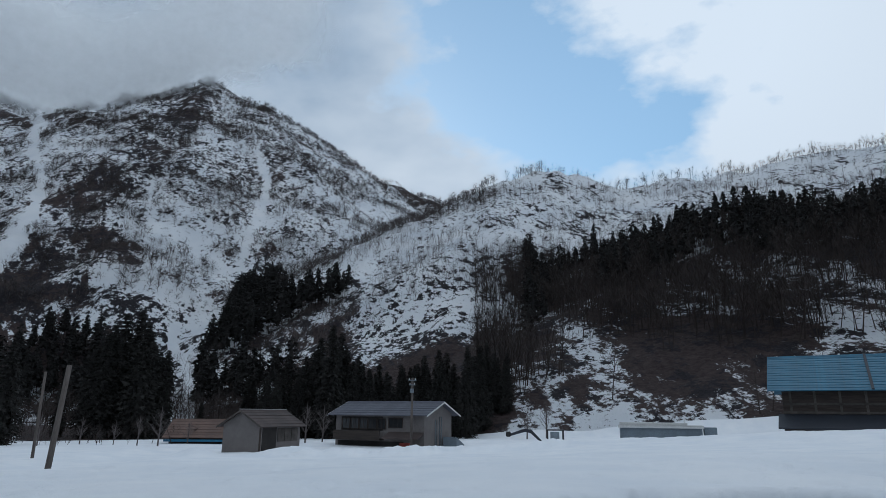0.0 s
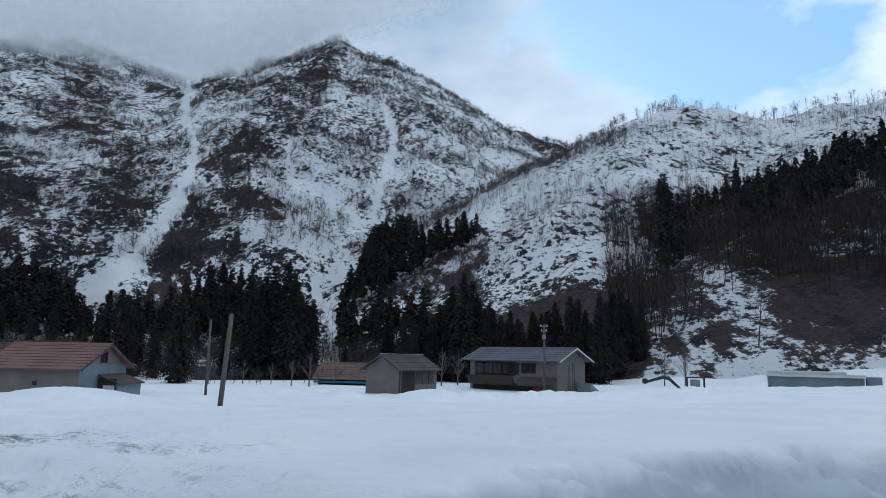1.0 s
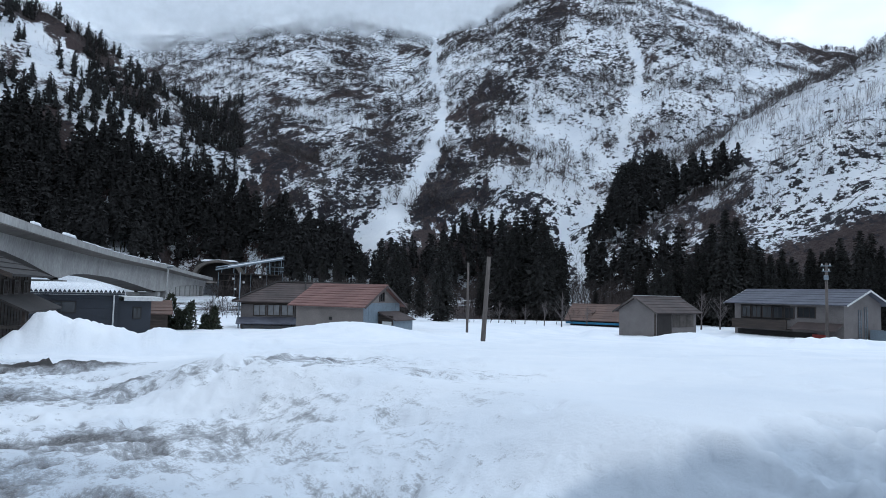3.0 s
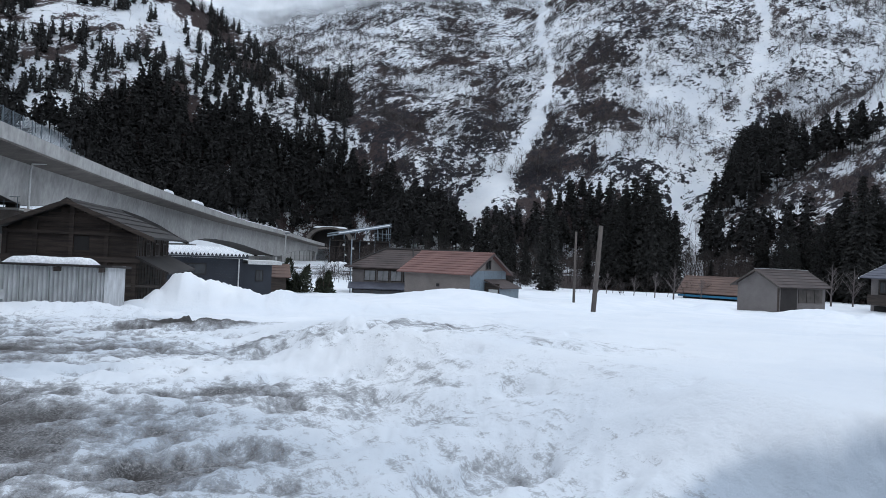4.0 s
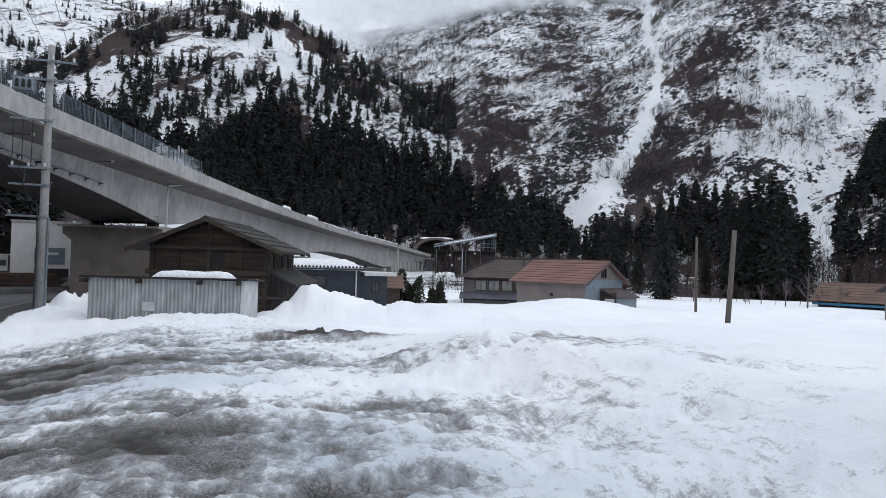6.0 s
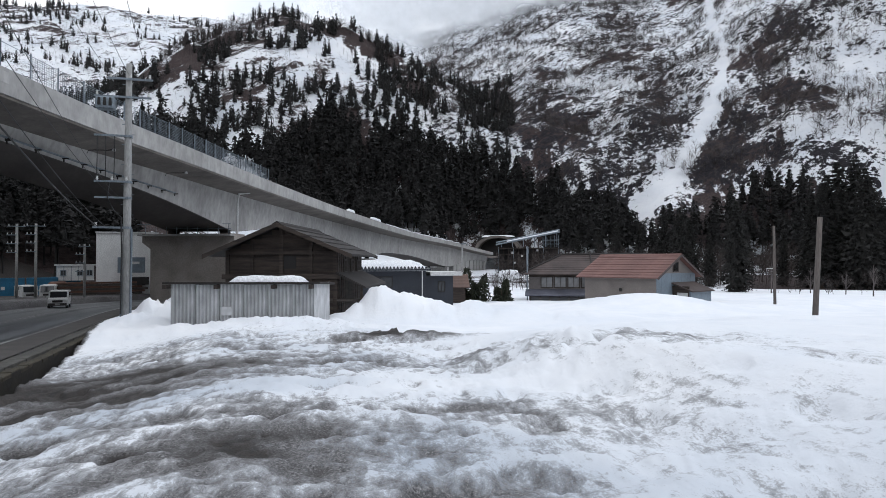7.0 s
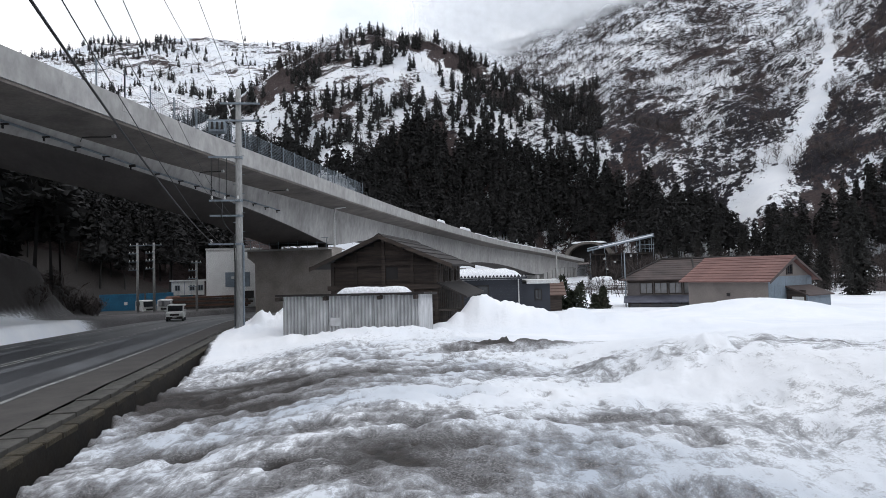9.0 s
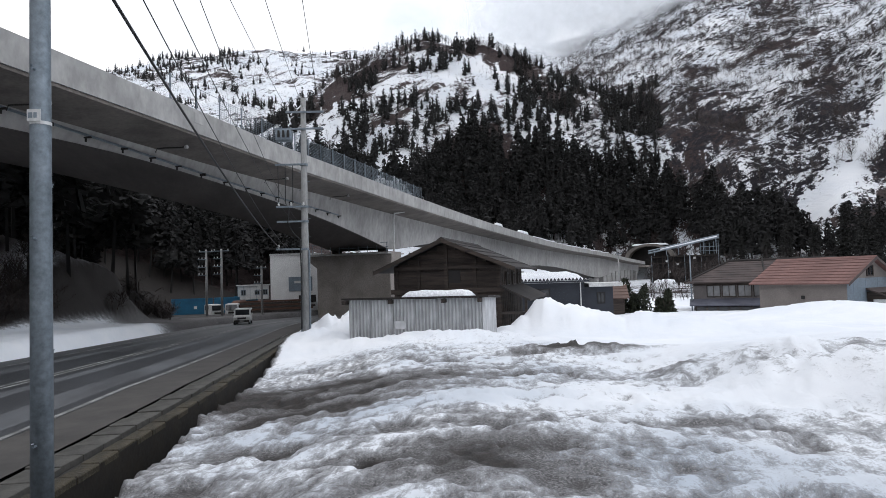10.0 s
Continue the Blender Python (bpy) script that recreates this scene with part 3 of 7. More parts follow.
    z = z + (mound(x, y, -30.0, 4.6, 1.0, 0.9, 0, 0.95) + mound(x, y, -28.6, 4.0, 1.4, 1.0, 20, 0.65) + mound(x, y, -27.2, 3.0, 1.3, 0.9, 30, 0.4)) * (0.55 + 0.7 * clods)
    z = z + mound(x, y, -27.2, 31.5, 5.2, 2.6, 20, 1.05) + mound(x, y, -38, 17, 6, 3, 20, 0.3)
    z = z + mound(x, y, -15.2, 7.3, 1.5, 0.6, 40, 0.26) * (0.3 + 1.4 * fbm(x * 2.6, y * 2.6, 52, 4, 0.65)) + mound(x, y, 3, 60, 24, 3, -5, 0.40) * (0.5 + 1.0 * fbm(x * 0.8, y * 0.8, 55, 4, 0.6)) + mound(x, y, 30, 48, 14, 6, -35, 0.9)
    # a rough bank of cleared snow before the houses
    row_x = np.clip(x, -24, 12)
    bank_y = 55.5 + 0.06 * row_x
    z = z + np.exp(-((y - bank_y) / 2.2) ** 2) * sstep(-13, -10, x) * (1 - sstep(8, 16, x)) * (0.05 + 0.8 * fbm(x * 1.1, y * 0.5, 56, 5, 0.65))
    z = z - 0.38 * sstep(30, 46, y) * (1 - sstep(66, 85, y)) * sstep(-30, -24, x) * (1 - sstep(4, 13, x))
    z = z + mound(x, y, -20.6, 58.5, 1.6, 1.2, 0, 0.8) + mound(x, y, -12.6, 58.5, 2.6, 1.4, 0, 0.75)
    lumps = fbm(x * 0.9, y * 0.9, 41, 4) - 0.5
    swell = fbm(x * 0.16, y * 0.16, 43, 3) - 0.5
    lot = lot_mask(x, y)
    crust = 1 - np.abs(2 * fbm(x * 0.55 + 0.25 * y, y * 0.8, 45, 4, 0.55) - 1)
    pocks = np.abs(fbm(x * 1.3, y * 1.7, 46, 4, 0.55) - 0.5) * 2.2 - 0.3
    z = z + near * (0.30 * swell + lumps * (0.07 + 0.03 * lot) + 0.04 * lot * (crust - 0.75) + pocks * (0.025 + 0.025 * lot))
    # melt ripples: long crests that run across the lot, with cups between them
    z = z + near * lot * (0.12 * (ripples(x, y) - 0.55) + 0.09 * (cups(x, y) - 0.6) - 0.11 * pits(x, y)) - near * (1 - lot) * 0.05 * pits(x, y)
    z = z - 0.55 * (1 - sstep(KERB + 0.8, KERB + 5.0, r)) * sstep(0, KERB, r) * sstep(-30, -22, x)
    # thrust-up slabs and drag marks at the lot's far corner
    torn = mound(x, y, -7.9, 6.7, 2.8, 1.3, 25, 1.0)
    z = z + torn * 0.30 * (np.abs(2 * fbm(x * 0.9 + y * 0.9, (y - x) * 0.25, 49, 4, 0.6) - 1) - 0.3)
    wild = sstep(-8.6, -10.5, r) * near
    z = z + wild * (0.9 * (fbm(x * 0.35, y * 0.35, 50, 5, 0.6) - 0.5))
    # the hollow dug in the field near the lot's corner
    z = z + hollow(x, y) * (np.minimum(z, -0.14 + 0.30 * (fbm(x * 0.8, y * 0.8, 44, 4, 0.6) - 0.5)) - z)
    # a bench for the road, its open gutter, and the verge across it
    ragged = 0.35 * (fbm(x * 1.7, y * 1.7, 53, 4, 0.6) - 0.5)
    bench = (1 - sstep(KERB + trench(x) - 0.10 + ragged, KERB + trench(x) + 0.14 + ragged, r)) * sstep(-5.2, -4.2, r)
    z = z * (1 - bench) + (road_z(x) - 0.62 - 0.30 * sstep(KERB - 1, KERB, r)) * bench
    z = z + (mound(x, y, -66.5, -7.4, 3.0, 2.0, 15, 2.8, 1.5) + mound(x, y, -66, -10.5, 5, 2.2, 20, 1.2)) * (0.7 + 0.6 * fbm(x * 0.7, y * 0.7, 57, 3))
    return z


def build_land():
    """One sheet from underfoot to the far crests, closely woven where the valley is open to view."""
    fine = np.arange(-42.0, 108.0, 0.2)
    coarse = np.arange(108.0, 318.0, 3.0)
    bearing = np.radians(np.concatenate([fine, coarse]))
    rings = np.concatenate([np.geomspace(0.06, 1.17, 18), np.geomspace(1.2, 60, 235), np.geomspace(61.2, 1100, 200), [1400, 2000, 3200]])
    b, r = np.meshgrid(bearing, rings)
    x, y = CENTRE[0] - r * np.sin(b), CENTRE[1] + r * np.cos(b)
    z = height(x, y)
    z[-3:] = np.minimum(z[-3:], 120)
    na, nr = len(bearing), len(rings)
    split = int(np.searchsorted(rings, 105))

    def sheet(name, lo, hi, material):
        v = np.stack([x[lo:hi].ravel(), y[lo:hi].ravel(), z[lo:hi].ravel()], 1)
        i, j = np.meshgrid(np.arange(na), np.arange(hi - lo - 1))
        k = (i + 1) % na
        f = np.stack([j * na + i, j * na + k, (j + 1) * na + k, (j + 1) * na + i], -1).reshape(-1, 4)
        if lo == 0:   # the middle, underfoot
            v = np.vstack([v, [[CENTRE[0], CENTRE[1], float(height(np.array([CENTRE[0]]), np.array([CENTRE[1]]))[0])]]])
            hub = len(v) - 1
            cap = np.stack([np.full(na // 2, hub), np.arange(0, na - 1, 2), np.arange(1, na, 2), np.roll(np.arange(0, na - 1, 2), -1)], -1)[:, :4]
            f = np.vstack([f, cap])
        me = raw_mesh(name, v, f, material, smooth=True)
        return new(name, me), v

    ground, v = sheet("ground", 0, split, M_SNOW)
    tagged(ground, "snow-covered valley field with a gritty trampled lot", "ground", kind="structure")
    gx, gy = v[:, 0], v[:, 1]
    lot = lot_mask(gx, gy)
    patch = fbm(gx * 0.32, gy * 0.32, 61, 5, 0.6)
    streak = fbm(gx * 0.18 + gy * 0.1, gy * 0.75, 63, 4)
    # grit lies thickest on the road's side of the lot and thins towards the deep field and the shed
    q = ((gx + 4.5) * 5.7 + (gy - 2.3) * 12.2) / 13.47
    much = (0.62 * sstep(0.9, -1.8, q) + 0.38 * sstep(4.5, -1.0, q)) * (1 - 0.75 * sstep(-15.0, -18.5, gx))
    crest = ripples(gx, gy)
    # grit gathers in hollows; the shade of pits and ripples is put in with it
    dirt_shade = lot * much * (0.86 + 1.3 * (patch - 0.5) + 0.6 * (streak - 0.5) - 1.5 * (crest - 0.62) - 0.8 * (cups(gx, gy) - 0.6) + 0.6 * pits(gx, gy))
    # grit in broad streaks across the lot, with cleaner snow between
    across = -0.91 * (gx + 1.7) + 0.42 * (gy + 1.0)
    dirt_shade += lot * 0.22 * (np.exp(-((across - 11.2) / 1.7) ** 2) - 1.3 * np.exp(-((across - 8.2) / 0.9) ** 2) + 0.5 * np.exp(-((across - 5.8) / 1.2) ** 2))
    dirt_shade += mound(gx, gy, -15.2, 7.2, 1.7, 0.6, 40, 1.4) + mound(gx, gy, -12.5, 9.5, 4, 1.0, 20, 0.35) * (patch - 0.2)
    drag = fbm(gx * 0.9 + gy * 0.9, (gy - gx) * 0.25, 49, 4, 0.6)
    dirt_shade += mound(gx, gy, -8.0, 6.6, 2.6, 1.1, 25, 0.95) * (0.25 + 1.8 * (0.6 - drag)) + mound(gx, gy, -4.5, 6.5, 0.9, 0.4, 10, 0.5) * (patch + 0.3) + mound(gx, gy, -5.6, 4.0, 2.5, 1.2, 25, 0.5) * (0.2 + 1.6 * (0.6 - drag))
    rr = road_offset(gx, gy)
    dirt_shade += lot * 0.42 * (1 - sstep(KERB + 2.5, KERB + 7.5, rr)) * (0.4 + 1.2 * patch)
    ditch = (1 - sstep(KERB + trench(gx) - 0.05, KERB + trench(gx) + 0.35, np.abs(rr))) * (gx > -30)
    dirt_shade = np.maximum(dirt_shade, ditch * (1.3 + 0.5 * patch))
    # far bank: black earth, with the viaduct's shade put into its colour
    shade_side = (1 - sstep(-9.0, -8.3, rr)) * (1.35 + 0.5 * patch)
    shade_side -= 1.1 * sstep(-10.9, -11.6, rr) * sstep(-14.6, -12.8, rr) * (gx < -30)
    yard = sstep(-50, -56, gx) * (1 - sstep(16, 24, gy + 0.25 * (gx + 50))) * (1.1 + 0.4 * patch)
    dirt_shade = np.maximum(dirt_shade, np.maximum(np.maximum(shade_side, 0) * (gx < 5), yard))
    slush = lot * (0.35 + 0.65 * much) * np.clip(0.25 + 1.6 * (fbm(gx * 0.5, gy * 0.5, 66, 4) - 0.42), 0, 1)
    # the hollow's blue shade is painted in, together with its dirty ice
    icy_shade = sstep(0.02, 0.4, hollow(gx, gy))
    slush = np.maximum(slush, icy_shade * (0.65 + 0.4 * patch))
    for name, values in (("dirt_shade", dirt_shade), ("slush", slush)):
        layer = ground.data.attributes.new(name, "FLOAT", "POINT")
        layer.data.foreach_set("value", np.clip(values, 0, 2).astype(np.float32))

    hills, v = sheet("mountains", split - 1, nr, M_MOUNT)
    tagged(hills, "steep snowy mountainsides with bare rock and brown scrub", "mountain", kind="structure")
    mx, my, mz = v.T
    rock, scrub = bare_ground(mx, my, mz)
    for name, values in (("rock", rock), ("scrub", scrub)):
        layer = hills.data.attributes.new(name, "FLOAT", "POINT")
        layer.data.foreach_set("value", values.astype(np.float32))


def segment_distance(x, y, a, b):
    dx, dy = b[0] - a[0], b[1] - a[1]
    t = np.clip(((x - a[0]) * dx + (y - a[1]) * dy) / (dx * dx + dy * dy), 0, 1)
    return np.hypot(x - a[0] - t * dx, y - a[1] - t * dy)


def bearing_of(x, y):
    return np.degrees(np.arctan2(-(x - CENTRE[0]), y - CENTRE[1]))


def along(x, y, knees, wide):
    """One near a line of (bearing, distance) knees, falling to nought at its width."""
    pts = [polar(*k)[:2] for k in knees]
    d = np.min([segment_distance(x, y, a, b) for a, b in zip(pts, pts[1:])], axis=0)
    d = d + 1.7 * wide * (fbm(x / (1.6 * wide), y / (1.6 * wide), 91, 4, 0.6) - 0.5)
    return 1 - sstep(0.55 * wide, wide, d)


# snow chutes and clearings on the slopes: bearing, rise and half width in degrees, knee by knee
CHUTES = [
    [(33.4, 21.4, 0.5), (33.6, 19.2, 0.3), (32.5, 17.0, 0.26), (32.6, 14.3, 0.42), (33.5, 12.3, 0.6), (34.5, 10.3, 0.66), (35.4, 8.8, 0.6), (36.2, 7.3, 0.66), (37.5, 5.8, 0.8), (39.1, 4.3, 0.9)],
    [(16.2, 21.8, 0.25), (15.2, 19.5, 0.55), (15.4, 16.6, 0.65), (16.4, 14.6, 0.5), (16.7, 12.6, 0.35)],
    [(21.4, 6.8, 0.40), (21.6, 5.2, 0.45), (20.4, 3.8, 0.28), (19.9, 2.0, 0.35)],
    [(58.9, 13.2, 0.5), (57.9, 12.9, 0.6)],
    [(68.4, 17.6, 0.5), (66.8, 18.4, 0.6), (65.4, 18.6, 0.4)],
]


def rise_of(far, z):
    return np.degrees(np.arctan2(z - 1.2, far))


def band(b, e, knees, wide=None):
    """One near a line drawn on the slopes in bearing and rise, falling to nought at its width, with a ragged edge."""
    out = np.zeros(np.shape(b))
    ragged = 1.0 * (fbm(b * 1.9, e * 1.9, 91, 5, 0.62) - 0.5) * 2
    for k0, k1 in zip(knees, knees[1:]):
        dx, dy = k1[0] - k0[0], k1[1] - k0[1]
        t = np.clip(((b - k0[0]) * dx + (e - k0[1]) * dy) / (dx * dx + dy * dy), 0, 1)
        w = wide if wide else k0[2] + t * (k1[2] - k0[2])
        d = np.hypot(b - k0[0] - t * dx, e - k0[1] - t * dy) / w + ragged
        out = np.maximum(out, 1 - sstep(0.6, 1.1, d))
    return out


def cleared(b, e):
    """How clear of rock and trees the chutes and glades lie."""
    return np.max([band(b, e, k) for k in CHUTES], axis=0)


def bare_ground(x, y, z):
    """Where rock and where scrub lies free of snow; under woods they also carry painted shade."""
    b, far = bearing_of(x, y), np.hypot(x - CENTRE[0], y - CENTRE[1])
    e = rise_of(far, z)
    blot = fbm(x / 45, y / 45 + z / 30, 83, 4)
    rock = 0.05 + 0.8 * (blot - 0.5)
    spur = band(b, e, [(22.2, 25.4), (24.7, 22.5), (27.1, 18.1), (29.2, 15.6), (30.2, 12.6), (32.4, 9.2), (34.5, 6.0)], 2.0)
    spur = np.maximum(spur, band(b, e, [(29.6, 13.4), (25.6, 12.4)], 1.2))
    rock += 0.20 * spur
    # crags beside the long chute, and knobs high on the cloud mountain
    rock += 0.30 * band(b, e, [(36.5, 14.5), (38.0, 12.0), (40.2, 9.0), (42.0, 6.5)], 2.4) + 0.25 * band(b, e, [(46.8, 18.8), (44.6, 19.6)], 0.7)
    rock += 0.12 * band(b, e, [(47.5, 15.2), (45.0, 10.5)], 3.0)
    rock += 0.14 * band(b, e, [(17.0, 24.0), (12.0, 21.0)], 1.6)
    rock -= 0.16 * band(b, e, [(24.0, 15.5), (21.5, 11.0), (19.5, 8.0)], 2.6) + 0.10 * band(b, e, [(13.5, 18.5), (9.0, 15.5)], 2.5)
    scrub_foot = band(b, e, [(48.0, 8.0), (44.0, 5.6), (40.5, 3.6)], 2.0) + band(b, e, [(36.0, 3.4), (30.0, 4.4), (25.0, 4.0)], 1.8)
    rock -= 0.10 * (b < 8) * sstep(230, 300, far)
    low_slope = band(b, e, [(51.0, 12.0), (45.0, 9.4), (40.5, 6.4)], 2.8) + 0.8 * band(b, e, [(33.0, 7.6), (26.0, 8.4), (22.6, 6.5)], 1.6)
    rock += 0.16 * low_slope
    rock += 0.26 * band(b, e, [(9.0, 4.4), (3.0, 6.6), (-3.0, 7.6)], 1.3) * (b < 12)
    rock -= 0.30 * sstep(54, 64, b)
    scrub = 0.0 + 1.0 * (fbm(x / 60, y / 60 + z / 40, 85, 3) - 0.5)
    scrub += 0.34 * spur + 0.55 * scrub_foot + 0.24 * low_slope
    scrub += 0.45 * along(x, y, [(34, 720), (27, 735), (20.6, 750), (12.5, 745), (4.7, 720), (-4, 690)], 32)
    scrub += 0.55 * band(b, e, [(81.1, 14.2), (78.5, 16.0), (75.8, 18.0), (72.6, 20.0), (69.2, 20.5), (66.3, 19.9), (63.3, 19.0), (60.3, 16.8), (57.5, 14.2)], 1.0) * (far < 560)
    for knees in ([(50.0, 19.0), (46.5, 14.5), (43.5, 9.0)], [(41.0, 20.0), (38.5, 16.0), (37.0, 12.0)]):
        scrub += 0.26 * band(b, e, knees, 1.6)
    scrub += (0.37 + 2.4 * (fbm(x / 17, y / 60, 89, 5, 0.6) - 0.48)) * (1 - sstep(-7, -2, b)) * (1 - sstep(215, 265, far))
    scrub += 0.30 * sstep(12, 20, b) * (1 - sstep(52, 58, b)) * (1 - sstep(180, 250, far))
    scrub -= 0.22 * (b < 14) * sstep(290, 330, far) * (far < 640)
    # floor of the wood behind the houses: litter and shade, both as scrub
    scrub += 0.9 * sstep(-8, -5, b) * (1 - sstep(29, 32, b)) * (1 - sstep(175, 200, far)) * np.where((b > 19.4) & (b < 21.3), 0.0, 1.0)
    face = sstep(46.5, 48.0, b) * (1 - sstep(54.5, 56.0, b)) * sstep(322, 330, far) * (1 - sstep(345, 372, far))
    scrub -= 0.10 * face
    rock -= 0.3 * face
    shelf = sstep(38, 42, b) * (1 - sstep(62, 66, b)) * (1 - sstep(320, 335, far)) * sstep(245, 262, far)
    scrub -= 0.5 * shelf
    rock -= 0.4 * shelf
    # deep woodland shade put into both layers, over brown leaf litter
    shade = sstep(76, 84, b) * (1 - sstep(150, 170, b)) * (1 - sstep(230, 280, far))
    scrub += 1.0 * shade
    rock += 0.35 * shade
    # plantation floor: shade between the crowns put in as scrub, with brown twigs
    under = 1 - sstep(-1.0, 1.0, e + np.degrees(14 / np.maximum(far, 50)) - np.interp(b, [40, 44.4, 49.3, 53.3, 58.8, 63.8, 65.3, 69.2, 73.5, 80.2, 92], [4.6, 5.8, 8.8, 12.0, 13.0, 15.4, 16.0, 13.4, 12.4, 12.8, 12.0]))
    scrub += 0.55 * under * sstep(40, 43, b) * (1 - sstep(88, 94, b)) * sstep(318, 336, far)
    # likewise under the stand at the foot of the peak
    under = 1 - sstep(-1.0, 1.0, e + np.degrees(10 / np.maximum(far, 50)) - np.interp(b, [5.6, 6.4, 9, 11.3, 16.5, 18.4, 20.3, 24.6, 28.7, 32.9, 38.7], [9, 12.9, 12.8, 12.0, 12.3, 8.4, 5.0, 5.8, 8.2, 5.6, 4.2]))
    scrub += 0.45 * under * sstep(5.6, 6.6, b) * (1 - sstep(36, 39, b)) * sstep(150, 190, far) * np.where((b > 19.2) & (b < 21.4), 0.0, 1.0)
    clear = cleared(b, e)
    flat = 1 - sstep(2, 14, z)
    clear = clear * np.where((b < 18) & (e > 10), 0.45, 1.0)
    return 0.5 + (rock - 0.35 * flat) * (1 - clear) - 1.1 * clear - 0.25, 0.25 + (scrub - 0.15 * flat) * (1 - clear) - 0.9 * clear


build_land()


# ---- road ----
def offset_line(line, off):
    d = np.gradient(line, axis=0)
    d /= np.linalg.norm(d, axis=1)[:, None]
    return line + off * np.stack([d[:, 1], -d[:, 0]], 1)


def strip(line, lo, hi, z, thick=0.0):
    """A ribbon between two offsets from a line, as arrays."""
    a, b = offset_line(line, lo), offset_line(line, hi)
    k = len(line)
    za, zb = (z if isinstance(z, tuple) else (z, z))
    fall = road_z(line[:, 0])
    v = np.vstack([np.c_[a, fall + za], np.c_[b, fall + zb]])
    i = np.arange(k - 1)
    f = np.stack([i, i + 1, i + 1 + k, i + k], 1)
    return v, f[:, ::-1]


def ribbon(name, parts, material, parent=None):
    vs, fs, n = [], [], 0
    for v, f in parts:
        vs.append(v)
        fs.append(f + n)
        n += len(v)
    ob = new(name, raw_mesh(name, np.vstack(vs), np.vstack(fs), material))
    ob.parent = parent
    return ob


def build_road():
    road = tagged(new("road"), "two-lane asphalt road with worn white lines", "road", kind="structure")
    ribbon("carriageway", [strip(ROAD_LINE, -4.6, 3.55, 0.0)], M_ASPH, road)
    ribbon("wheel_track", [strip(ROAD_LINE, 2.2, 3.1, 0.004), strip(ROAD_LINE, 0.55, 1.05, 0.004), strip(ROAD_LINE, -2.6, -1.9, 0.004)], M_ASPH_D, road)
    ribbon("shoulder", [strip(ROAD_LINE, 3.55, 4.86, (0.004, 0.02))], M_ASPH_L, road)
    ribbon("white_line", [strip(ROAD_LINE, 3.40, 3.52, 0.009)], M_PAINT, road)
    ribbon("white_line", [strip(ROAD_LINE, -3.40, -3.25, 0.009)], M_PAINT, road)
    for off in (-0.20, 0.08):
        ribbon("centre_line", [strip(ROAD_LINE, off, off + 0.12, 0.009)], M_PAINT, road)
    # kerb blocks on the retaining wall, and the drain covers inside them
    kerb = tagged(new("kerb"), "mossy concrete kerb on a low retaining wall", "kerb", kind="structure")
    s = np.r_[0, np.cumsum(np.linalg.norm(np.diff(ROAD_LINE, axis=0), axis=1))]
    a, b = offset_line(ROAD_LINE, KERB), offset_line(ROAD_LINE, KERB - 0.22)
    v = np.vstack([np.c_[a, road_z(ROAD_LINE[:, 0]) + 0.04], np.c_[a, road_z(ROAD_LINE[:, 0]) - 1.6], np.c_[b, road_z(ROAD_LINE[:, 0]) + 0.04]])
    k, i = len(a), np.arange(len(a) - 1)
    f = np.vstack([np.stack([i, i + k, i + 1 + k, i + 1], 1), np.stack([i, i + 1, i + 1 + 2 * k, i + 2 * k], 1)])
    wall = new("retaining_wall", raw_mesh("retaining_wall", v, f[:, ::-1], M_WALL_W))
    wall.parent = kerb
    block = boxes((-0.297, 0.297, -0.12, 0.13, -0.09, 0.015), bevel=0.015)
    slab = boxes((-0.295, 0.295, -0.235, 0.235, -0.1, 0.0), bevel=0.008)
    rng, made = random.Random(11), {}
    for v0 in np.arange(14, s[-1] - 45, 0.6):
        p = np.array([np.interp(v0, s, ROAD_LINE[:, 0]), np.interp(v0, s, ROAD_LINE[:, 1])])
        q = np.array([np.interp(v0 + 0.3, s, ROAD_LINE[:, 0]), np.interp(v0 + 0.3, s, ROAD_LINE[:, 1])])
        d = (q - p) / np.linalg.norm(q - p)
        right = np.array([d[1], -d[0]])
        yaw = math.degrees(math.atan2(d[1], d[0]))
        for name, bm, off, z in (("kerb_block", block, KERB - 0.12, 0.05), ("drain_cover", slab, 5.18, 0.03)):
            o = p + right * (off + rng.uniform(-0.012, 0.012))
            m = pose(*o, float(road_z(p[0])) + z + rng.uniform(-0.012, 0.012), rng.uniform(-1, 1), rng.uniform(-0.6, 0.6), yaw + rng.uniform(-0.8, 0.8))
            if name not in made:
                made[name] = part(name, bm, M_MOSS if name == "kerb_block" else M_KERB, kerb)
                made[name].matrix_basis = m
            else:
                shared(name, made[name].data, kerb, m)
    ribbon("drain_bed", [strip(ROAD_LINE, 4.86, KERB - 0.2, -0.06)], M_DARK, kerb)


build_road()


# ---- viaduct ----
DECK = [(18, -38.5), (-4, -23.5), (-16, -15.6), (-28, -7.7), (-36, -2.4), (-46, 4.2), (-58, 13.0), (-71, 22.8), (-92, 39.3), (-113, 56.5), (-140, 79.5), (-165, 103), (-183, 122), (-198, 139), (-215, 158), (-232, 177), (-244, 190.6)]


def deck_top(s):
    """Parapet height along the bridge."""
    return float(np.interp(s, [0, 88, 132, 176, 248, 277, 310, 350], [10.42, 10.42, 10.05, 9.72, 8.9, 8.2, 7.0, 5.8]))


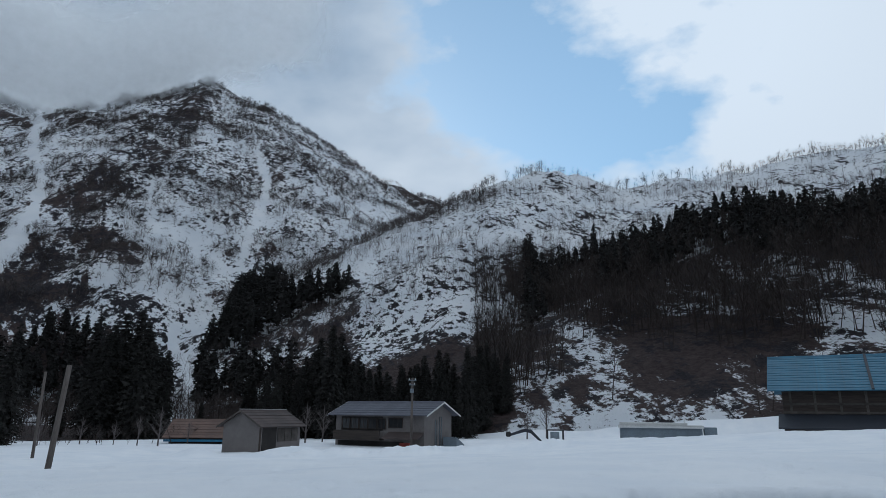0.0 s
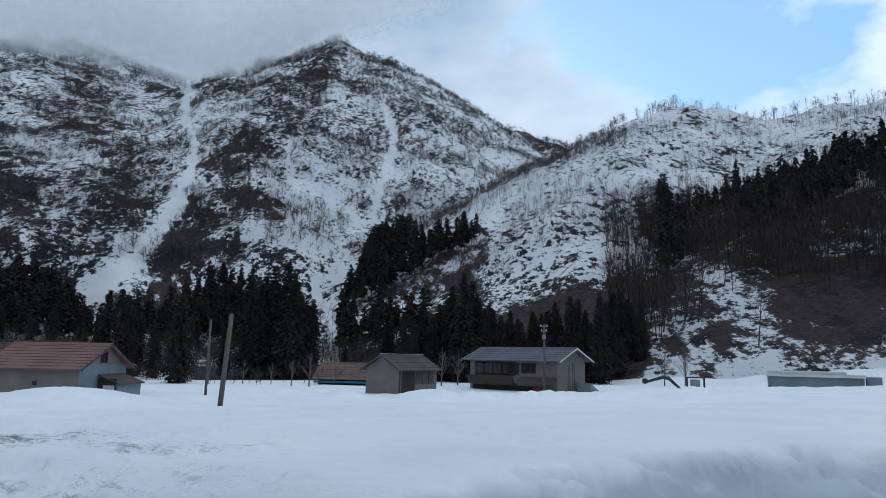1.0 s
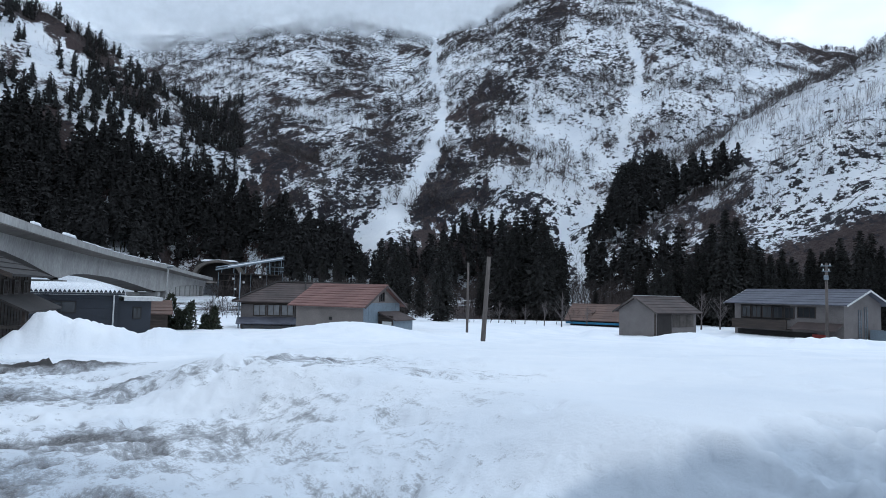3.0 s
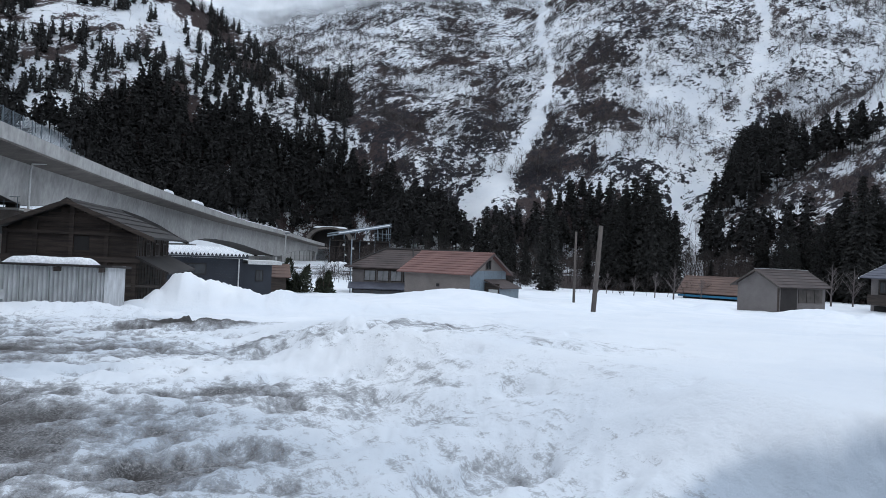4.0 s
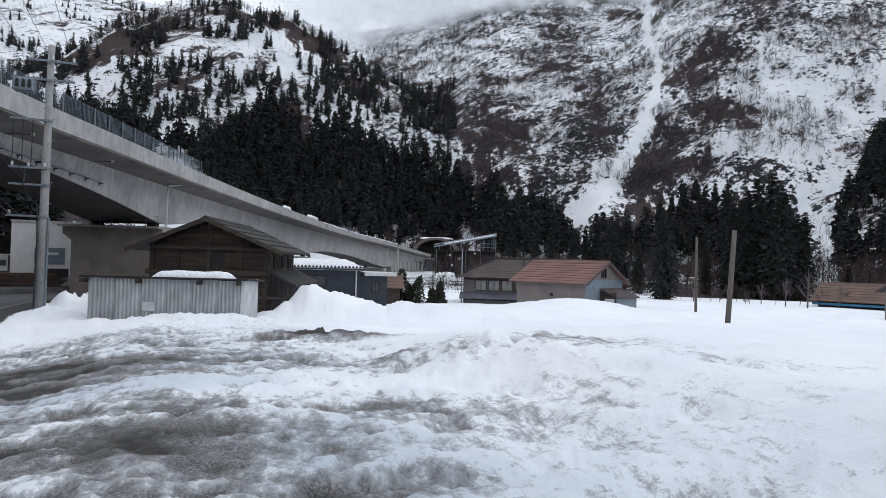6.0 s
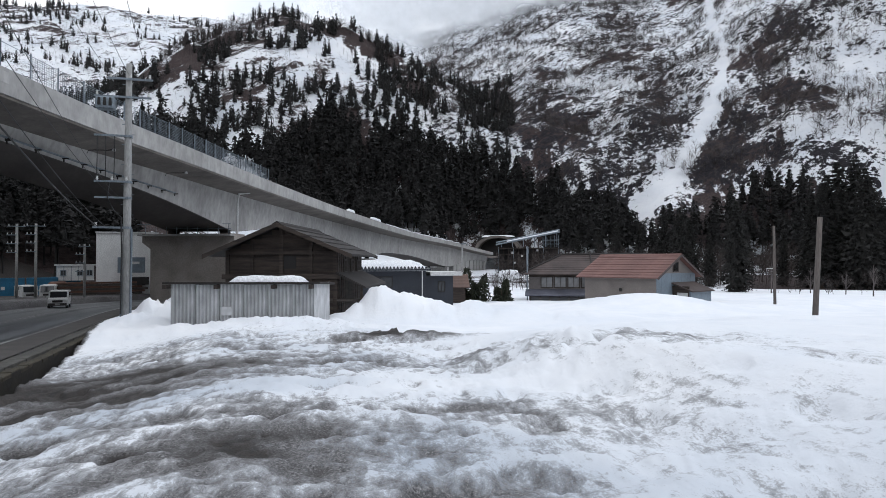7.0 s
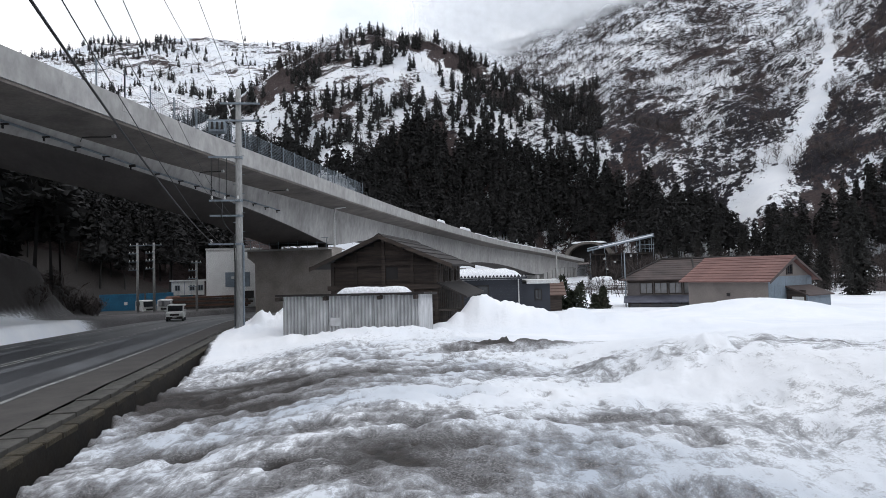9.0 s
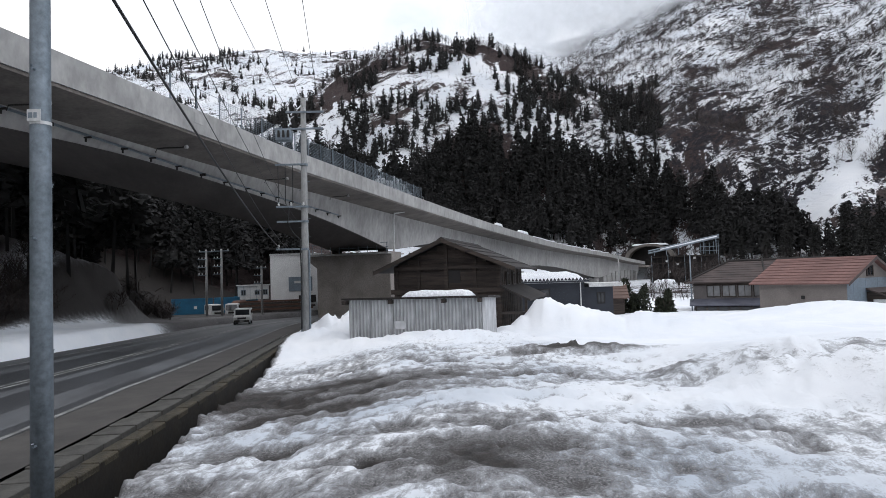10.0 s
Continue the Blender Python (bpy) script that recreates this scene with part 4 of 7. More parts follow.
def build_viaduct():
    line = spline(DECK, 2.0)
    s = np.r_[0, np.cumsum(np.linalg.norm(np.diff(line, axis=0), axis=1))]
    top = np.array([deck_top(v) for v in s])
    where = lambda p: float(s[np.argmin(np.hypot(line[:, 0] - p[0], line[:, 1] - p[1]))])  # noqa: E731
    piers = [where(p) for p in ((-2, -24), (-69.5, 21.6), (-125.5, 66.8), (-191, 131), (-239, 185))]

    def depth(v):
        """Girder depth: deep over the piers, slim at midspan."""
        if v > piers[1]:
            low = np.interp(v - piers[1], [0, 8, 16, 24, 32, 41, 51, 60, 69, 73, 78, 86, 96, 114, 129, 142, 154, 164, 172, 182, 195, 222, 235, 245], [4.5, 5.2, 5.95, 6.25, 6.2, 5.75, 4.85, 3.7, 2.6, 2.4, 3.0, 3.5, 3.6, 3.3, 2.6, 1.6, 0.5, -0.3, -0.4, 0.3, 1.6, 2.2, 1.9, 1.2])
            return deck_top(v) - 1.25 - low
        best = 1.2
        for k in range(len(piers) - 1):
            a, b = piers[k], piers[k + 1]
            if a - 1 <= v <= b + 1:
                slim = 1.15 if k == 0 else 2.3
                best = slim + (4.4 - slim) * (1 - min(1.0, max(0.0, min(v - a, b - v)) / min(46, (b - a) / 2))) ** 1.8
        return best

    dep = np.array([depth(v) for v in s])
    viaduct = tagged(new("viaduct"), "long concrete highway viaduct with haunched box girder", "bridge")

    def sweep(name, section, material, label=""):
        """section(i) gives the outline (offset to the left of the parapet face, height) at station i."""
        k = len(section(0))
        v = []
        for i in range(len(line)):
            for off, z in section(i):
                v.append((*offset_line(line, 0)[i], z) if off == 0 else (*left[off][i], z))
        v = np.array(v)
        n = len(line)
        f = []
        for i in range(n - 1):
            for j in range(k):
                f.append((i * k + j, i * k + (j + 1) % k, (i + 1) * k + (j + 1) % k, (i + 1) * k + j))
        ob = new(name, raw_mesh(name, v, f, material))
        bm = bmesh.new()
        bm.from_mesh(ob.data)
        bm.verts.ensure_lookup_table()
        bm.faces.new([bm.verts[j] for j in range(k)])
        bm.faces.new([bm.verts[(n - 1) * k + j] for j in range(k)])
        bmesh.ops.recalc_face_normals(bm, faces=bm.faces)
        bm.to_mesh(ob.data)
        bm.free()
        ob.parent = viaduct
        return tagged(ob, label) if label else ob

    offs = [0.0, 0.06, 0.28, 0.34, 2.3, 2.9, 3.3, 10.2, 10.6, 13.16, 13.22, 13.4, 13.5, 2.2, 2.6, 2.85, 2.95, 3.34, 10.16]
    left = {o: offset_line(line, -o) for o in offs}
    sweep("parapet", lambda i: [(0.0, top[i] - 1.25), (0.0, top[i]), (0.28, top[i]), (0.34, top[i] - 0.95), (0.34, top[i] - 1.25)], M_CONC)
    sweep("parapet", lambda i: [(13.5, top[i] - 1.25), (13.5, top[i]), (13.22, top[i]), (13.16, top[i] - 0.95), (13.16, top[i] - 1.25)], M_CONC)
    # slab and soffit colours hold the shade under the deck, besides stains
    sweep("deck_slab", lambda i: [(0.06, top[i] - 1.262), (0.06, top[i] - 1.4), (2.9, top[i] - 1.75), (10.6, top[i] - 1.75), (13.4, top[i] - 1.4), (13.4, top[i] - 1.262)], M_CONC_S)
    sweep("box_girder", lambda i: [(2.9, top[i] - 1.70), (3.3, top[i] - 1.25 - dep[i]), (10.2, top[i] - 1.25 - dep[i]), (10.6, top[i] - 1.70)], M_CONC)
    sweep("soffit", lambda i: [(3.34, top[i] - 1.254 - dep[i]), (3.34, top[i] - 1.29 - dep[i]), (10.16, top[i] - 1.29 - dep[i]), (10.16, top[i] - 1.254 - dep[i])], M_SOFFIT_SHADE, "streaked concrete underside, darkened for shade")

    def frame_at(v):
        i = int(np.argmin(abs(s - v)))
        d = line[min(i + 1, len(line) - 1)] - line[max(i - 1, 0)]
        return i, math.degrees(math.atan2(d[1], d[0]))

    # piers: a broad wall with a flared cap and a little inspection gallery
    for n, v in enumerate(piers[1:]):
        i, yaw = frame_at(v)
        zc = top[i] - 1.25 - dep[i] - 0.35
        pier = new("pier")
        pier.parent = viaduct
        pier.matrix_world = pose(*line[i], 0, 0, 0, yaw)
        w0, w1, lo = 2.6, 11.4, -6.0
        bm = bmesh.new()
        prism(bm, [(w0, lo), (w1, lo), (w1, zc - 1.6), (w1 + 0.9, zc - 0.9), (w1 + 0.9, zc), (w0 - 0.2, zc), (w0 - 0.2, zc - 0.9), (w0, zc - 1.6)], "x", -1.5, 1.5)
        part("wall", bm, M_CONC_D if n == 0 else M_CONC, pier)
        for off in (4.0, 9.6):
            part("bearing", boxes((-0.5, 0.5, off - 0.4, off + 0.4, zc, zc + 0.36)), M_DARK, pier)
        if n == 0:
            part("gallery_slab", boxes((1.5, 2.5, w0 - 0.2, w1 + 0.9, zc - 0.25, zc - 0.1), (-2.5, -1.5, w0 - 0.2, w1 + 0.9, zc - 0.25, zc - 0.1)), M_CONC, pier)
            post = boxes((-0.025, 0.025, -0.025, 0.025, 0, 1.05))
            first = part("gallery_post", post, M_STEEL, pier)
            first.matrix_basis = pose(-2.45, w0, zc - 0.1)
            for k in range(1, 9):
                shared("gallery_post", first.data, pier, pose(-2.45, w0 + k * (w1 - w0) / 8, zc - 0.1))
            part("gallery_rail", boxes((-2.48, -2.42, w0 - 0.2, w1 + 0.9, zc + 0.93, zc + 0.98), (-2.48, -2.42, w0 - 0.2, w1 + 0.9, zc + 0.45, zc + 0.49)), M_STEEL, pier)

    # closed walls under the last short spans, up to the tunnel
    for v in np.arange(piers[3] + 14, piers[4] + 4, 3.0):
        i, yaw = frame_at(v)
        under = part("approach_wall", boxes((-1.5, 1.5, 3.6, 10.0, -6.0, top[i] - 1.2 - dep[i] + 0.2)), M_CONC, viaduct)
        under.matrix_basis = pose(*line[i], 0, 0, 0, yaw)
    # cable pipe on brackets along the web, with lamps out on arms under the slab
    i0 = int(np.argmin(abs(s - where((-18, -15)))))
    i1 = int(np.argmin(abs(s - where((-58, 13)))))
    pipe_z = lambda v: 8.55 - 0.04 * (v - 57.8)  # noqa: E731
    bm = bmesh.new()
    tube(bm, [(*left[2.85][i], pipe_z(s[i])) for i in range(i0, i1 + 1)], 0.07, 6)
    part("conduit", bm, M_STEEL, viaduct)
    bracket = boxes((-0.05, 0.05, -0.35, 0.02, -0.14, -0.07), (-0.04, 0.04, -0.3, -0.24, -0.3, -0.1))
    first = None
    for k, v in enumerate(np.arange(s[i0] + 1, s[i1], 1.9)):
        i, yaw = frame_at(v)
        m = pose(*left[2.6][i], pipe_z(v), 0, 0, yaw + 180)
        if first is None:
            first = part("conduit_bracket", bracket, M_DARK, viaduct)
            first.matrix_basis = m
        else:
            shared("conduit_bracket", first.data, viaduct, m)
    for k, v in enumerate(np.arange(s[i0] + 2.5, where((-60, 14.5)), 11.2)):
        i, yaw = frame_at(v)
        arm = bmesh.new()
        tube(arm, [(0, 2.6, -0.8), (0, 2.5, -0.6), (0.2, 2.2, -0.55), (0.5, 1.5, -0.52), (0.5, 1.2, -0.5)], 0.035, 6)
        lamp = part("lamp_arm", arm, M_DARK, viaduct)
        lamp.matrix_basis = pose(*line[i], top[i] - 1.25, 0, 0, yaw)
        head = bmesh.new()
        tube(head, [(0.5, 1.18, -0.52), (0.5, 1.02, -0.5)], [0.08, 0.11], 10)
        part("lamp_head", head, M_WHITE, lamp)
    # drain pipe at the pier
    i, yaw = frame_at(piers[1] - 1.0)
    bm = bmesh.new()
    tube(bm, [(0.6, 1.5, -1.5), (-0.2, 2.4, -1.75), (-0.2, 2.55, -2.4), (-0.2, 2.6, -7.5)], 0.12, 8)
    drain = part("drain_pipe", bm, M_WHITE, viaduct)
    drain.matrix_basis = pose(*line[i], top[i], 0, 0, yaw)

    # snow fence on the parapet, up to its end
    e0, e1 = where((-34.5, -3.4)), where((-71.3, 22.9))
    e_mid = where((-41.5, 1.2))
    post = boxes((-0.03, 0.03, 0.11, 0.17, 0, 1.35))
    first = None
    stations = list(np.arange(e1, e0, -2.0))
    for v in stations:
        i, yaw = frame_at(v)
        m = pose(*line[i], top[i], 0, 0, yaw)
        if first is None:
            first = part("fence_post", post, M_STEEL, viaduct)
            first.matrix_basis = m
        else:
            shared("fence_post", first.data, viaduct, m)
    bm = bmesh.new()
    for va, vb in zip(stations, stations[1:]):
        (ia, ya), (ib, yb) = frame_at(va), frame_at(vb)
        pa, pb = Vector((*left[0.28][ia], top[ia])), Vector((*left[0.28][ib], top[ib]))
        for h in (0.12, 1.3):
            tube(bm, [pa + Vector((0, 0, h)), pb + Vector((0, 0, h))], 0.016, 4)
        if va < e_mid:
            continue
        for k in range(1, 12):
            q = pa.lerp(pb, k / 12)
            tube(bm, [q + Vector((0, 0, 0.12)), q + Vector((0, 0, 1.3))], 0.012, 3)
        for h in np.arange(0.24, 1.3, 0.12):
            tube(bm, [pa + Vector((0, 0, h)), pb + Vector((0, 0, h))], 0.010, 3)
    part("fence_mesh", bm, M_STEEL, viaduct)
    bm = boxes((-0.45, 0.45, -0.24, 0.02, -0.75, -0.15), bevel=0.04)
    i, yaw = frame_at(where((-38.5, -0.9)))
    cover = part("junction_box", bm, M_CONC, viaduct)
    cover.matrix_basis = pose(*line[i], top[i], 0, 0, yaw + 180)
    return line, top


VIADUCT_LINE, VIADUCT_TOP = build_viaduct()


# ---- vegetation ----
def cedar_template(rng, sprays, bare=0.25, wide=0.16, core=9, spray=0.055):
    """A cedar one metre high: bare stem below, a ragged column of drooping sprays above. Triangles as an array (n, 3, 3)."""
    tris = []
    lean = rng.normal(0, 0.012, 2)
    for k in range(3):
        a0, a1 = 2 * math.pi * k / 3, 2 * math.pi * (k + 1) / 3
        tris.append([(0.011 * math.cos(a0), 0.011 * math.sin(a0), -0.08), (0.011 * math.cos(a1), 0.011 * math.sin(a1), -0.08), (lean[0], lean[1], 0.97)])
    lobes = rng.uniform(0.6, 1.15, (7, 6))   # uneven clumps up and round the crown

    def reach(f, a):
        k, q = min(6, int(f * 7)), int(a / 6.2832 * 6) % 6
        return wide * (1 - f) ** 0.62 * (0.62 + 0.38 * min(1, f * 5)) * lobes[k, q] + 0.012

    for k in range(core):   # the dense heart of the crown
        a0, a1 = 2 * math.pi * k / core, 2 * math.pi * (k + 1) / core
        z0 = bare + 0.03 + 0.05 * rng.uniform()
        r0, r1 = 0.62 * reach(0.12, a0), 0.62 * reach(0.12, a1)
        tris.append([(r0 * math.cos(a0), r0 * math.sin(a0), z0), (r1 * math.cos(a1), r1 * math.sin(a1), z0), (lean[0], lean[1], 0.93)])
    for _ in range(sprays):
        f = rng.uniform(0, 1) ** 1.15
        a = rng.uniform(0, 6.2832)
        r = reach(f, a) * rng.uniform(0.55, 1.12)
        z = bare + (0.985 - bare) * f
        size = spray * (0.75 + 0.6 * (1 - f)) * rng.uniform(0.6, 1.3)
        c = np.array([r * math.cos(a), r * math.sin(a), z])
        d = np.array([math.cos(a), math.sin(a), rng.uniform(-1.1, 0.25)]) + rng.normal(0, 0.35, 3)
        d /= np.linalg.norm(d)
        e = np.cross(d, rng.normal(0, 1, 3))
        e /= np.linalg.norm(e) + 1e-9
        tris.append([c - d * size * 0.6 + e * size * 0.7, c - d * size * 0.6 - e * size * 0.7, c + d * size])
    return np.array(tris)


def bare_template(rng, limbs, twigs, stout=1.0, stem=1.0):
    """A leafless tree one metre high, of thin tapering blades round a stem."""
    tris = []

    def spike(a, b, w):
        a, b, w = np.array(a), np.array(b), w * stout
        d = b - a
        side = np.cross(d, (0, 0, 1.0) if abs(d[2]) < 0.9 * np.linalg.norm(d) else (1.0, 0, 0))
        side = side / (np.linalg.norm(side) + 1e-9)
        other = np.cross(d / (np.linalg.norm(d) + 1e-9), side)
        tris.append([a - w * side, a + w * side, b])
        if w > 0.006 * stout:
            tris.append([a - w * other, a + w * other, b])

    bend = rng.normal(0, 0.06, 2)
    spike((0, 0, -0.05), (bend[0], bend[1], 0.95), 0.0115 * stem)
    for k in range(limbs):
        f = rng.uniform(0.22, 0.85)
        ang = rng.uniform(0, 6.28)
        base = np.array([bend[0] * f, bend[1] * f, f * 0.95])
        reach = (1.05 - f) * rng.uniform(0.35, 0.6)
        tip = base + np.array([math.cos(ang) * reach, math.sin(ang) * reach, reach * rng.uniform(0.6, 1.1)])
        spike(base, tip, 0.0058)
        for _ in range(twigs):
            g = rng.uniform(0.3, 0.9)
            s = base + g * (tip - base)
            spike(s, s + rng.normal(0, 1, 3) * 0.07 + np.array([0, 0, 0.09]), 0.0036)
    return np.array(tris)


def plant(name, spots, templates, heights, material, label, category, rng, spread=1.0, tilt=0.04):
    """Many plants in one mesh: spots (n, 3), each a turned and scaled template."""
    out = []
    pick = rng.integers(0, len(templates), len(spots))
    for k, tmpl in enumerate(templates):
        p, h = spots[pick == k], heights[pick == k]
        if not len(p):
            continue
        a = rng.uniform(0, 2 * math.pi, len(p))
        c, s = np.cos(a), np.sin(a)
        w = h * spread * rng.uniform(0.85, 1.15, len(p))
        t = tmpl[None]
        lean = rng.normal(0, tilt, (len(p), 2))
        x = (t[..., 0] * c[:, None, None] - t[..., 1] * s[:, None, None]) * w[:, None, None] + lean[:, 0, None, None] * t[..., 2] * h[:, None, None]
        y = (t[..., 0] * s[:, None, None] + t[..., 1] * c[:, None, None]) * w[:, None, None] + lean[:, 1, None, None] * t[..., 2] * h[:, None, None]
        z = t[..., 2] * h[:, None, None] + 0 * x
        v = np.stack([x, y, z], -1) + p[:, None, None, :]
        out.append(v.reshape(-1, 3))
    v = np.vstack(out)
    ob = new(name, raw_mesh(name, v, np.arange(len(v)).reshape(-1, 3), material))
    return tagged(ob, label, category, kind="stuff")


def scatter(rng, n, b0, b1, d0, d1, keep):
    """Random places in a sector that pass keep(bearing, distance, x, y, z, rise)."""
    b = rng.uniform(b0, b1, n)
    d = np.sqrt(rng.uniform(d0 * d0, d1 * d1, n))
    x, y = CENTRE[0] - d * np.sin(np.radians(b)), CENTRE[1] + d * np.cos(np.radians(b))
    z = height(x, y)
    rise = np.degrees(np.arctan2(z - 1.2, d))
    ok = keep(b, d, x, y, z, rise)
    return np.stack([x, y, z - 0.1], 1)[ok]


def thin_out(p, gap):
    """Drops places that crowd each other, by a grid of that gap."""
    _, first = np.unique(np.floor(p[:, :2] / gap).astype(int), axis=0, return_index=True)
    return p[np.sort(first)]


def build_woods():
    rng = np.random.default_rng(7)
    cedars = [cedar_template(rng, 150, bare, wide, spray=0.046) for bare, wide in ((0.30, 0.150), (0.24, 0.135), (0.36, 0.140), (0.18, 0.165), (0.42, 0.120), (0.28, 0.110))]
    shady = [cedar_template(rng, 620, bare, 0.16, spray=0.026) for bare in (0.35, 0.45, 0.3)]
    tall = [cedar_template(rng, 110, bare, 0.120) for bare in (0.34, 0.40, 0.28)]
    low = [cedar_template(rng, 80, 0.06, w) for w in (0.17, 0.14, 0.20)]
    bares = [bare_template(rng, 11, 2, 1.0, 0.8) for _ in range(7)]
    broad = [bare_template(rng, 16, 2, 1.9, 0.35) for _ in range(7)]
    rich = [bare_template(rng, 15, 4) for _ in range(5)]

    clear = lambda b, e: cleared(b, e) < 0.3  # noqa: E731
    # how high the plantation's crowns reach, by bearing
    top = lambda b: np.interp(b, [38, 39.8, 41.6, 44.4, 46.8, 49.3, 51.3, 53.3, 56.3, 58.8, 61.3, 63.8, 65.3, 67.8, 69.2, 71.1, 73.5, 75.8, 78.5, 80.2, 83.1, 92], [4.2, 4.4, 5.0, 5.8, 7.4, 8.8, 10.6, 12.0, 12.7, 12.6, 13.2, 13.4, 13.6, 13.2, 12.8, 12.4, 12.4, 11.8, 12.3, 12.8, 12.2, 12.0])  # noqa: E731
    ragged = lambda x, y: 4.0 * (fbm(x / 20, y / 20, 99, 4, 0.6) - 0.5)  # noqa: E731
    crown = lambda e, d, h: e + np.degrees(h / d)  # noqa: E731
    p = thin_out(scatter(rng, 24000, 40, 92, 300, 480, lambda b, d, x, y, z, e: (crown(e, d, 20) < top(b) + ragged(x, y)) & (e > 3.0) & clear(b, e) & ((e < 9) | (fbm(x / 11, y / 11, 98, 3) > 0.30))), 4.2)
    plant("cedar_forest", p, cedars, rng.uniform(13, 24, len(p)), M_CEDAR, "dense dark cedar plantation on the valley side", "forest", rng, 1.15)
    # the plantation's open edge: tall bare stems over a snowy shelf
    p = thin_out(scatter(rng, 4600, 40.5, 70, 258, 350, lambda b, d, x, y, z, e: (e > np.where(b < 47.5, -0.2, 1.3)) & ((b < 47.0) | (b > 55.5) | (d > 339) | ((d > 326) & (np.abs(b - 51.4) > 2.5))) & (crown(e, d, np.where(b < 47.5, 13, 17)) < top(b) + ragged(x, y)) & ((fbm(x / 9, y / 9, 97, 3) > 0.44) | (b < 47))), 4.6)
    plant("cedar_edge", p, tall, rng.uniform(14, 21, len(p)), M_CEDAR, "tall bare-stemmed cedars along the edge of a plantation", "forest", rng, 1.15)
    # lone conifers on the snowy slopes above the plantation
    p = thin_out(scatter(rng, 9000, 50, 94, 330, 620, lambda b, d, x, y, z, e: (crown(e, d, 12) > top(b) - 0.5) & (e > 6) & (fbm(x / 17, y / 17, 101, 4, 0.6) > 0.50 + 0.06 * sstep(12, 18, e)) & (d < 520) & clear(b, e)), 5.0)
    plant("scattered_conifers", p, low, rng.uniform(6, 14, len(p)), M_CEDAR, "scattered dark conifers on a snowy slope", "trees", rng, 1.2)
    p = thin_out(scatter(rng, 3000, 62, 103, 600, 920, lambda b, d, x, y, z, e: fbm(x / 60, y / 60 + z / 30, 103, 4) > 0.60), 9.0)
    plant("ridge_conifers", p, low, rng.uniform(6, 12, len(p)), M_CEDAR, "small conifers on the far snowy heights", "trees", rng, 1.2)
    # the dark stand at the foot of the main peak
    stand = lambda b: np.interp(b, [5.2, 6.4, 7, 9, 11.3, 14, 16.5, 17.4, 18.4, 20.3, 22.1, 24.6, 26.7, 28.7, 30.6, 32.9, 34.7, 38.7, 40.8, 43], [9, 12.9, 13.0, 12.8, 12.0, 12.5, 12.3, 10.4, 8.4, 5.0, 4.8, 5.8, 7.2, 8.2, 8.2, 5.6, 5.0, 4.2, 5.4, 4.8])  # noqa: E731
    p = thin_out(scatter(rng, 15000, 5.6, 43, 190, 620, lambda b, d, x, y, z, e: (crown(e, d, 14) < stand(b) + 0.45 * ragged(x, y)) & ((b > 20) | (d > 255) | (e < 2.0)) & ((b < 19.2) | (b > 21.2)) & clear(b, e) & (z > -1) & (fbm(x / 14, y / 14, 96, 3) > np.where(b < 20, 0.30, 0.44))), 4.6)
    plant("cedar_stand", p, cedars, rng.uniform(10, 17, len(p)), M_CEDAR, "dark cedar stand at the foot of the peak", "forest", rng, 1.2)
    # conifers along the crest of the brown hill
    crest = lambda b: np.interp(b, [-40, -35, -30, -25, -19, -12, -9], [12.4, 12.2, 11.8, 12.5, 10.8, 9.4, 6.8])  # noqa: E731
    p = thin_out(scatter(rng, 4200, -42, -8.5, 150, 250, lambda b, d, x, y, z, e: (e > crest(b) - 0.3) & (fbm(x / 16, y / 16, 107, 3) > 0.52)), 4.0)
    plant("hilltop_conifers", p, cedars, rng.uniform(9, 15, len(p)), M_CEDAR, "dark conifers along the brown hill", "trees", rng)
    # leafless woods
    def fuzz(x, y, z, seed, cut):
        return fbm(x / 38, y / 38 + z / 30, seed, 4, 0.6) > cut
    p = scatter(rng, 26000, -6, 58, 330, 900, lambda b, d, x, y, z, e: fuzz(x, y, z, 111, 0.45) & clear(b, e) & (z > 12))
    plant("leafless_mountain_wood", p, broad, rng.uniform(4, 8.5, len(p)), M_TWIG_M, "leafless grey trees over the mountain snow", "trees", rng, 1.5)
    p = scatter(rng, 5000, 52, 100, 330, 900, lambda b, d, x, y, z, e: fuzz(x, y, z, 115, 0.50))
    plant("leafless_slope_wood", p, bares, rng.uniform(4, 8, len(p)), M_TWIG, "leafless grey trees on the western slopes", "trees", rng, 1.2)
    p = scatter(rng, 9000, -42, 14, 225, 440, lambda b, d, x, y, z, e: fuzz(x, y, z, 113, 0.44) & (z > 10))
    plant("leafless_hill_wood", p, bares, rng.uniform(3, 6.5, len(p)), M_TWIG, "leafless saplings on the snowy hill", "trees", rng, 1.2)
    crest_line = np.vstack([np.array([polar(b, d, 0)[:2] for b, d in zip(np.linspace(k0[0], k1[0], 46), np.linspace(k0[1], k1[1], 46))]) for name in ("near_hill",) for k0, k1 in zip(RIDGES[name][1][:-4], RIDGES[name][1][1:-3])])
    crest_line = crest_line + rng.normal(0, 4, crest_line.shape)
    crest_line = crest_line[fbm(crest_line[:, 0] / 14, crest_line[:, 1] / 14, 117, 3) > 0.46]
    p = np.c_[crest_line, height(crest_line[:, 0], crest_line[:, 1]) - 0.2]
    plant("ridge_trees", p, rich, rng.uniform(5, 10, len(p)), M_TWIG, "leafless trees along the snowy ridge", "trees", rng, 1.1)
    p = scatter(rng, 1100, 60, 80, 440, 520, lambda b, d, x, y, z, e: along(x, y, [(80, 450), (73.7, 490), (69.6, 500), (65, 510), (60.5, 500), (57.7, 475)], 22) > 0.2)
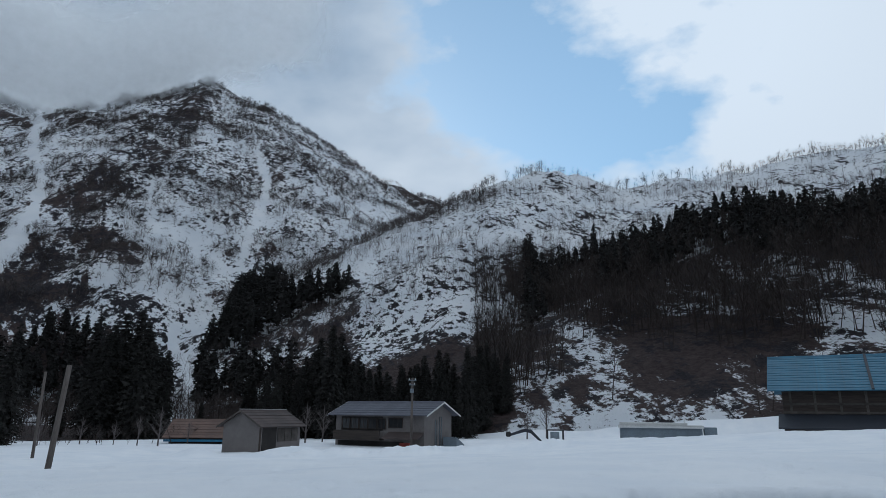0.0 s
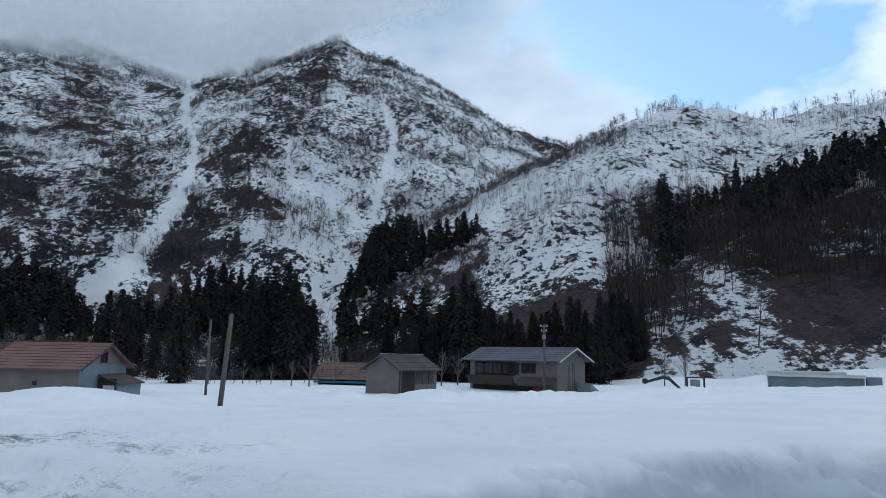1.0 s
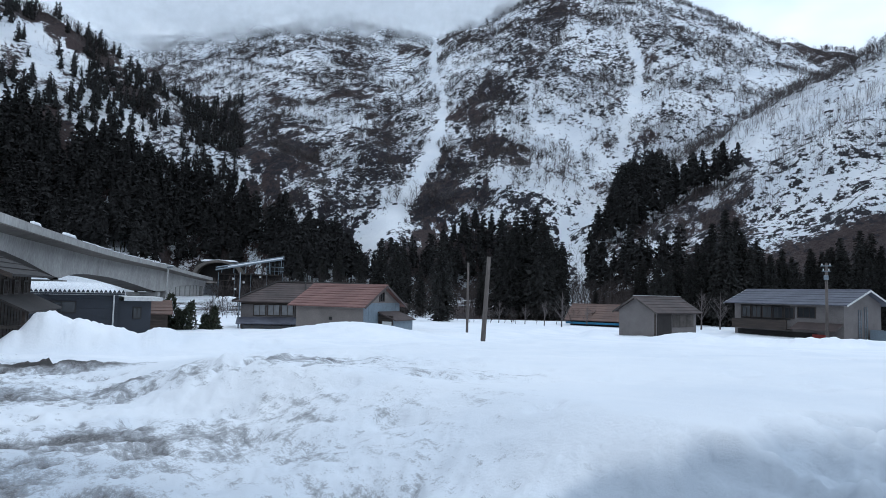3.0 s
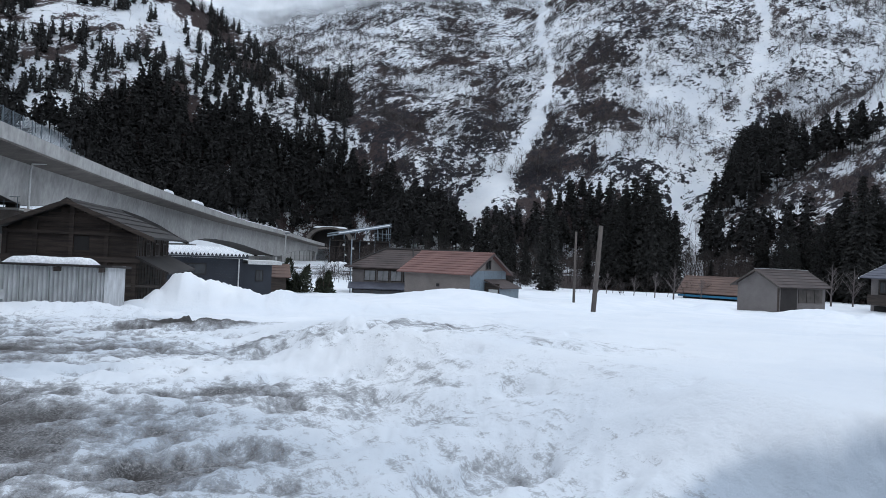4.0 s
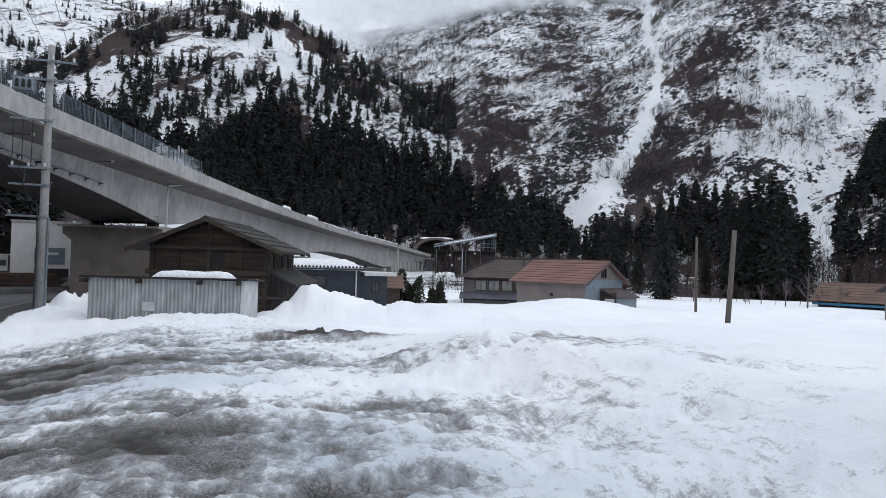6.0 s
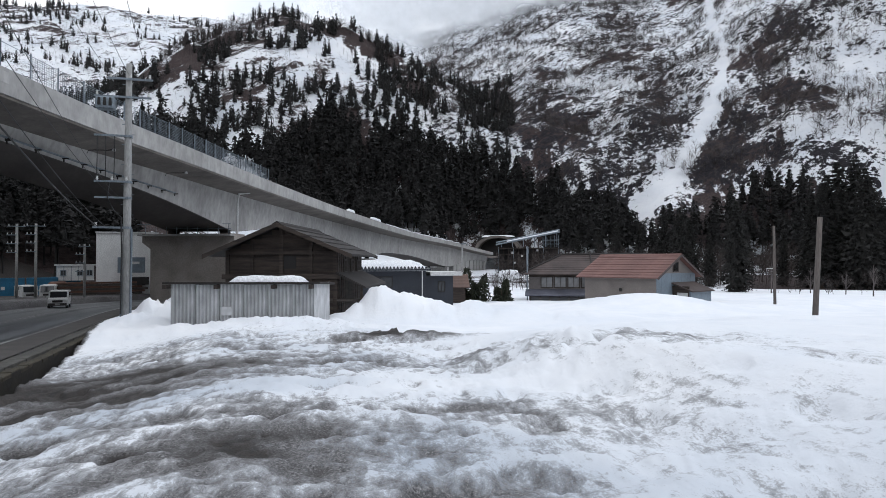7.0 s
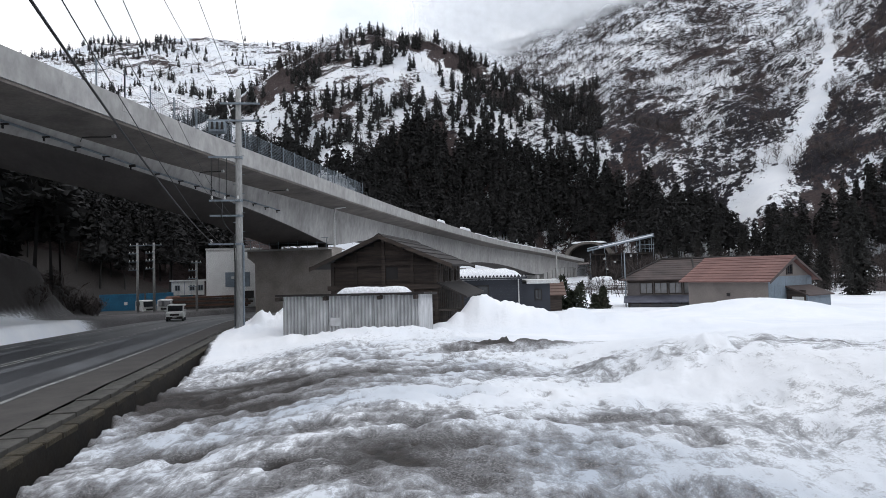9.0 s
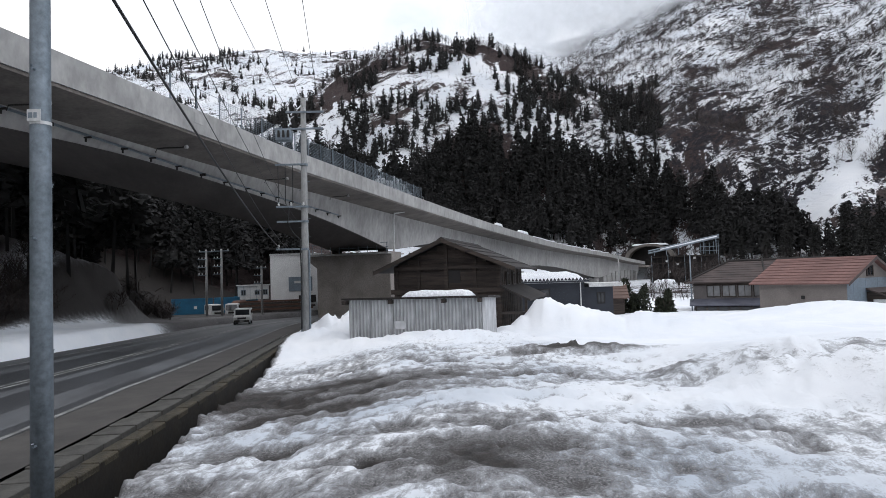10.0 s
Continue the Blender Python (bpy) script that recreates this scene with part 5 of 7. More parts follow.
    plant("brown_ridge_wood", p, rich, rng.uniform(6, 10, len(p)), M_TWIG_D, "brown leafless trees along a ridge", "trees", rng, 1.1)
    p = scatter(rng, 2900, -42, -4, 105, 250, lambda b, d, x, y, z, e: (z > 0) & fuzz(x, y, z, 119, 0.47 - 0.12 * sstep(5, 11, e)))
    plant("brown_hill_wood", p, rich, rng.uniform(7, 14, len(p)), M_TWIG_D, "dense dark leafless wood on the hillside", "forest", rng, 0.9, 0.10)
    p = scatter(rng, 1500, 14, 52, 125, 250, lambda b, d, x, y, z, e: (z < 45) & (fbm(x / 14, y / 14, 123, 3) > 0.45))
    plant("valley_wood", p, rich, rng.uniform(4, 9, len(p)), M_TWIG_D, "brown leafless woods on the valley floor", "forest", rng, 1.0, 0.1)
    # brush along the stream and on the lower banks
    p = scatter(rng, 520, 12, 52, 84, 125, lambda b, d, x, y, z, e: fbm(x / 9, y / 9, 121, 3) > 0.50)
    plant("stream_brush", p, rich, rng.uniform(1.0, 3.0, len(p)), M_TWIG_D, "brown leafless brush along the stream", "bushes", rng, 1.6, 0.2)
    p = scatter(rng, 5000, 92.5, 112, 38, 80, lambda b, d, x, y, z, e: (road_offset(x, y) < -8.9) & (road_offset(x, y) > -15) & (fbm(x / 5, y / 5, 125, 3) > 0.46))
    plant("bank_brush", p, broad, rng.uniform(0.6, 2.0, len(p)), M_TWIG_D, "dry brown brush on the roadside bank", "bushes", rng, 1.8, 0.3)
    # plantation above the road, beyond the viaduct
    p = thin_out(scatter(rng, 9000, 82, 118, 44, 230, lambda b, d, x, y, z, e: (road_offset(x, y) < -10.5) & ((z > -1.2) | (d > 110)) & (z + 13 < 1.2 + np.interp(b, [82, 88, 92, 95, 103], [0.14, 0.19, 0.24, 0.27, 0.33]) * d)), 3.7)
    plant("roadside_cedars", p, shady, rng.uniform(10, 14, len(p)), M_CEDAR, "tall shady cedars on the roadside bank", "forest", rng, 1.3)


build_woods()


def near_cedar(seed, tall, wide, bare):
    """A tall cedar seen at close range: stem, and a crown of drooping sprays."""
    rng = np.random.default_rng(seed)
    bm = bmesh.new()
    tube(bm, [(0, 0, -0.5), (0.05, 0, tall * 0.5), (0, 0.04, tall * 0.97)], [0.02 * tall, 0.012 * tall, 0.02], 7)
    tris = []
    z = bare * tall
    while z < tall * 0.985:
        f = (z / tall - bare) / (1 - bare)
        reach = wide * (1 - f) ** 0.7 * (0.6 + 0.4 * min(1, f * 5)) + 0.12
        count = int(5 + 6 * (1 - f))
        turn = rng.uniform(0, 6.28)
        for k in range(count):
            ang = turn + 6.28 * k / count + rng.normal(0, 0.25)
            r = reach * rng.uniform(0.55, 1.2)
            for s in range(8):
                g = (s + 0.6) / 8
                c = np.array([math.cos(ang) * r * g, math.sin(ang) * r * g, z - 0.32 * r * g * g + 0.1 * r * g])
                size = 0.62 * (1.1 - 0.5 * g) * (0.5 + 0.5 * reach / wide)
                for _ in range(2):
                    d = rng.normal(0, 1, 3)
                    d[2] = -abs(d[2]) * 0.7
                    d += 0.9 * np.array([math.cos(ang), math.sin(ang), -0.2])
                    d /= np.linalg.norm(d)
                    e = np.cross(d, rng.normal(0, 1, 3))
                    e /= np.linalg.norm(e) + 1e-9
                    tris.append([c + e * size * 0.34, c - e * size * 0.34, c + d * size * 1.25])
        z += 0.034 * tall * rng.uniform(0.6, 1.1)
    core = cedar_template(rng, 160, bare, 0.75 * wide / tall, spray=0.028)
    v = np.vstack([np.array(tris).reshape(-1, 3), core.reshape(-1, 3) * tall * 0.97])
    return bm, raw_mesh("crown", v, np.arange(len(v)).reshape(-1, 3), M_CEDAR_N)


def build_near_trees():
    models = []
    for seed, wide, bare in ((1, 3.0, 0.04), (2, 2.7, 0.06), (3, 3.6, 0.03), (4, 2.4, 0.08)):
        stem, crown = near_cedar(seed, 15, wide, bare)
        t = thing("cedar_tree", pose(0, 0, 0), "tall dark evergreen cedar standing in the snow", "tree", "cedars by the village")
        part("trunk", stem, M_BARK, t)
        shared("crown", crown, t)
        models.append(t)
    rng = random.Random(5)
    # bearing, distance, height
    spots = [(33.9, 118, 9.5), (26.6, 114, 14), (31.9, 90, 12.0), (25.9, 112, 16), (24.8, 116, 20), (23.9, 120, 21), (23.0, 113, 17), (22.3, 117, 15),
             (36.2, 118, 14), (37.6, 125, 15), (35.4, 128, 13), (39.4, 150, 13), (41.2, 170, 15), (42.6, 175, 13), (44.5, 180, 13),
             (15.2, 118, 10), (18.6, 125, 6), (28.6, 124, 9)]
    for b in np.linspace(14.5, -6.5, 84):
        tall = float(np.interp(b, [-6.5, -5, -3, -1, 2, 5, 7, 9, 11, 13, 14.5], [9, 12, 13.5, 11.5, 10.5, 12, 15.5, 15, 13, 11, 9]))
        spots.append((b + rng.uniform(-0.5, 0.5), rng.uniform(98, 124), tall * rng.uniform(0.7, 1.12)))
    for b in np.linspace(26.8, 21.6, 16):
        spots.append((b + rng.uniform(-0.4, 0.4), rng.uniform(106, 130), rng.uniform(12, 18)))
    for n, (b, d, h) in enumerate(spots):
        x, y, _ = polar(b, d)
        z = float(height(np.array([x]), np.array([y]))[0])
        m = pose(x, y, z - 0.1, rng.uniform(-1.5, 1.5), rng.uniform(-1.5, 1.5), rng.uniform(0, 360))
        s = h / 15
        if n < 4:
            t = models[n]
            t.matrix_world = m @ Matrix.Diagonal((s, s, s, 1))
        else:
            t = models[n % 4]
            t = copy_thing(t, m)
            t.scale = (s, s, s)


build_near_trees()


# ---- buildings ----
def ground_at(x, y):
    return float(height(np.array([x]), np.array([y]))[0])


def gable_walls(L, W, base, eave, ridge):
    bm = bmesh.new()
    prism(bm, [(-W / 2, base), (W / 2, base), (W / 2, eave), (0, ridge), (-W / 2, eave)], "x", -L / 2, L / 2)
    return bm


def roof_side(parent, L, run, rise, y0, z0, sign, courses, material, thick=0.07, ribs=0, name="roof_course"):
    """One slope of a roof laid in lapped courses from eave to ridge; the courses share one mesh. y0, z0: the eave."""
    n = math.hypot(run, rise)
    step = n / courses
    ang = math.degrees(math.atan2(rise, run))
    bm = bmesh.new()
    prism(bm, [(0, -thick), (step + 0.02, -thick - 0.012), (step + 0.02, -0.012), (0, 0.022)], "x", -L / 2, L / 2)
    for k in range(ribs):
        x = -L / 2 + (k + 0.5) * L / ribs
        box(bm, x - 0.02, x + 0.02, 0.0, step, 0.0, 0.035)
    first = None
    for k in range(courses):
        off = k * step
        m = pose(0, y0, z0) @ (pose(0, 0, 0, 0, 0, 180) if sign < 0 else Matrix()) @ pose(0, 0, 0, ang, 0, 0) @ pose(0, off, 0)
        if first is None:
            first = part(name, bm, material, parent)
            first.matrix_basis = m
        else:
            shared(name, first.data, parent, m)


def gable_roof(parent, L, W, eave, ridge, over_end, over_side, courses, material, ribs=0, cap=None, verge=None):
    """Both slopes, the ridge cap and the verge boards; eave and ridge are wall heights."""
    pitch = (ridge - eave) / (W / 2)
    run = W / 2 + over_side
    rise = pitch * run
    z0 = eave - pitch * over_side + 0.1
    full = L + 2 * over_end
    roof_side(parent, full, run, rise, -run, z0, 1, courses, material, ribs=ribs)
    roof_side(parent, full, run, rise, run, z0, -1, courses, material, ribs=ribs)
    bm = bmesh.new()
    prism(bm, [(-0.2, z0 + rise - 0.2 * pitch + 0.03), (0, z0 + rise + 0.07), (0.2, z0 + rise - 0.2 * pitch + 0.03), (0, z0 + rise - 0.02)], "x", -full / 2, full / 2)
    part("ridge_cap", bm, cap or material, parent)
    for x in (-full / 2 - 0.02, full / 2 - 0.02):
        for s in (-1, 1):
            bm = bmesh.new()
            prism(bm, [(s * run, z0 - 0.16), (s * run, z0 + 0.01), (0, z0 + rise + 0.01), (0, z0 + rise - 0.17)], "x", x, x + 0.04)
            part("verge_board", bm, verge or M_WOOD_G, parent)
    return z0, rise, run


def window(parent, x, y, z, w, h, face, frame_mat, pane_mat, bars=1, depth=0.07, name="window"):
    """A framed window on a wall. face: '-y', '+x' and so on, the way that it looks. x, y, z: the middle of its foot, on the wall's face."""
    turn = {"-y": 0, "+x": 90, "+y": 180, "-x": -90}[face]
    ob = new(name)
    ob.parent = parent
    ob.matrix_basis = pose(x, y, z, 0, 0, turn)
    f = 0.07
    bm = boxes((-w / 2, w / 2, -depth, 0.0, 0, f), (-w / 2, w / 2, -depth, 0.0, h - f, h), (-w / 2, -w / 2 + f, -depth, 0.0, f, h - f), (w / 2 - f, w / 2, -depth, 0.0, f, h - f))
    for k in range(1, bars + 1):
        xx = -w / 2 + k * w / (bars + 1)
        box(bm, xx - 0.025, xx + 0.025, -depth * 0.8, 0.0, f, h - f)
    part("window_frame", bm, frame_mat, ob)
    part("pane", boxes((-w / 2 + f, w / 2 - f, -depth * 0.45, -0.004, f, h - f)), pane_mat, ob)
    return ob


def snow_pad(parent, L, W, z, h, name="snow_layer", seed=0, label=""):
    """A rounded slab of settled snow."""
    bm = bmesh.new()
    nx, ny = 18, 10
    grid = []
    for i in range(nx + 1):
        row = []
        for j in range(ny + 1):
            u, v = 2 * i / nx - 1, 2 * j / ny - 1
            edge = max(abs(u), abs(v))
            rim = (1 - max(0, (edge - 0.72) / 0.28) ** 2.5)
            q = noise.noise(Vector((u * 2.5 + seed, v * 2.5, seed * 1.7)))
            row.append(bm.verts.new((u * L / 2 * (1 + 0.03 * q), v * W / 2 * (1 + 0.04 * q), z + h * rim * (0.9 + 0.22 * q))))
        grid.append(row)
    for i in range(nx):
        for j in range(ny):
            bm.faces.new((grid[i][j], grid[i + 1][j], grid[i + 1][j + 1], grid[i][j + 1]))
    border = [grid[i][0] for i in range(nx)] + [grid[nx][j] for j in range(ny)] + [grid[i][ny] for i in range(nx, 0, -1)] + [grid[0][j] for j in range(ny, 0, -1)]
    foot = [bm.verts.new((v.co.x, v.co.y, z - 0.03)) for v in border]
    for k in range(len(border)):
        bm.faces.new((border[k - 1], foot[k - 1], foot[k], border[k]))
    bm.faces.new(foot)
    bmesh.ops.recalc_face_normals(bm, faces=bm.faces)
    if parent is None:
        ob = mesh_object(name, bm, M_CAP, smooth=True)
    else:
        ob = part(name, bm, M_CAP, parent, smooth=True)
    return tagged(ob, label) if label else ob


def build_barn():
    L, W, eave, ridge = 6.0, 4.7, 1.75, 2.75
    barn = thing("barn", pose(-30.25, 10.42, 0, 0, 0, 144), "old dark timber barn with plank gable and sheet roof", "barn")
    # the gable that looks on the lot is the +x... end: local -x points to the road side
    part("wall", gable_walls(L - 0.1, W - 0.1, -2.0, eave, ridge), M_DARK, barn)
    fx = -L / 2
    # horizontal boards between the posts of the front gable
    z, n = -1.6, 0
    while z < ridge - 0.15:
        h = 0.19
        half = W / 2 if z + h < eave else (W / 2) * (ridge - z - h) / (ridge - eave)
        if half > 0.15:
            part("board", boxes((fx - 0.02 - 0.012 * (n % 2), fx + 0.06, -half, half, z, z + h - 0.012)), M_WOOD, barn)
        z, n = z + h, n + 1
    for y in (-W / 2 + 0.07, -1.25, 0.0, 1.25, W / 2 - 0.07):
        top = eave + (ridge - eave) * (1 - abs(y) / (W / 2)) - 0.05
        part("post", boxes((fx - 0.12, fx + 0.02, y - 0.075, y + 0.075, -1.9, top)), M_WOOD, barn)
    part("tie_beam", boxes((fx - 0.16, fx + 0.0, -W / 2 - 0.15, W / 2 + 0.15, 0.52, 0.72)), M_WOOD, barn)
    part("tie_beam", boxes((fx - 0.14, fx + 0.0, -W / 2, W / 2, 1.55, 1.68)), M_WOOD, barn)
    part("vent_panel", boxes((fx - 0.05, fx + 0.0, -0.62, -0.1, 0.95, 1.5)), M_DARK, barn)
    # upright boards on the side that looks on the field
    for k in range(24):
        x = -L / 2 + (k + 0.5) * L / 24
        part("board", boxes((x - 0.10, x + 0.095, -W / 2 - 0.03 - 0.012 * (k % 2), -W / 2 + 0.05, -1.6 + 0.05 * (k % 3), eave - 0.02)), M_WOOD, barn)
    for x in (-1.6, 0.1, 1.7):
        window(barn, x, -W / 2 - 0.04, 0.75, 0.7, 0.6, "-y", M_WOOD_G, M_DARK, bars=3)
    gable_roof(barn, L, W, eave, ridge, 0.75, 0.75, 5, M_ROOF_D, verge=M_WOOD)
    # pent roof along the field side, on props
    pent = new("pent_roof")
    pent.parent = barn
    bm = bmesh.new()
    prism(bm, [(-W / 2 - 1.25, 0.12), (-W / 2 - 1.25, 0.20), (-W / 2, 0.82), (-W / 2, 0.72)], "x", -L / 2 - 0.3, L / 2 + 0.2)
    part("pent_deck", bm, M_ROOF_D, pent)
    for x in (-L / 2 - 0.1, 0, L / 2):
        part("prop", boxes((x - 0.05, x + 0.05, -W / 2 - 1.1, -W / 2 - 1.0, -1.9, 0.2)), M_WOOD, pent)
    part("shelf_board", boxes((-L / 2 - 0.06, -L / 2 + 0.5, -W / 2 - 1.0, -W / 2 + 0.4, -0.42, -0.33)), M_WOOD_G, barn)
    for k in range(5):
        part("leaning_board", boxes((-L / 2 + 0.3 + 0.42 * k, -L / 2 + 0.5 + 0.42 * k, -W / 2 - 1.18 - 0.06 * (k % 2), -W / 2 - 1.12, -1.8, -0.3 - 0.14 * (k % 3))), M_WOOD_G, barn)


build_barn()


def corrugated(w, h, pitch=0.13, amp=0.045, thick=0.006):
    """An upright corrugated sheet in the xz plane, its foot at z 0, centred on x."""
    bm = bmesh.new()
    n = int(w / pitch * 4)
    rows = []
    for face in (0, 1):
        for z in (0, h):
            rows.append([bm.verts.new((-w / 2 + i * w / n, amp * math.sin(2 * math.pi * i / 4 + 0.4) + face * thick, z)) for i in range(n + 1)])
    for i in range(n):
        bm.faces.new((rows[0][i], rows[0][i + 1], rows[1][i + 1], rows[1][i]))
        bm.faces.new((rows[2][i + 1], rows[2][i], rows[3][i], rows[3][i + 1]))
        bm.faces.new((rows[1][i], rows[1][i + 1], rows[3][i + 1], rows[3][i]))
    return bm


def build_tin_shed():
    ax, ay, bx, by = -25.5, 3.85, -22.5, 7.95
    W = math.hypot(bx - ax, by - ay)
    yaw = math.degrees(math.atan2(by - ay, bx - ax))
    shed = thing("tin_shed", pose((ax + bx) / 2, (ay + by) / 2, 0, 0, 0, yaw), "low shed clad in pale corrugated tin", "shed")
    D, top, foot = 2.1, 0.47, -1.75
    n = 6
    for k in range(n):
        w = W / n
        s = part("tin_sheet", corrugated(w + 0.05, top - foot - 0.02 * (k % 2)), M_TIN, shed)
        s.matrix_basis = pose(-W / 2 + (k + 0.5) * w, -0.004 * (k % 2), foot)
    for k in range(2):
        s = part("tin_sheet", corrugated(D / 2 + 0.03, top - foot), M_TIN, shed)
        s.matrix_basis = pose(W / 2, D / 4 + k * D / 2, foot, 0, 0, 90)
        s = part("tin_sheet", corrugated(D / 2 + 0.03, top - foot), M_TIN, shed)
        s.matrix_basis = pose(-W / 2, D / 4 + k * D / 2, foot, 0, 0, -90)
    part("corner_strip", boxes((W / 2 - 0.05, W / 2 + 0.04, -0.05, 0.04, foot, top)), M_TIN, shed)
    part("core_wall", boxes((-W / 2 + 0.06, W / 2 - 0.06, 0.06, D, foot, top)), M_DARK, shed)
    bm = bmesh.new()
    prism(bm, [(-0.22, top + 0.0), (-0.22, top + 0.07), (D + 0.1, top - 0.02), (D + 0.1, top - 0.1)], "x", -W / 2 - 0.22, W / 2 + 0.2)
    part("roof_deck", bm, M_ROOF_D, shed)
    for x in (-W / 2 - 0.1, -W / 6, W / 6 + 0.3, W / 2 - 0.1):
        part("rafter_end", boxes((x - 0.06, x + 0.06, -0.34, 0.1, top - 0.16, top - 0.02)), M_WOOD, shed)
    part("patch_sheet", boxes((-0.75, -0.35, -0.045, -0.03, -0.62, -0.32)), M_TIN, shed)
    snow = snow_pad(None, 2.5, 1.3, 0.0, 0.24, name="roof_snow", seed=3)
    snow.matrix_world = shed.matrix_world @ pose(0.75, 0.62, top + 0.04, -2)
    tagged(snow, "cap of melting snow on the tin shed", "snow")


build_tin_shed()


def build_navy_house():
    ax, ay, bx, by = -42.6, 15.2, -38.7, 22.7
    W = math.hypot(bx - ax, by - ay)
    yaw = math.degrees(math.atan2(by - ay, bx - ax))
    h = thing("navy_house", pose((ax + bx) / 2, (ay + by) / 2, 0, 0, 0, yaw), "low modern navy house under a thick snow load", "house")
    top, foot, D = 0.62, -2.2, 6.0
    k, z = 0, foot
    part("wall", boxes((-W / 2, W / 2, 0.03, D, foot, top)), M_NAVY, h)
    while z < top - 0.05:
        part("siding_board", boxes((-W / 2 - 0.01, W / 2 + 0.01, -0.01 - 0.004 * (k % 2), 0.04, z, min(top, z + 0.2) - 0.012)), M_NAVY, h)
        z, k = z + 0.2, k + 1
    part("eave_board", boxes((-W / 2 - 0.35, W / 2 + 0.3, -0.45, D + 0.3, top, top + 0.14)), M_WHITE, h)
    part("gutter", boxes((-W / 2 - 0.35, W / 2 + 0.3, -0.56, -0.455, top + 0.02, top + 0.13)), M_NAVY, h)
    guard = boxes((-0.1, 0.1, -0.012, 0.012, 0, 0.03))
    prism(guard, [(-0.1, 0.03), (0, 0.19), (0.1, 0.03)], "y", -0.012, 0.012)
    first = None
    for x in np.arange(-W / 2 - 0.2, W / 2 + 0.25, 0.24):
        m = pose(x, -0.38, top + 0.145)
        if first is None:
            first = part("snow_guard", guard, M_NAVY, h)
            first.matrix_basis = m
        else:
            shared("snow_guard", first.data, h, m)
    window(h, W / 2 - 3.0, -0.012, -0.5, 1.5, 0.75, "-y", M_DARK, M_GLASS)
    bm = bmesh.new()
    tube(bm, [(W / 2 - 0.25, -0.12, foot), (W / 2 - 0.25, -0.12, top - 0.05), (W / 2 - 0.25, -0.45, top + 0.05)], 0.045, 6)
    part("downpipe", bm, M_WHITE, h)
    annex = new("annex")
    annex.parent = h
    part("annex_wall", boxes((W / 2 + 0.002, W / 2 + 1.9, 0.25, 4.6, foot, 0.28)), M_NAVY, annex)
    part("annex_roof", boxes((W / 2 + 0.305, W / 2 + 2.5, -0.2, 4.8, 0.284, 0.52)), M_WHITE, annex)
    window(h, W / 2 + 1.1, 0.25, -0.85, 0.5, 0.75, "-y", M_DARK, M_GLASS, bars=1)
    snow = snow_pad(None, W + 0.3, D + 0.3, 0.0, 0.62, name="roof_snow", seed=8)
    snow.matrix_world = h.matrix_world @ pose(0, D / 2 + 0.1, top + 0.16)
    tagged(snow, "deep smooth snow lying on the navy house", "snow")


build_navy_house()


def build_red_storehouse():
    L, W, eave, ridge = 6.0, 5.3, 0.24, 1.60
    yaw = math.degrees(math.atan2(-0.12, -0.993)) + 180
    h = thing("storehouse", pose(-33.55, 38.4, 0, 0, 0, yaw), "storehouse with faded red roof and cream walls", "storehouse")
    part("wall", gable_walls(L, W, -3.2, eave, ridge), M_CREAM, h)
    gable_roof(h, L, W, eave, ridge, 0.45, 0.5, 9, M_ROOF_R, ribs=0, cap=M_ROOF_R, verge=M_ROOF_B)
    # blue-grey sheets on the lower gable
    gx = L / 2
    for k in range(8):
        y = -W / 2 + (k + 0.5) * W / 8
        part("wall_sheet", boxes((gx + 0.004, gx + 0.035 + 0.006 * (k % 2), y - W / 16 + 0.006, y + W / 16 - 0.006, -3.2, 0.36)), M_BLUEG, h)
    window(h, gx + 0.004, -0.1, 0.46, 0.72, 0.72, "+x", M_WOOD, M_GLASS, bars=1)
    part("wall_vent", boxes((0.05, 0.3, -W / 2 - 0.05, -W / 2 - 0.003, -0.95, -0.72)), M_DARK, h)
    porch = new("porch")
    porch.parent = h
    bm = bmesh.new()
    prism(bm, [(gx + 0.04, -0.28), (gx + 0.04, -0.38), (gx + 1.6, -0.95), (gx + 1.6, -0.87)], "y", -0.7, 2.5)
    part("porch_roof", bm, M_ROOF_B, porch)
    part("porch_wall", boxes((gx + 1.3, gx + 1.4, -0.55, 2.35, -3.2, -0.9)), M_BLUEG, porch)
    part("porch_wall", boxes((gx + 0.045, gx + 1.3, -0.6, -0.5, -3.2, -0.55)), M_WOOD, porch)
    part("door", boxes((gx + 0.45, gx + 1.2, -0.66, -0.605, -3.0, -1.0)), M_WHITE, porch, "pale painted door")


build_red_storehouse()


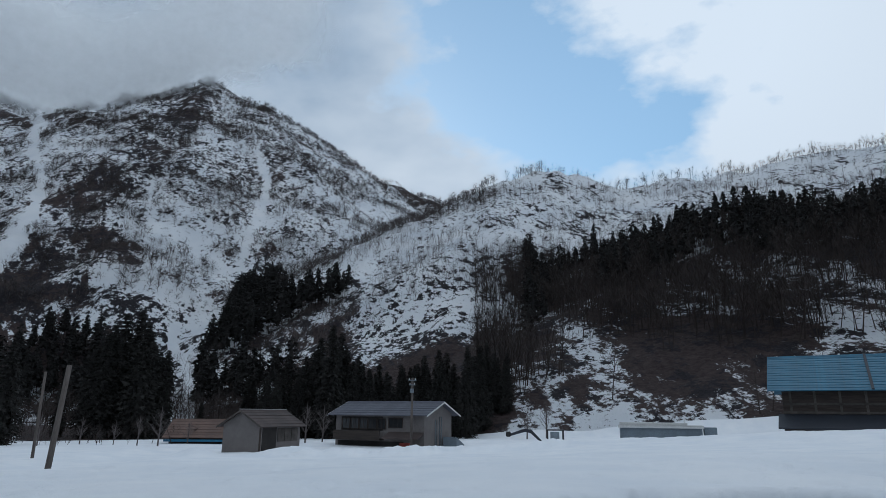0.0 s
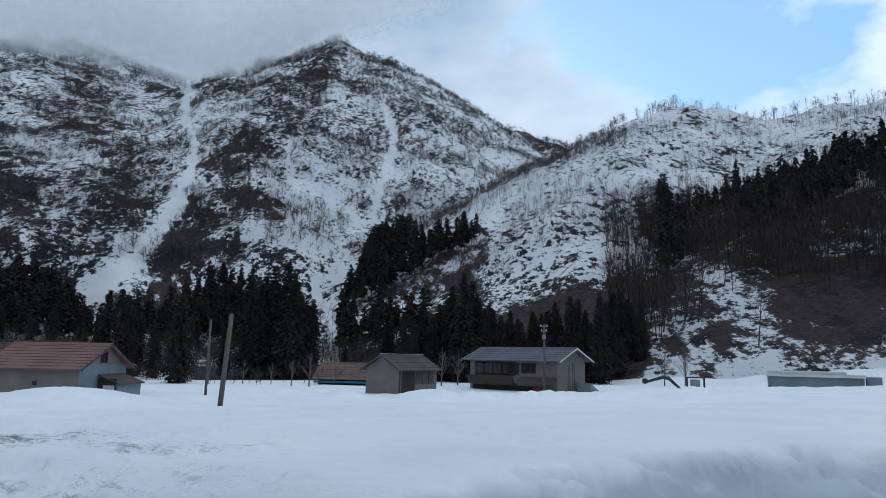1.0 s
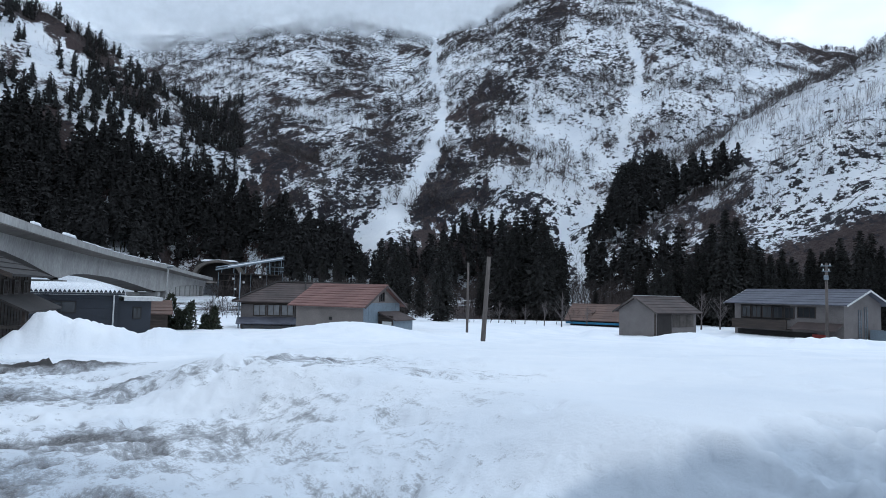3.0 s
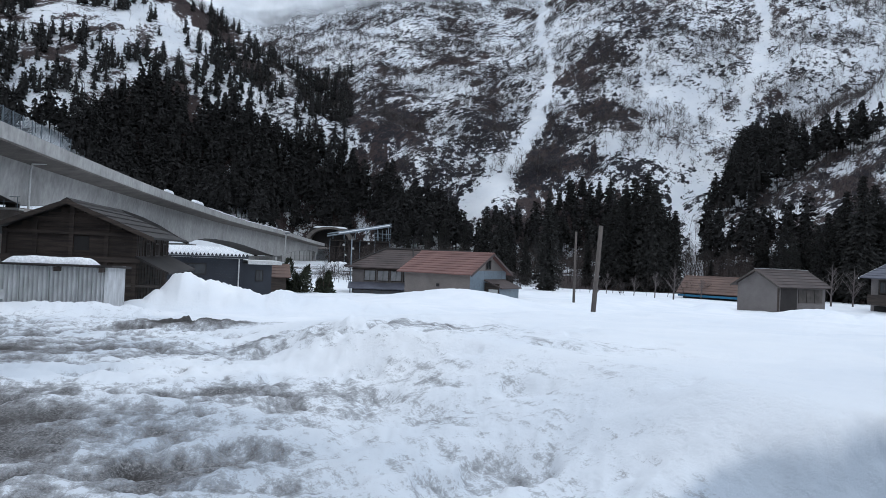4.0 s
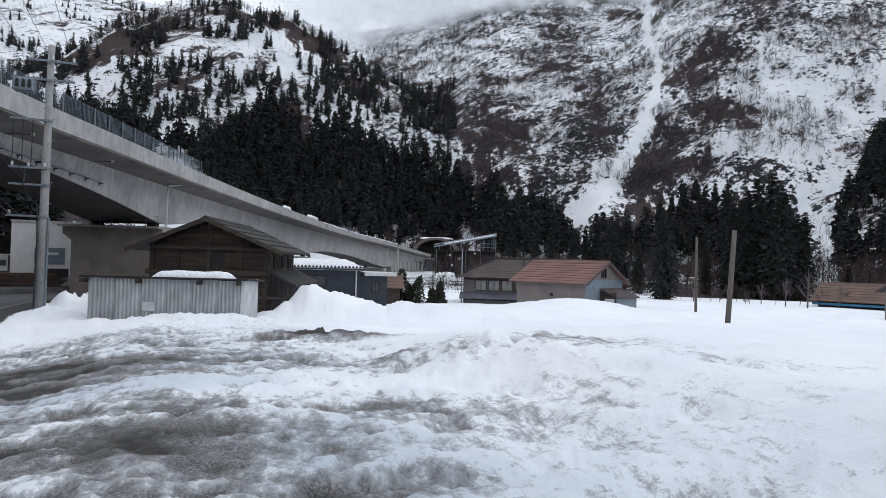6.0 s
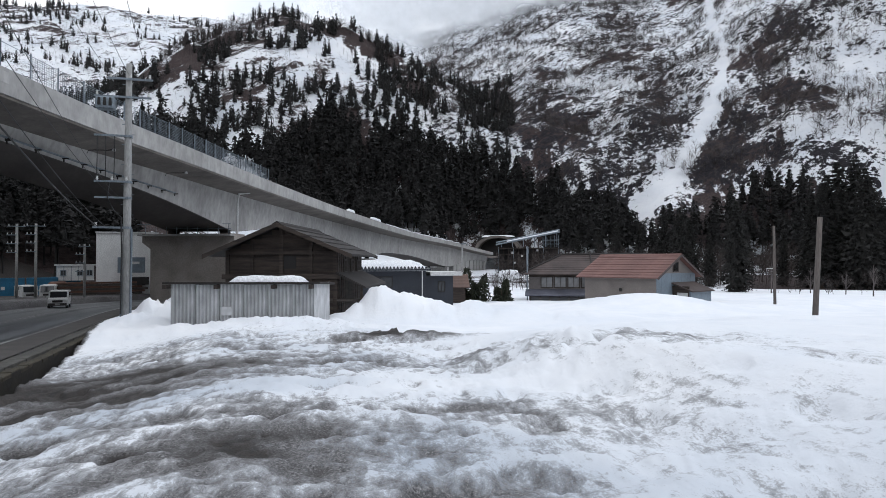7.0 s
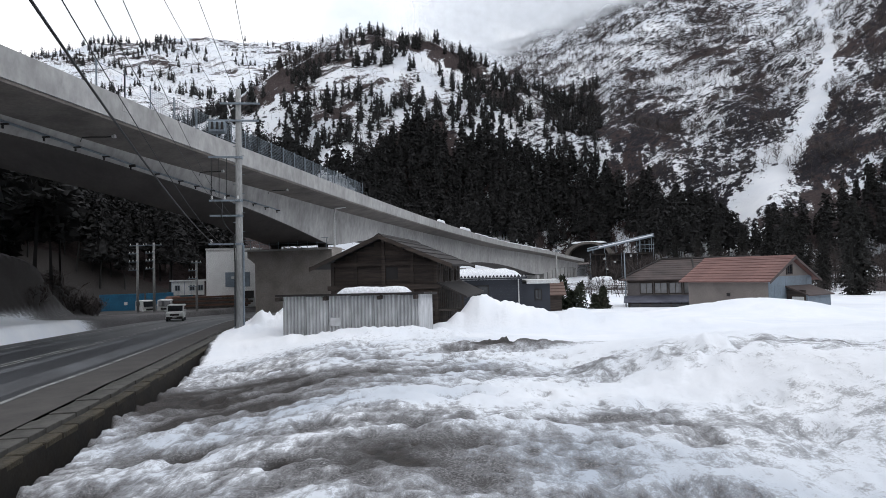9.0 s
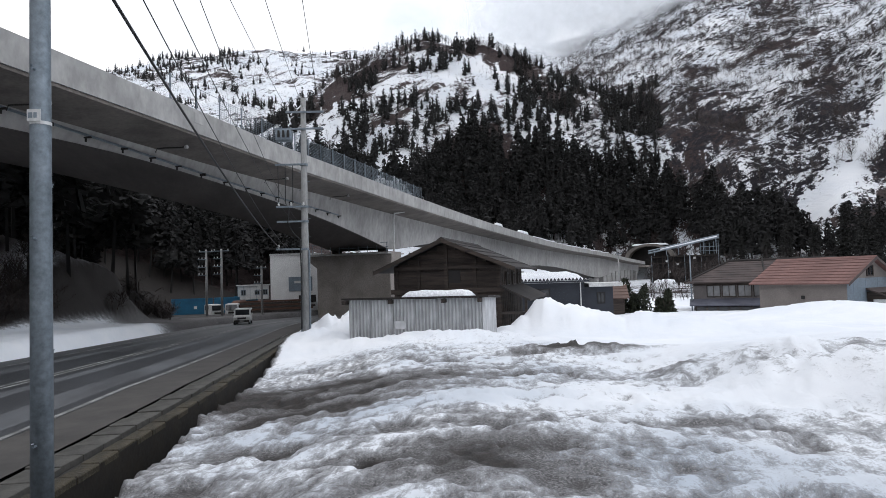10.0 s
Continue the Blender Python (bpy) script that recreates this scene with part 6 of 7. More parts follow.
def build_hipped_house():
    """The two-storey house behind, with a hipped tile roof and a pent roof over the ground floor."""
    yaw = math.degrees(math.atan2(0.72, 0.69))
    h = thing("farmhouse", pose(-43.2, 45.6, 0, 0, 0, yaw), "two-storey farmhouse with brown hipped roof", "house")
    L, W, eave, ridge = 14.2, 6.0, 0.08, 1.84
    part("wall", boxes((-L / 2, L / 2, -W / 2, W / 2, -4.5, eave + 0.1)), M_TAN, h)
    o = 0.7
    slope = (ridge - eave) / (W / 2 + o)
    n = 9
    for k in range(n):
        z0, z1 = eave + (ridge - eave) * k / n, eave + (ridge - eave) * (k + 1) / n
        i0, i1 = (z0 - eave) / slope, (z1 - eave) / slope
        for s in (-1, 1):
            bm = bmesh.new()
            xa, xb = L / 2 + o - i0, L / 2 + o - i1
            lo = [(-xa, s * (W / 2 + o - i0), z0 + 0.05), (xa, s * (W / 2 + o - i0), z0 + 0.05), (xb, s * (W / 2 + o - i1), z1 + 0.02), (-xb, s * (W / 2 + o - i1), z1 + 0.02)]
            a = [bm.verts.new(p) for p in lo]
            b = [bm.verts.new((p[0], p[1], p[2] - 0.09)) for p in lo]
            bm.faces.new(a)
            bm.faces.new(b[::-1])
            for q in range(4):
                bm.faces.new((a[q], b[q], b[(q + 1) % 4], a[(q + 1) % 4]))
            bmesh.ops.recalc_face_normals(bm, faces=bm.faces)
            part("tile_course", bm, M_ROOF_B, h)
            bm = bmesh.new()
            ya, yb = W / 2 + o - i0, W / 2 + o - i1
            lo = [(s * xa, -ya, z0 + 0.05), (s * xa, ya, z0 + 0.05), (s * xb, yb, z1 + 0.02), (s * xb, -yb, z1 + 0.02)]
            a = [bm.verts.new(p) for p in lo]
            b = [bm.verts.new((p[0], p[1], p[2] - 0.09)) for p in lo]
            bm.faces.new(a)
            bm.faces.new(b[::-1])
            for q in range(4):
                bm.faces.new((a[q], b[q], b[(q + 1) % 4], a[(q + 1) % 4]))
            bmesh.ops.recalc_face_normals(bm, faces=bm.faces)
            part("tile_course", bm, M_ROOF_B, h)
    bm = bmesh.new()
    tube(bm, [(-L / 2 + 3.0, 0, ridge + 0.03), (L / 2 - 3.0, 0, ridge + 0.03)], 0.14, 6)
    part("ridge_cap", bm, M_ROOF_D, h)
    for s in (-1, 1):
        bm = bmesh.new()
        tube(bm, [(-L / 2 - o, s * (W / 2 + o), eave + 0.08), (-L / 2 + 3.0, 0, ridge + 0.06)], 0.09, 6)
        part("hip_cap", bm, M_ROOF_D, h)
    # dark division across the roof
    bm = bmesh.new()
    tube(bm, [(-1.5, -W / 2 - o, eave + 0.1), (-1.5, 0, ridge + 0.06)], 0.08, 5)
    part("roof_seam", bm, M_ROOF_D, h)
    for x in (-5.5, -4.3, -3.1, -1.9, -0.7):
        window(h, x, -W / 2 - 0.005, -1.16, 1.1, 1.02, "-y", M_WOOD, M_CURTAIN, bars=1)
    part("band_beam", boxes((-L / 2, L / 2, -W / 2 - 0.06, -W / 2 - 0.004, -0.16, 0.05)), M_WOOD, h)
    pent = new("pent_roof")
    pent.parent = h
    bm = bmesh.new()
    prism(bm, [(-W / 2 - 1.5, -1.84), (-W / 2 - 1.5, -1.74), (-W / 2 - 0.004, -1.28), (-W / 2 - 0.004, -1.40)], "x", -L / 2 - 0.3, 1.6)
    part("pent_sheet", bm, M_ROOF_S, pent)
    for k in range(9):
        x = -L / 2 + 0.2 + k * 0.84
        part("porch_post", boxes((x - 0.05, x + 0.05, -W / 2 - 1.3, -W / 2 - 1.2, -4.5, -1.84)), M_WOOD, pent)
    for k in range(8):
        x = -L / 2 + 0.2 + (k + 0.5) * 0.84
        part("porch_pane", boxes((x - 0.36, x + 0.36, -W / 2 - 1.27, -W / 2 - 1.24, -3.9, -1.95)), M_GLASS, pent)


build_hipped_house()


def build_tan_shed():
    L, W, eave, ridge = 6.3, 4.4, 0.0, 1.25
    h = thing("garage_shed", pose(-16.9, 66.4, 0, 0, 0, 65.7), "plain tan rendered shed with a brown roof", "shed")
    part("wall", gable_walls(L, W, -3.9, eave, ridge), M_TAN, h)
    gable_roof(h, L, W, eave, ridge, 0.45, 0.5, 6, M_ROOF_B, verge=M_WOOD_G)
    part("corner_post", boxes((-L / 2 - 0.03, -L / 2 + 0.1, -W / 2 - 0.04, -W / 2 + 0.08, -3.9, eave)), M_WOOD, h)
    part("dark_panel", boxes((-L / 2 + 0.3, -L / 2 + 2.4, -W / 2 - 0.05, -W / 2 - 0.004, -3.9, -0.25)), M_ROOF_D, h)
    for k in range(3):
        part("shutter_panel", boxes((-L / 2 + 2.6 + k * 1.1, -L / 2 + 3.62 + k * 1.1, -W / 2 - 0.06, -W / 2 - 0.004, -1.6, -0.35)), M_WOOD_G, h)
    part("roof_trim", boxes((-L / 2 - 0.5, L / 2 + 0.45, -0.05, 0.05, ridge + 0.16, ridge + 0.2)), M_WHITE, h)


build_tan_shed()


def build_low_house():
    h = thing("low_house", pose(-27.0, 83.0, 0, 0, 0, 5), "low house with a rusty brown roof behind", "house")
    part("wall", gable_walls(9, 6, -4.5, -1.5, 0.1), M_WOOD, h)
    gable_roof(h, 9, 6, -1.5, 0.1, 0.6, 0.8, 7, M_ROOF_RU)
    part("blue_fascia", boxes((-4.9, 4.9, -3.75, -3.6, -2.3, -2.05)), M_BLUE, h)


build_low_house()


def build_white_gable_house():
    """The two-storey house with the long slate-grey roof."""
    L, W, eave, ridge = 12.0, 6.2, 1.15, 2.35
    h = thing("village_house", pose(-4.6, 77.8, 0, 0, 0, -30), "two-storey rendered house with slate-grey roof", "house")
    part("wall", gable_walls(L, W, -4.5, eave, ridge), M_TAN, h)
    gable_roof(h, L, W, eave, ridge, 0.8, 0.8, 6, M_ROOF_S, verge=M_WHITE)
    f = -W / 2 - 0.005
    # flat dark panel stands in for the shade behind the balcony
    part("balcony_shade_panel", boxes((-L / 2 + 0.8, 0.6, f - 0.03, f, -0.75, 0.75)), M_DARK, h)
    for k in range(5):
        window(h, -L / 2 + 1.5 + k * 1.25, f - 0.03, -0.6, 1.1, 1.2, "-y", M_WOOD, M_GLASS, bars=1)
    window(h, 2.3, f, -0.45, 1.9, 1.1, "-y", M_WOOD, M_GLASS, bars=2)
    part("balcony_front", boxes((-L / 2 + 0.4, 0.8, f - 1.0, f - 0.9, -1.75, -0.75)), M_WOOD, h)
    part("balcony_floor", boxes((-L / 2 + 0.4, 0.8, f - 0.9, f, -1.75, -1.62)), M_WOOD, h)
    bm = bmesh.new()
    prism(bm, [(f, -0.85), (f, -0.98), (f - 1.4, -1.6), (f - 1.4, -1.48)], "x", 1.4, L / 2)
    part("porch_roof", bm, M_ROOF_B, h)
    # flat dark panel stands in for the shaded ground floor
    part("ground_floor_shade_panel", boxes((-L / 2 + 0.4, L / 2 - 2.6, f - 0.03, f, -4.3, -1.9)), M_DARK, h)
    part("red_panel", boxes((2.9, 4.3, f - 0.07, f - 0.035, -3.6, -2.0)), M_RED, h, "bright red board")
    gx = L / 2 + 0.005
    for y, z, hh in ((-0.6, -1.2, 1.7), (0.4, -1.8, 2.6)):
        part("ladder", boxes((gx + 0.03, gx + 0.09, y - 0.22, y - 0.17, z - 2.2, z + hh), (gx + 0.03, gx + 0.09, y + 0.17, y + 0.22, z - 2.2, z + hh), *[(gx + 0.04, gx + 0.08, y - 0.17, y + 0.17, z + 0.3 * k - 1.8, z + 0.3 * k - 1.75) for k in range(9)]), M_STEEL, h)
    bm = bmesh.new()
    prism(bm, [(0.6, -4.4), (3.3, -4.4), (3.3, -2.6), (0.6, -1.4)], "x", gx + 0.3, gx + 2.0)
    part("side_lean_to", bm, M_BLUEG, h)


build_white_gable_house()


def build_blue_roof_hall():
    dx, dy = 35.3 - 27.9, 50.6 - 55.0
    yaw = math.degrees(math.atan2(dy, dx))
    u = Vector((math.cos(radians(yaw)), math.sin(radians(yaw)), 0))
    v = Vector((-u.y, u.x, 0))
    L, W, eave, ridge = 17.0, 8.0, 3.7, 6.3
    mid = Vector((28.4, 54.9, 0)) + u * (L / 2 + 0.2) + v * (W / 2 + 0.6)
    h = thing("timber_hall", pose(mid.x, mid.y, 0, 0, 0, yaw), "large dark timber hall with a bright blue roof", "hall")
    part("wall", gable_walls(L - 1.2, W, -3.5, eave, ridge - 0.1), M_WOOD, h)
    gable_roof(h, L, W, eave, ridge, 0.4, 0.8, 14, M_ROOF_U, cap=M_ROOF_U, verge=M_ROOF_U)
    bm = bmesh.new()
    pitch = (ridge - eave) / (W / 2)
    for x in (-1.4,):
        prism(bm, [(-W / 2 - 0.8, eave - 0.8 * pitch + 0.08), (-W / 2 - 0.8, eave - 0.8 * pitch + 0.22), (0, ridge + 0.25), (0, ridge + 0.1)], "x", x - 0.1, x + 0.1)
    part("roof_divider", bm, M_NAVY, h)
    f = -W / 2 - 0.005
    for k in range(9):
        x = -L / 2 + 1.2 + k * 1.8
        part("post", boxes((x - 0.09, x + 0.09, f - 0.05, f, -3.0, eave - 0.3)), M_WOOD_G, h)
    part("rail_beam", boxes((-L / 2 + 0.6, L / 2 - 0.6, f - 0.06, f - 0.004, 2.1, 2.3)), M_WOOD_G, h)
    part("rail_beam", boxes((-L / 2 + 0.6, L / 2 - 0.6, f - 0.06, f - 0.004, 1.42, 1.6)), M_WOOD_G, h)
    bm = bmesh.new()
    prism(bm, [(f, 1.25), (f, 1.38), (f - 2.4, 0.32), (f - 2.4, 0.2)], "x", -L / 2 + 0.2, L / 2)
    part("pent_roof", bm, M_NAVY, h)
    part("lower_wall", boxes((-L / 2 + 0.6, L / 2, f - 2.0, f, -3.5, 0.3)), M_WOOD, h)
    window(h, 0.5, f - 2.004, -0.9, 5.0, 0.7, "-y", M_WHITE, M_GLASS, bars=4)


build_blue_roof_hall()


def build_white_store():
    h = thing("low_store", pose(24.6, 71.6, 0, 0, 0, -19), "long low store with a white metal roof", "shed")
    L = 8.8
    part("wall", boxes((-L / 2 + 0.2, L / 2 - 0.2, 0.0, 4, -3, -0.15)), M_BLUEG, h)
    part("roof_edge", boxes((-L / 2, L / 2, -0.3, -0.2, -0.17, 0.02)), M_WHITE, h)
    part("roof_sheet", boxes((-L / 2, L / 2, -0.2, 4.3, 0.02, 0.12)), M_WHITE, h)
    part("roof_sheet", boxes((-L / 2 + 0.1, L / 2 - 1.6, 0.5, 4.2, 0.14, 0.38)), M_WHITE, h)
    for x in (-L / 2 + 0.2, L / 2 - 0.25):
        part("post", boxes((x - 0.07, x + 0.07, -0.25, -0.11, -3, -0.17)), M_STEEL, h)
    part("side_box", boxes((L / 2 + 0.05, L / 2 + 1.3, 0.3, 2.5, -3, -0.05)), M_BLUEG, h)
    bm = bmesh.new()
    tube(bm, [(L / 2 - 1.9, 0.3, 0.1), (L / 2 - 1.9, 0.3, 1.2)], 0.03, 5)
    part("mast", bm, M_WHITE, h)


build_white_store()


def build_brown_hut():
    h = thing("small_hut", pose(-46.8, 29.6, 0, 0, 0, 60), "small brown shed with a sheet roof", "shed")
    part("wall", gable_walls(3.4, 2.8, -3.5, -0.75, 0.0), M_WOOD, h)
    gable_roof(h, 3.4, 2.8, -0.75, 0.0, 0.35, 0.35, 4, M_ROOF_RU)
    for k in range(3):
        part("prop", boxes((-1.9 - 0.08, -1.9 + 0.0, -0.9 + 0.8 * k, -0.8 + 0.8 * k, -3.4, -0.7)), M_WHITE, h)


build_brown_hut()


# ---- poles and wires ----
def crossarm(parent, z, length, mid=0.0, yaw=0.0, insulators=3, mat=None):
    arm = part("crossarm", boxes((mid - length / 2, mid + length / 2, -0.2, -0.12, z - 0.04, z + 0.04)), mat or M_STEEL, parent)
    for k in range(insulators):
        x = mid - length / 2 + 0.12 + k * (length - 0.24) / max(1, insulators - 1)
        bm = bmesh.new()
        tube(bm, [(x, -0.16, z + 0.04), (x, -0.16, z + 0.1), (x, -0.16, z + 0.16), (x, -0.16, z + 0.22)], [0.03, 0.06, 0.035, 0.055], 8)
        part("insulator", bm, M_WHITE, arm)
    return arm


def build_utility_pole():
    x, y, z = -32.58, 3.36, -1.6
    p = thing("utility_pole", pose(x, y, z, 0, 0.4, 70), "tall concrete utility pole with crossarms and switchgear", "utility pole")
    bm = bmesh.new()
    tube(bm, [(0, 0, 0), (0, 0, 4), (0, 0, 8), (0, 0, 11.55)], [0.19, 0.17, 0.145, 0.12], 14)
    part("shaft", bm, M_CPOLE, p, smooth=True)
    crossarm(p, 10.85, 1.8, 0.1, insulators=3)
    crossarm(p, 10.05, 2.3, -0.2, insulators=2)
    crossarm(p, 8.35, 1.45, -0.6, insulators=0)
    crossarm(p, 6.35, 1.4, -0.6, insulators=3)
    crossarm(p, 5.65, 1.35, -0.6, insulators=0)
    crossarm(p, 4.35, 1.45, -0.6, insulators=1)
    box_body = boxes((-1.25, -0.5, -0.42, 0.05, 9.45, 9.98), bevel=0.05)
    gear = part("switch_box", box_body, M_STEEL, p)
    for k in range(3):
        bm = bmesh.new()
        tube(bm, [(-1.08 + 0.22 * k, -0.45, 9.6), (-1.08 + 0.22 * k, -0.45, 9.92)], [0.07, 0.05], 8)
        part("bushing", bm, M_DARK, gear)
    for k, (xx, z1) in enumerate(((-1.2, 6.5), (-0.86, 6.5), (-0.52, 6.5))):
        bm = bmesh.new()
        tube(bm, [(xx, -0.16, 8.35), (xx + 0.01, -0.16, 7.4), (xx, -0.16, z1)], 0.018, 5)
        part("lead", bm, M_BLACK, p)
    bm = bmesh.new()
    tube(bm, [(-0.7, -0.16, 6.3), (-0.75, -0.2, 5.6), (-0.5, -0.2, 5.1), (-0.2, -0.2, 4.8), (-0.16, -0.19, 3.4), (-0.17, -0.2, 0.6)], 0.03, 6)
    part("cable", bm, M_BLACK, p)
    bm = bmesh.new()
    tube(bm, [(0.2, -0.08, 0.2), (0.2, -0.08, 4.3)], 0.05, 6)
    part("riser_pipe", bm, M_STEEL, p)
    bm = bmesh.new()
    tube(bm, [(-0.18, -0.05, 0.2), (-0.17, -0.05, 2.9)], 0.06, 6)
    part("riser_pipe", bm, M_STEEL, p)
    for k in range(22):
        bolt = boxes((0.12, 0.26, -0.012, 0.012, -0.012, 0.012))
        b = part("step_bolt", bolt, M_STEEL, p)
        b.matrix_basis = pose(0, 0, 1.4 + 0.44 * k, 0, 0, 180 if k % 2 else 0)
    for z0 in (8.3, 6.3, 5.6, 4.3):
        bm = bmesh.new()
        tube(bm, [(0, 0, z0), (0, 0, z0 + 0.1)], 0.19, 12)
        part("clamp_band", bm, M_STEEL, p)


build_utility_pole()

STEEL_POLE = (-8.75, -2.75)


def build_steel_pole():
    x, y = STEEL_POLE
    p = thing("steel_pole", pose(x, y, -1.9, 0.0, 0.3, 0), "grey galvanised steel pole beside the road", "pole")
    bm = bmesh.new()
    tube(bm, [(0, 0, 0), (0, 0, 3), (0, 0, 6), (0, 0, 11.4)], [0.098, 0.092, 0.085, 0.075], 20)
    part("shaft", bm, M_STEEL, p, smooth=True)
    for z in (3.05, 6.1):
        bm = bmesh.new()
        tube(bm, [(0, 0, z), (0, 0, z + 0.015)], 0.094 if z < 4 else 0.088, 20)
        part("seam_ring", bm, M_STEEL, p)
    for k, z in enumerate((1.7, 2.5, 3.55, 4.05, 5.1, 6.4)):
        bm = bmesh.new()
        a = radians(150 if k % 2 else -20)
        c, s = math.cos(a), math.sin(a)
        tube(bm, [(0.06 * c, 0.06 * s, z), (0.13 * c, 0.13 * s, z), (0.14 * c, 0.14 * s, z + 0.03)], 0.013, 6)
        part("step_bolt", bm, M_STEEL, p)
    tag = new("number_plate")
    tag.parent = p
    tag.matrix_basis = pose(0, 0, 4.62, 0, 0, 68)
    part("plate", boxes((-0.062, 0.062, -0.1, -0.094, 0, 0.11)), M_WHITE, tag)
    part("mark", boxes((-0.05, -0.01, -0.103, -0.1005, 0.03, 0.08), (0.0, 0.03, -0.103, -0.1005, 0.03, 0.08)), M_STEEL, tag)
    bm = bmesh.new()
    tube(bm, [(0, 0, 4.6), (0, 0, 4.63)], 0.093, 18)
    part("strap", bm, M_WHITE, p)
    for z in (9.6, 8.1):
        crossarm(p, z + 1.2, 1.6, 0.0, insulators=3)


build_steel_pole()


def wire(name, a, b, sag, r, label, wobble=0.0):
    bm = bmesh.new()
    pts = []
    for k in range(25):
        t = k / 24
        q = Vector(a).lerp(Vector(b), t)
        q.z -= 4 * sag * t * (1 - t)
        pts.append(q)
    tube(bm, pts, 0.75 * r, 5)
    return tagged(mesh_object(name, bm, M_BLACK), label, "cable", "wires to the utility pole")


def build_wires():
    c, s = math.cos(radians(70)), math.sin(radians(70))
    at = lambda u, z, v=-0.16: (-32.58 + u * c - v * s, 3.36 + u * s + v * c, -1.6 + z)  # noqa: E731
    px, py = STEEL_POLE
    for k, (u, dx, dy) in enumerate(((-0.68, 0.2, 0.0), (0.1, 0.3, 0.9), (0.88, 0.4, 1.9))):
        wire("power_line", at(u, 11.05), (px + dx, py + dy, 7.7), 0.2, 0.012, "thin black overhead power line")
    for k, (u, z, z2, r) in enumerate(((-1.1, 4.4, 5.05, 0.030), (-0.8, 4.4, 5.3, 0.012), (-0.5, 5.7, 5.5, 0.010), (-0.3, 5.7, 5.9, 0.009))):
        wire("telephone_cable" if k == 0 else "overhead_cable", at(u, z), (px, py + 0.25 * k, z2), 0.35 + 0.05 * k, r, "black overhead cable sagging from the utility pole")


build_wires()


def simple_pole(name, x, y, z0, z1, r, mat, label, lean=(0, 0), arms=()):
    p = thing(name, pose(x, y, z0 - 0.6), label, "pole")
    h = z1 - z0 + 0.6
    bm = bmesh.new()
    tube(bm, [(0, 0, 0), (lean[0] / 2, lean[1] / 2, h / 2), (lean[0], lean[1], h)], [r, r * 0.92, r * 0.82], 10)
    part("shaft", bm, mat, p, smooth=True)
    for z, w in arms:
        crossarm(p, h - z, w, insulators=2)
    return p


simple_pole("wooden_pole", -13.47, 23.4, -0.75, 2.78, 0.105, M_WPOLE, "leaning bare wooden pole stuck in the snowfield", (0.23, 0.05))
p = simple_pole("telephone_pole", -2.33, 71.27, -2.4, 4.9, 0.15, M_WPOLE, "brown wooden telephone pole before the house", (0.02, 0), ((0.25, 0.9), (0.75, 0.7)))
part("transformer", boxes((-0.2, 0.2, -0.45, -0.1, 6.3, 6.75), bevel=0.04), M_STEEL, p)
p = simple_pole("telephone_pole", -30.5, 51.6, -2.2, 4.1, 0.12, M_WPOLE, "wooden telephone pole with a small lamp", (0, 0))
part("lamp", boxes((-0.62, -0.08, -0.06, 0.06, 3.35, 3.42)), M_WHITE, p)
p = simple_pole("lamp_post", -45.74, 38.0, -2.4, 2.63, 0.06, M_STEEL, "thin grey steel post in the snow")
p = simple_pole("lamp_post", -50.4, 34.1, -2.4, 2.95, 0.07, M_CPOLE, "thin grey lamp post in the snow")
part("lamp_head", boxes((-0.08, 0.5, -0.08, 0.08, 5.85, 5.95)), M_STEEL, p)


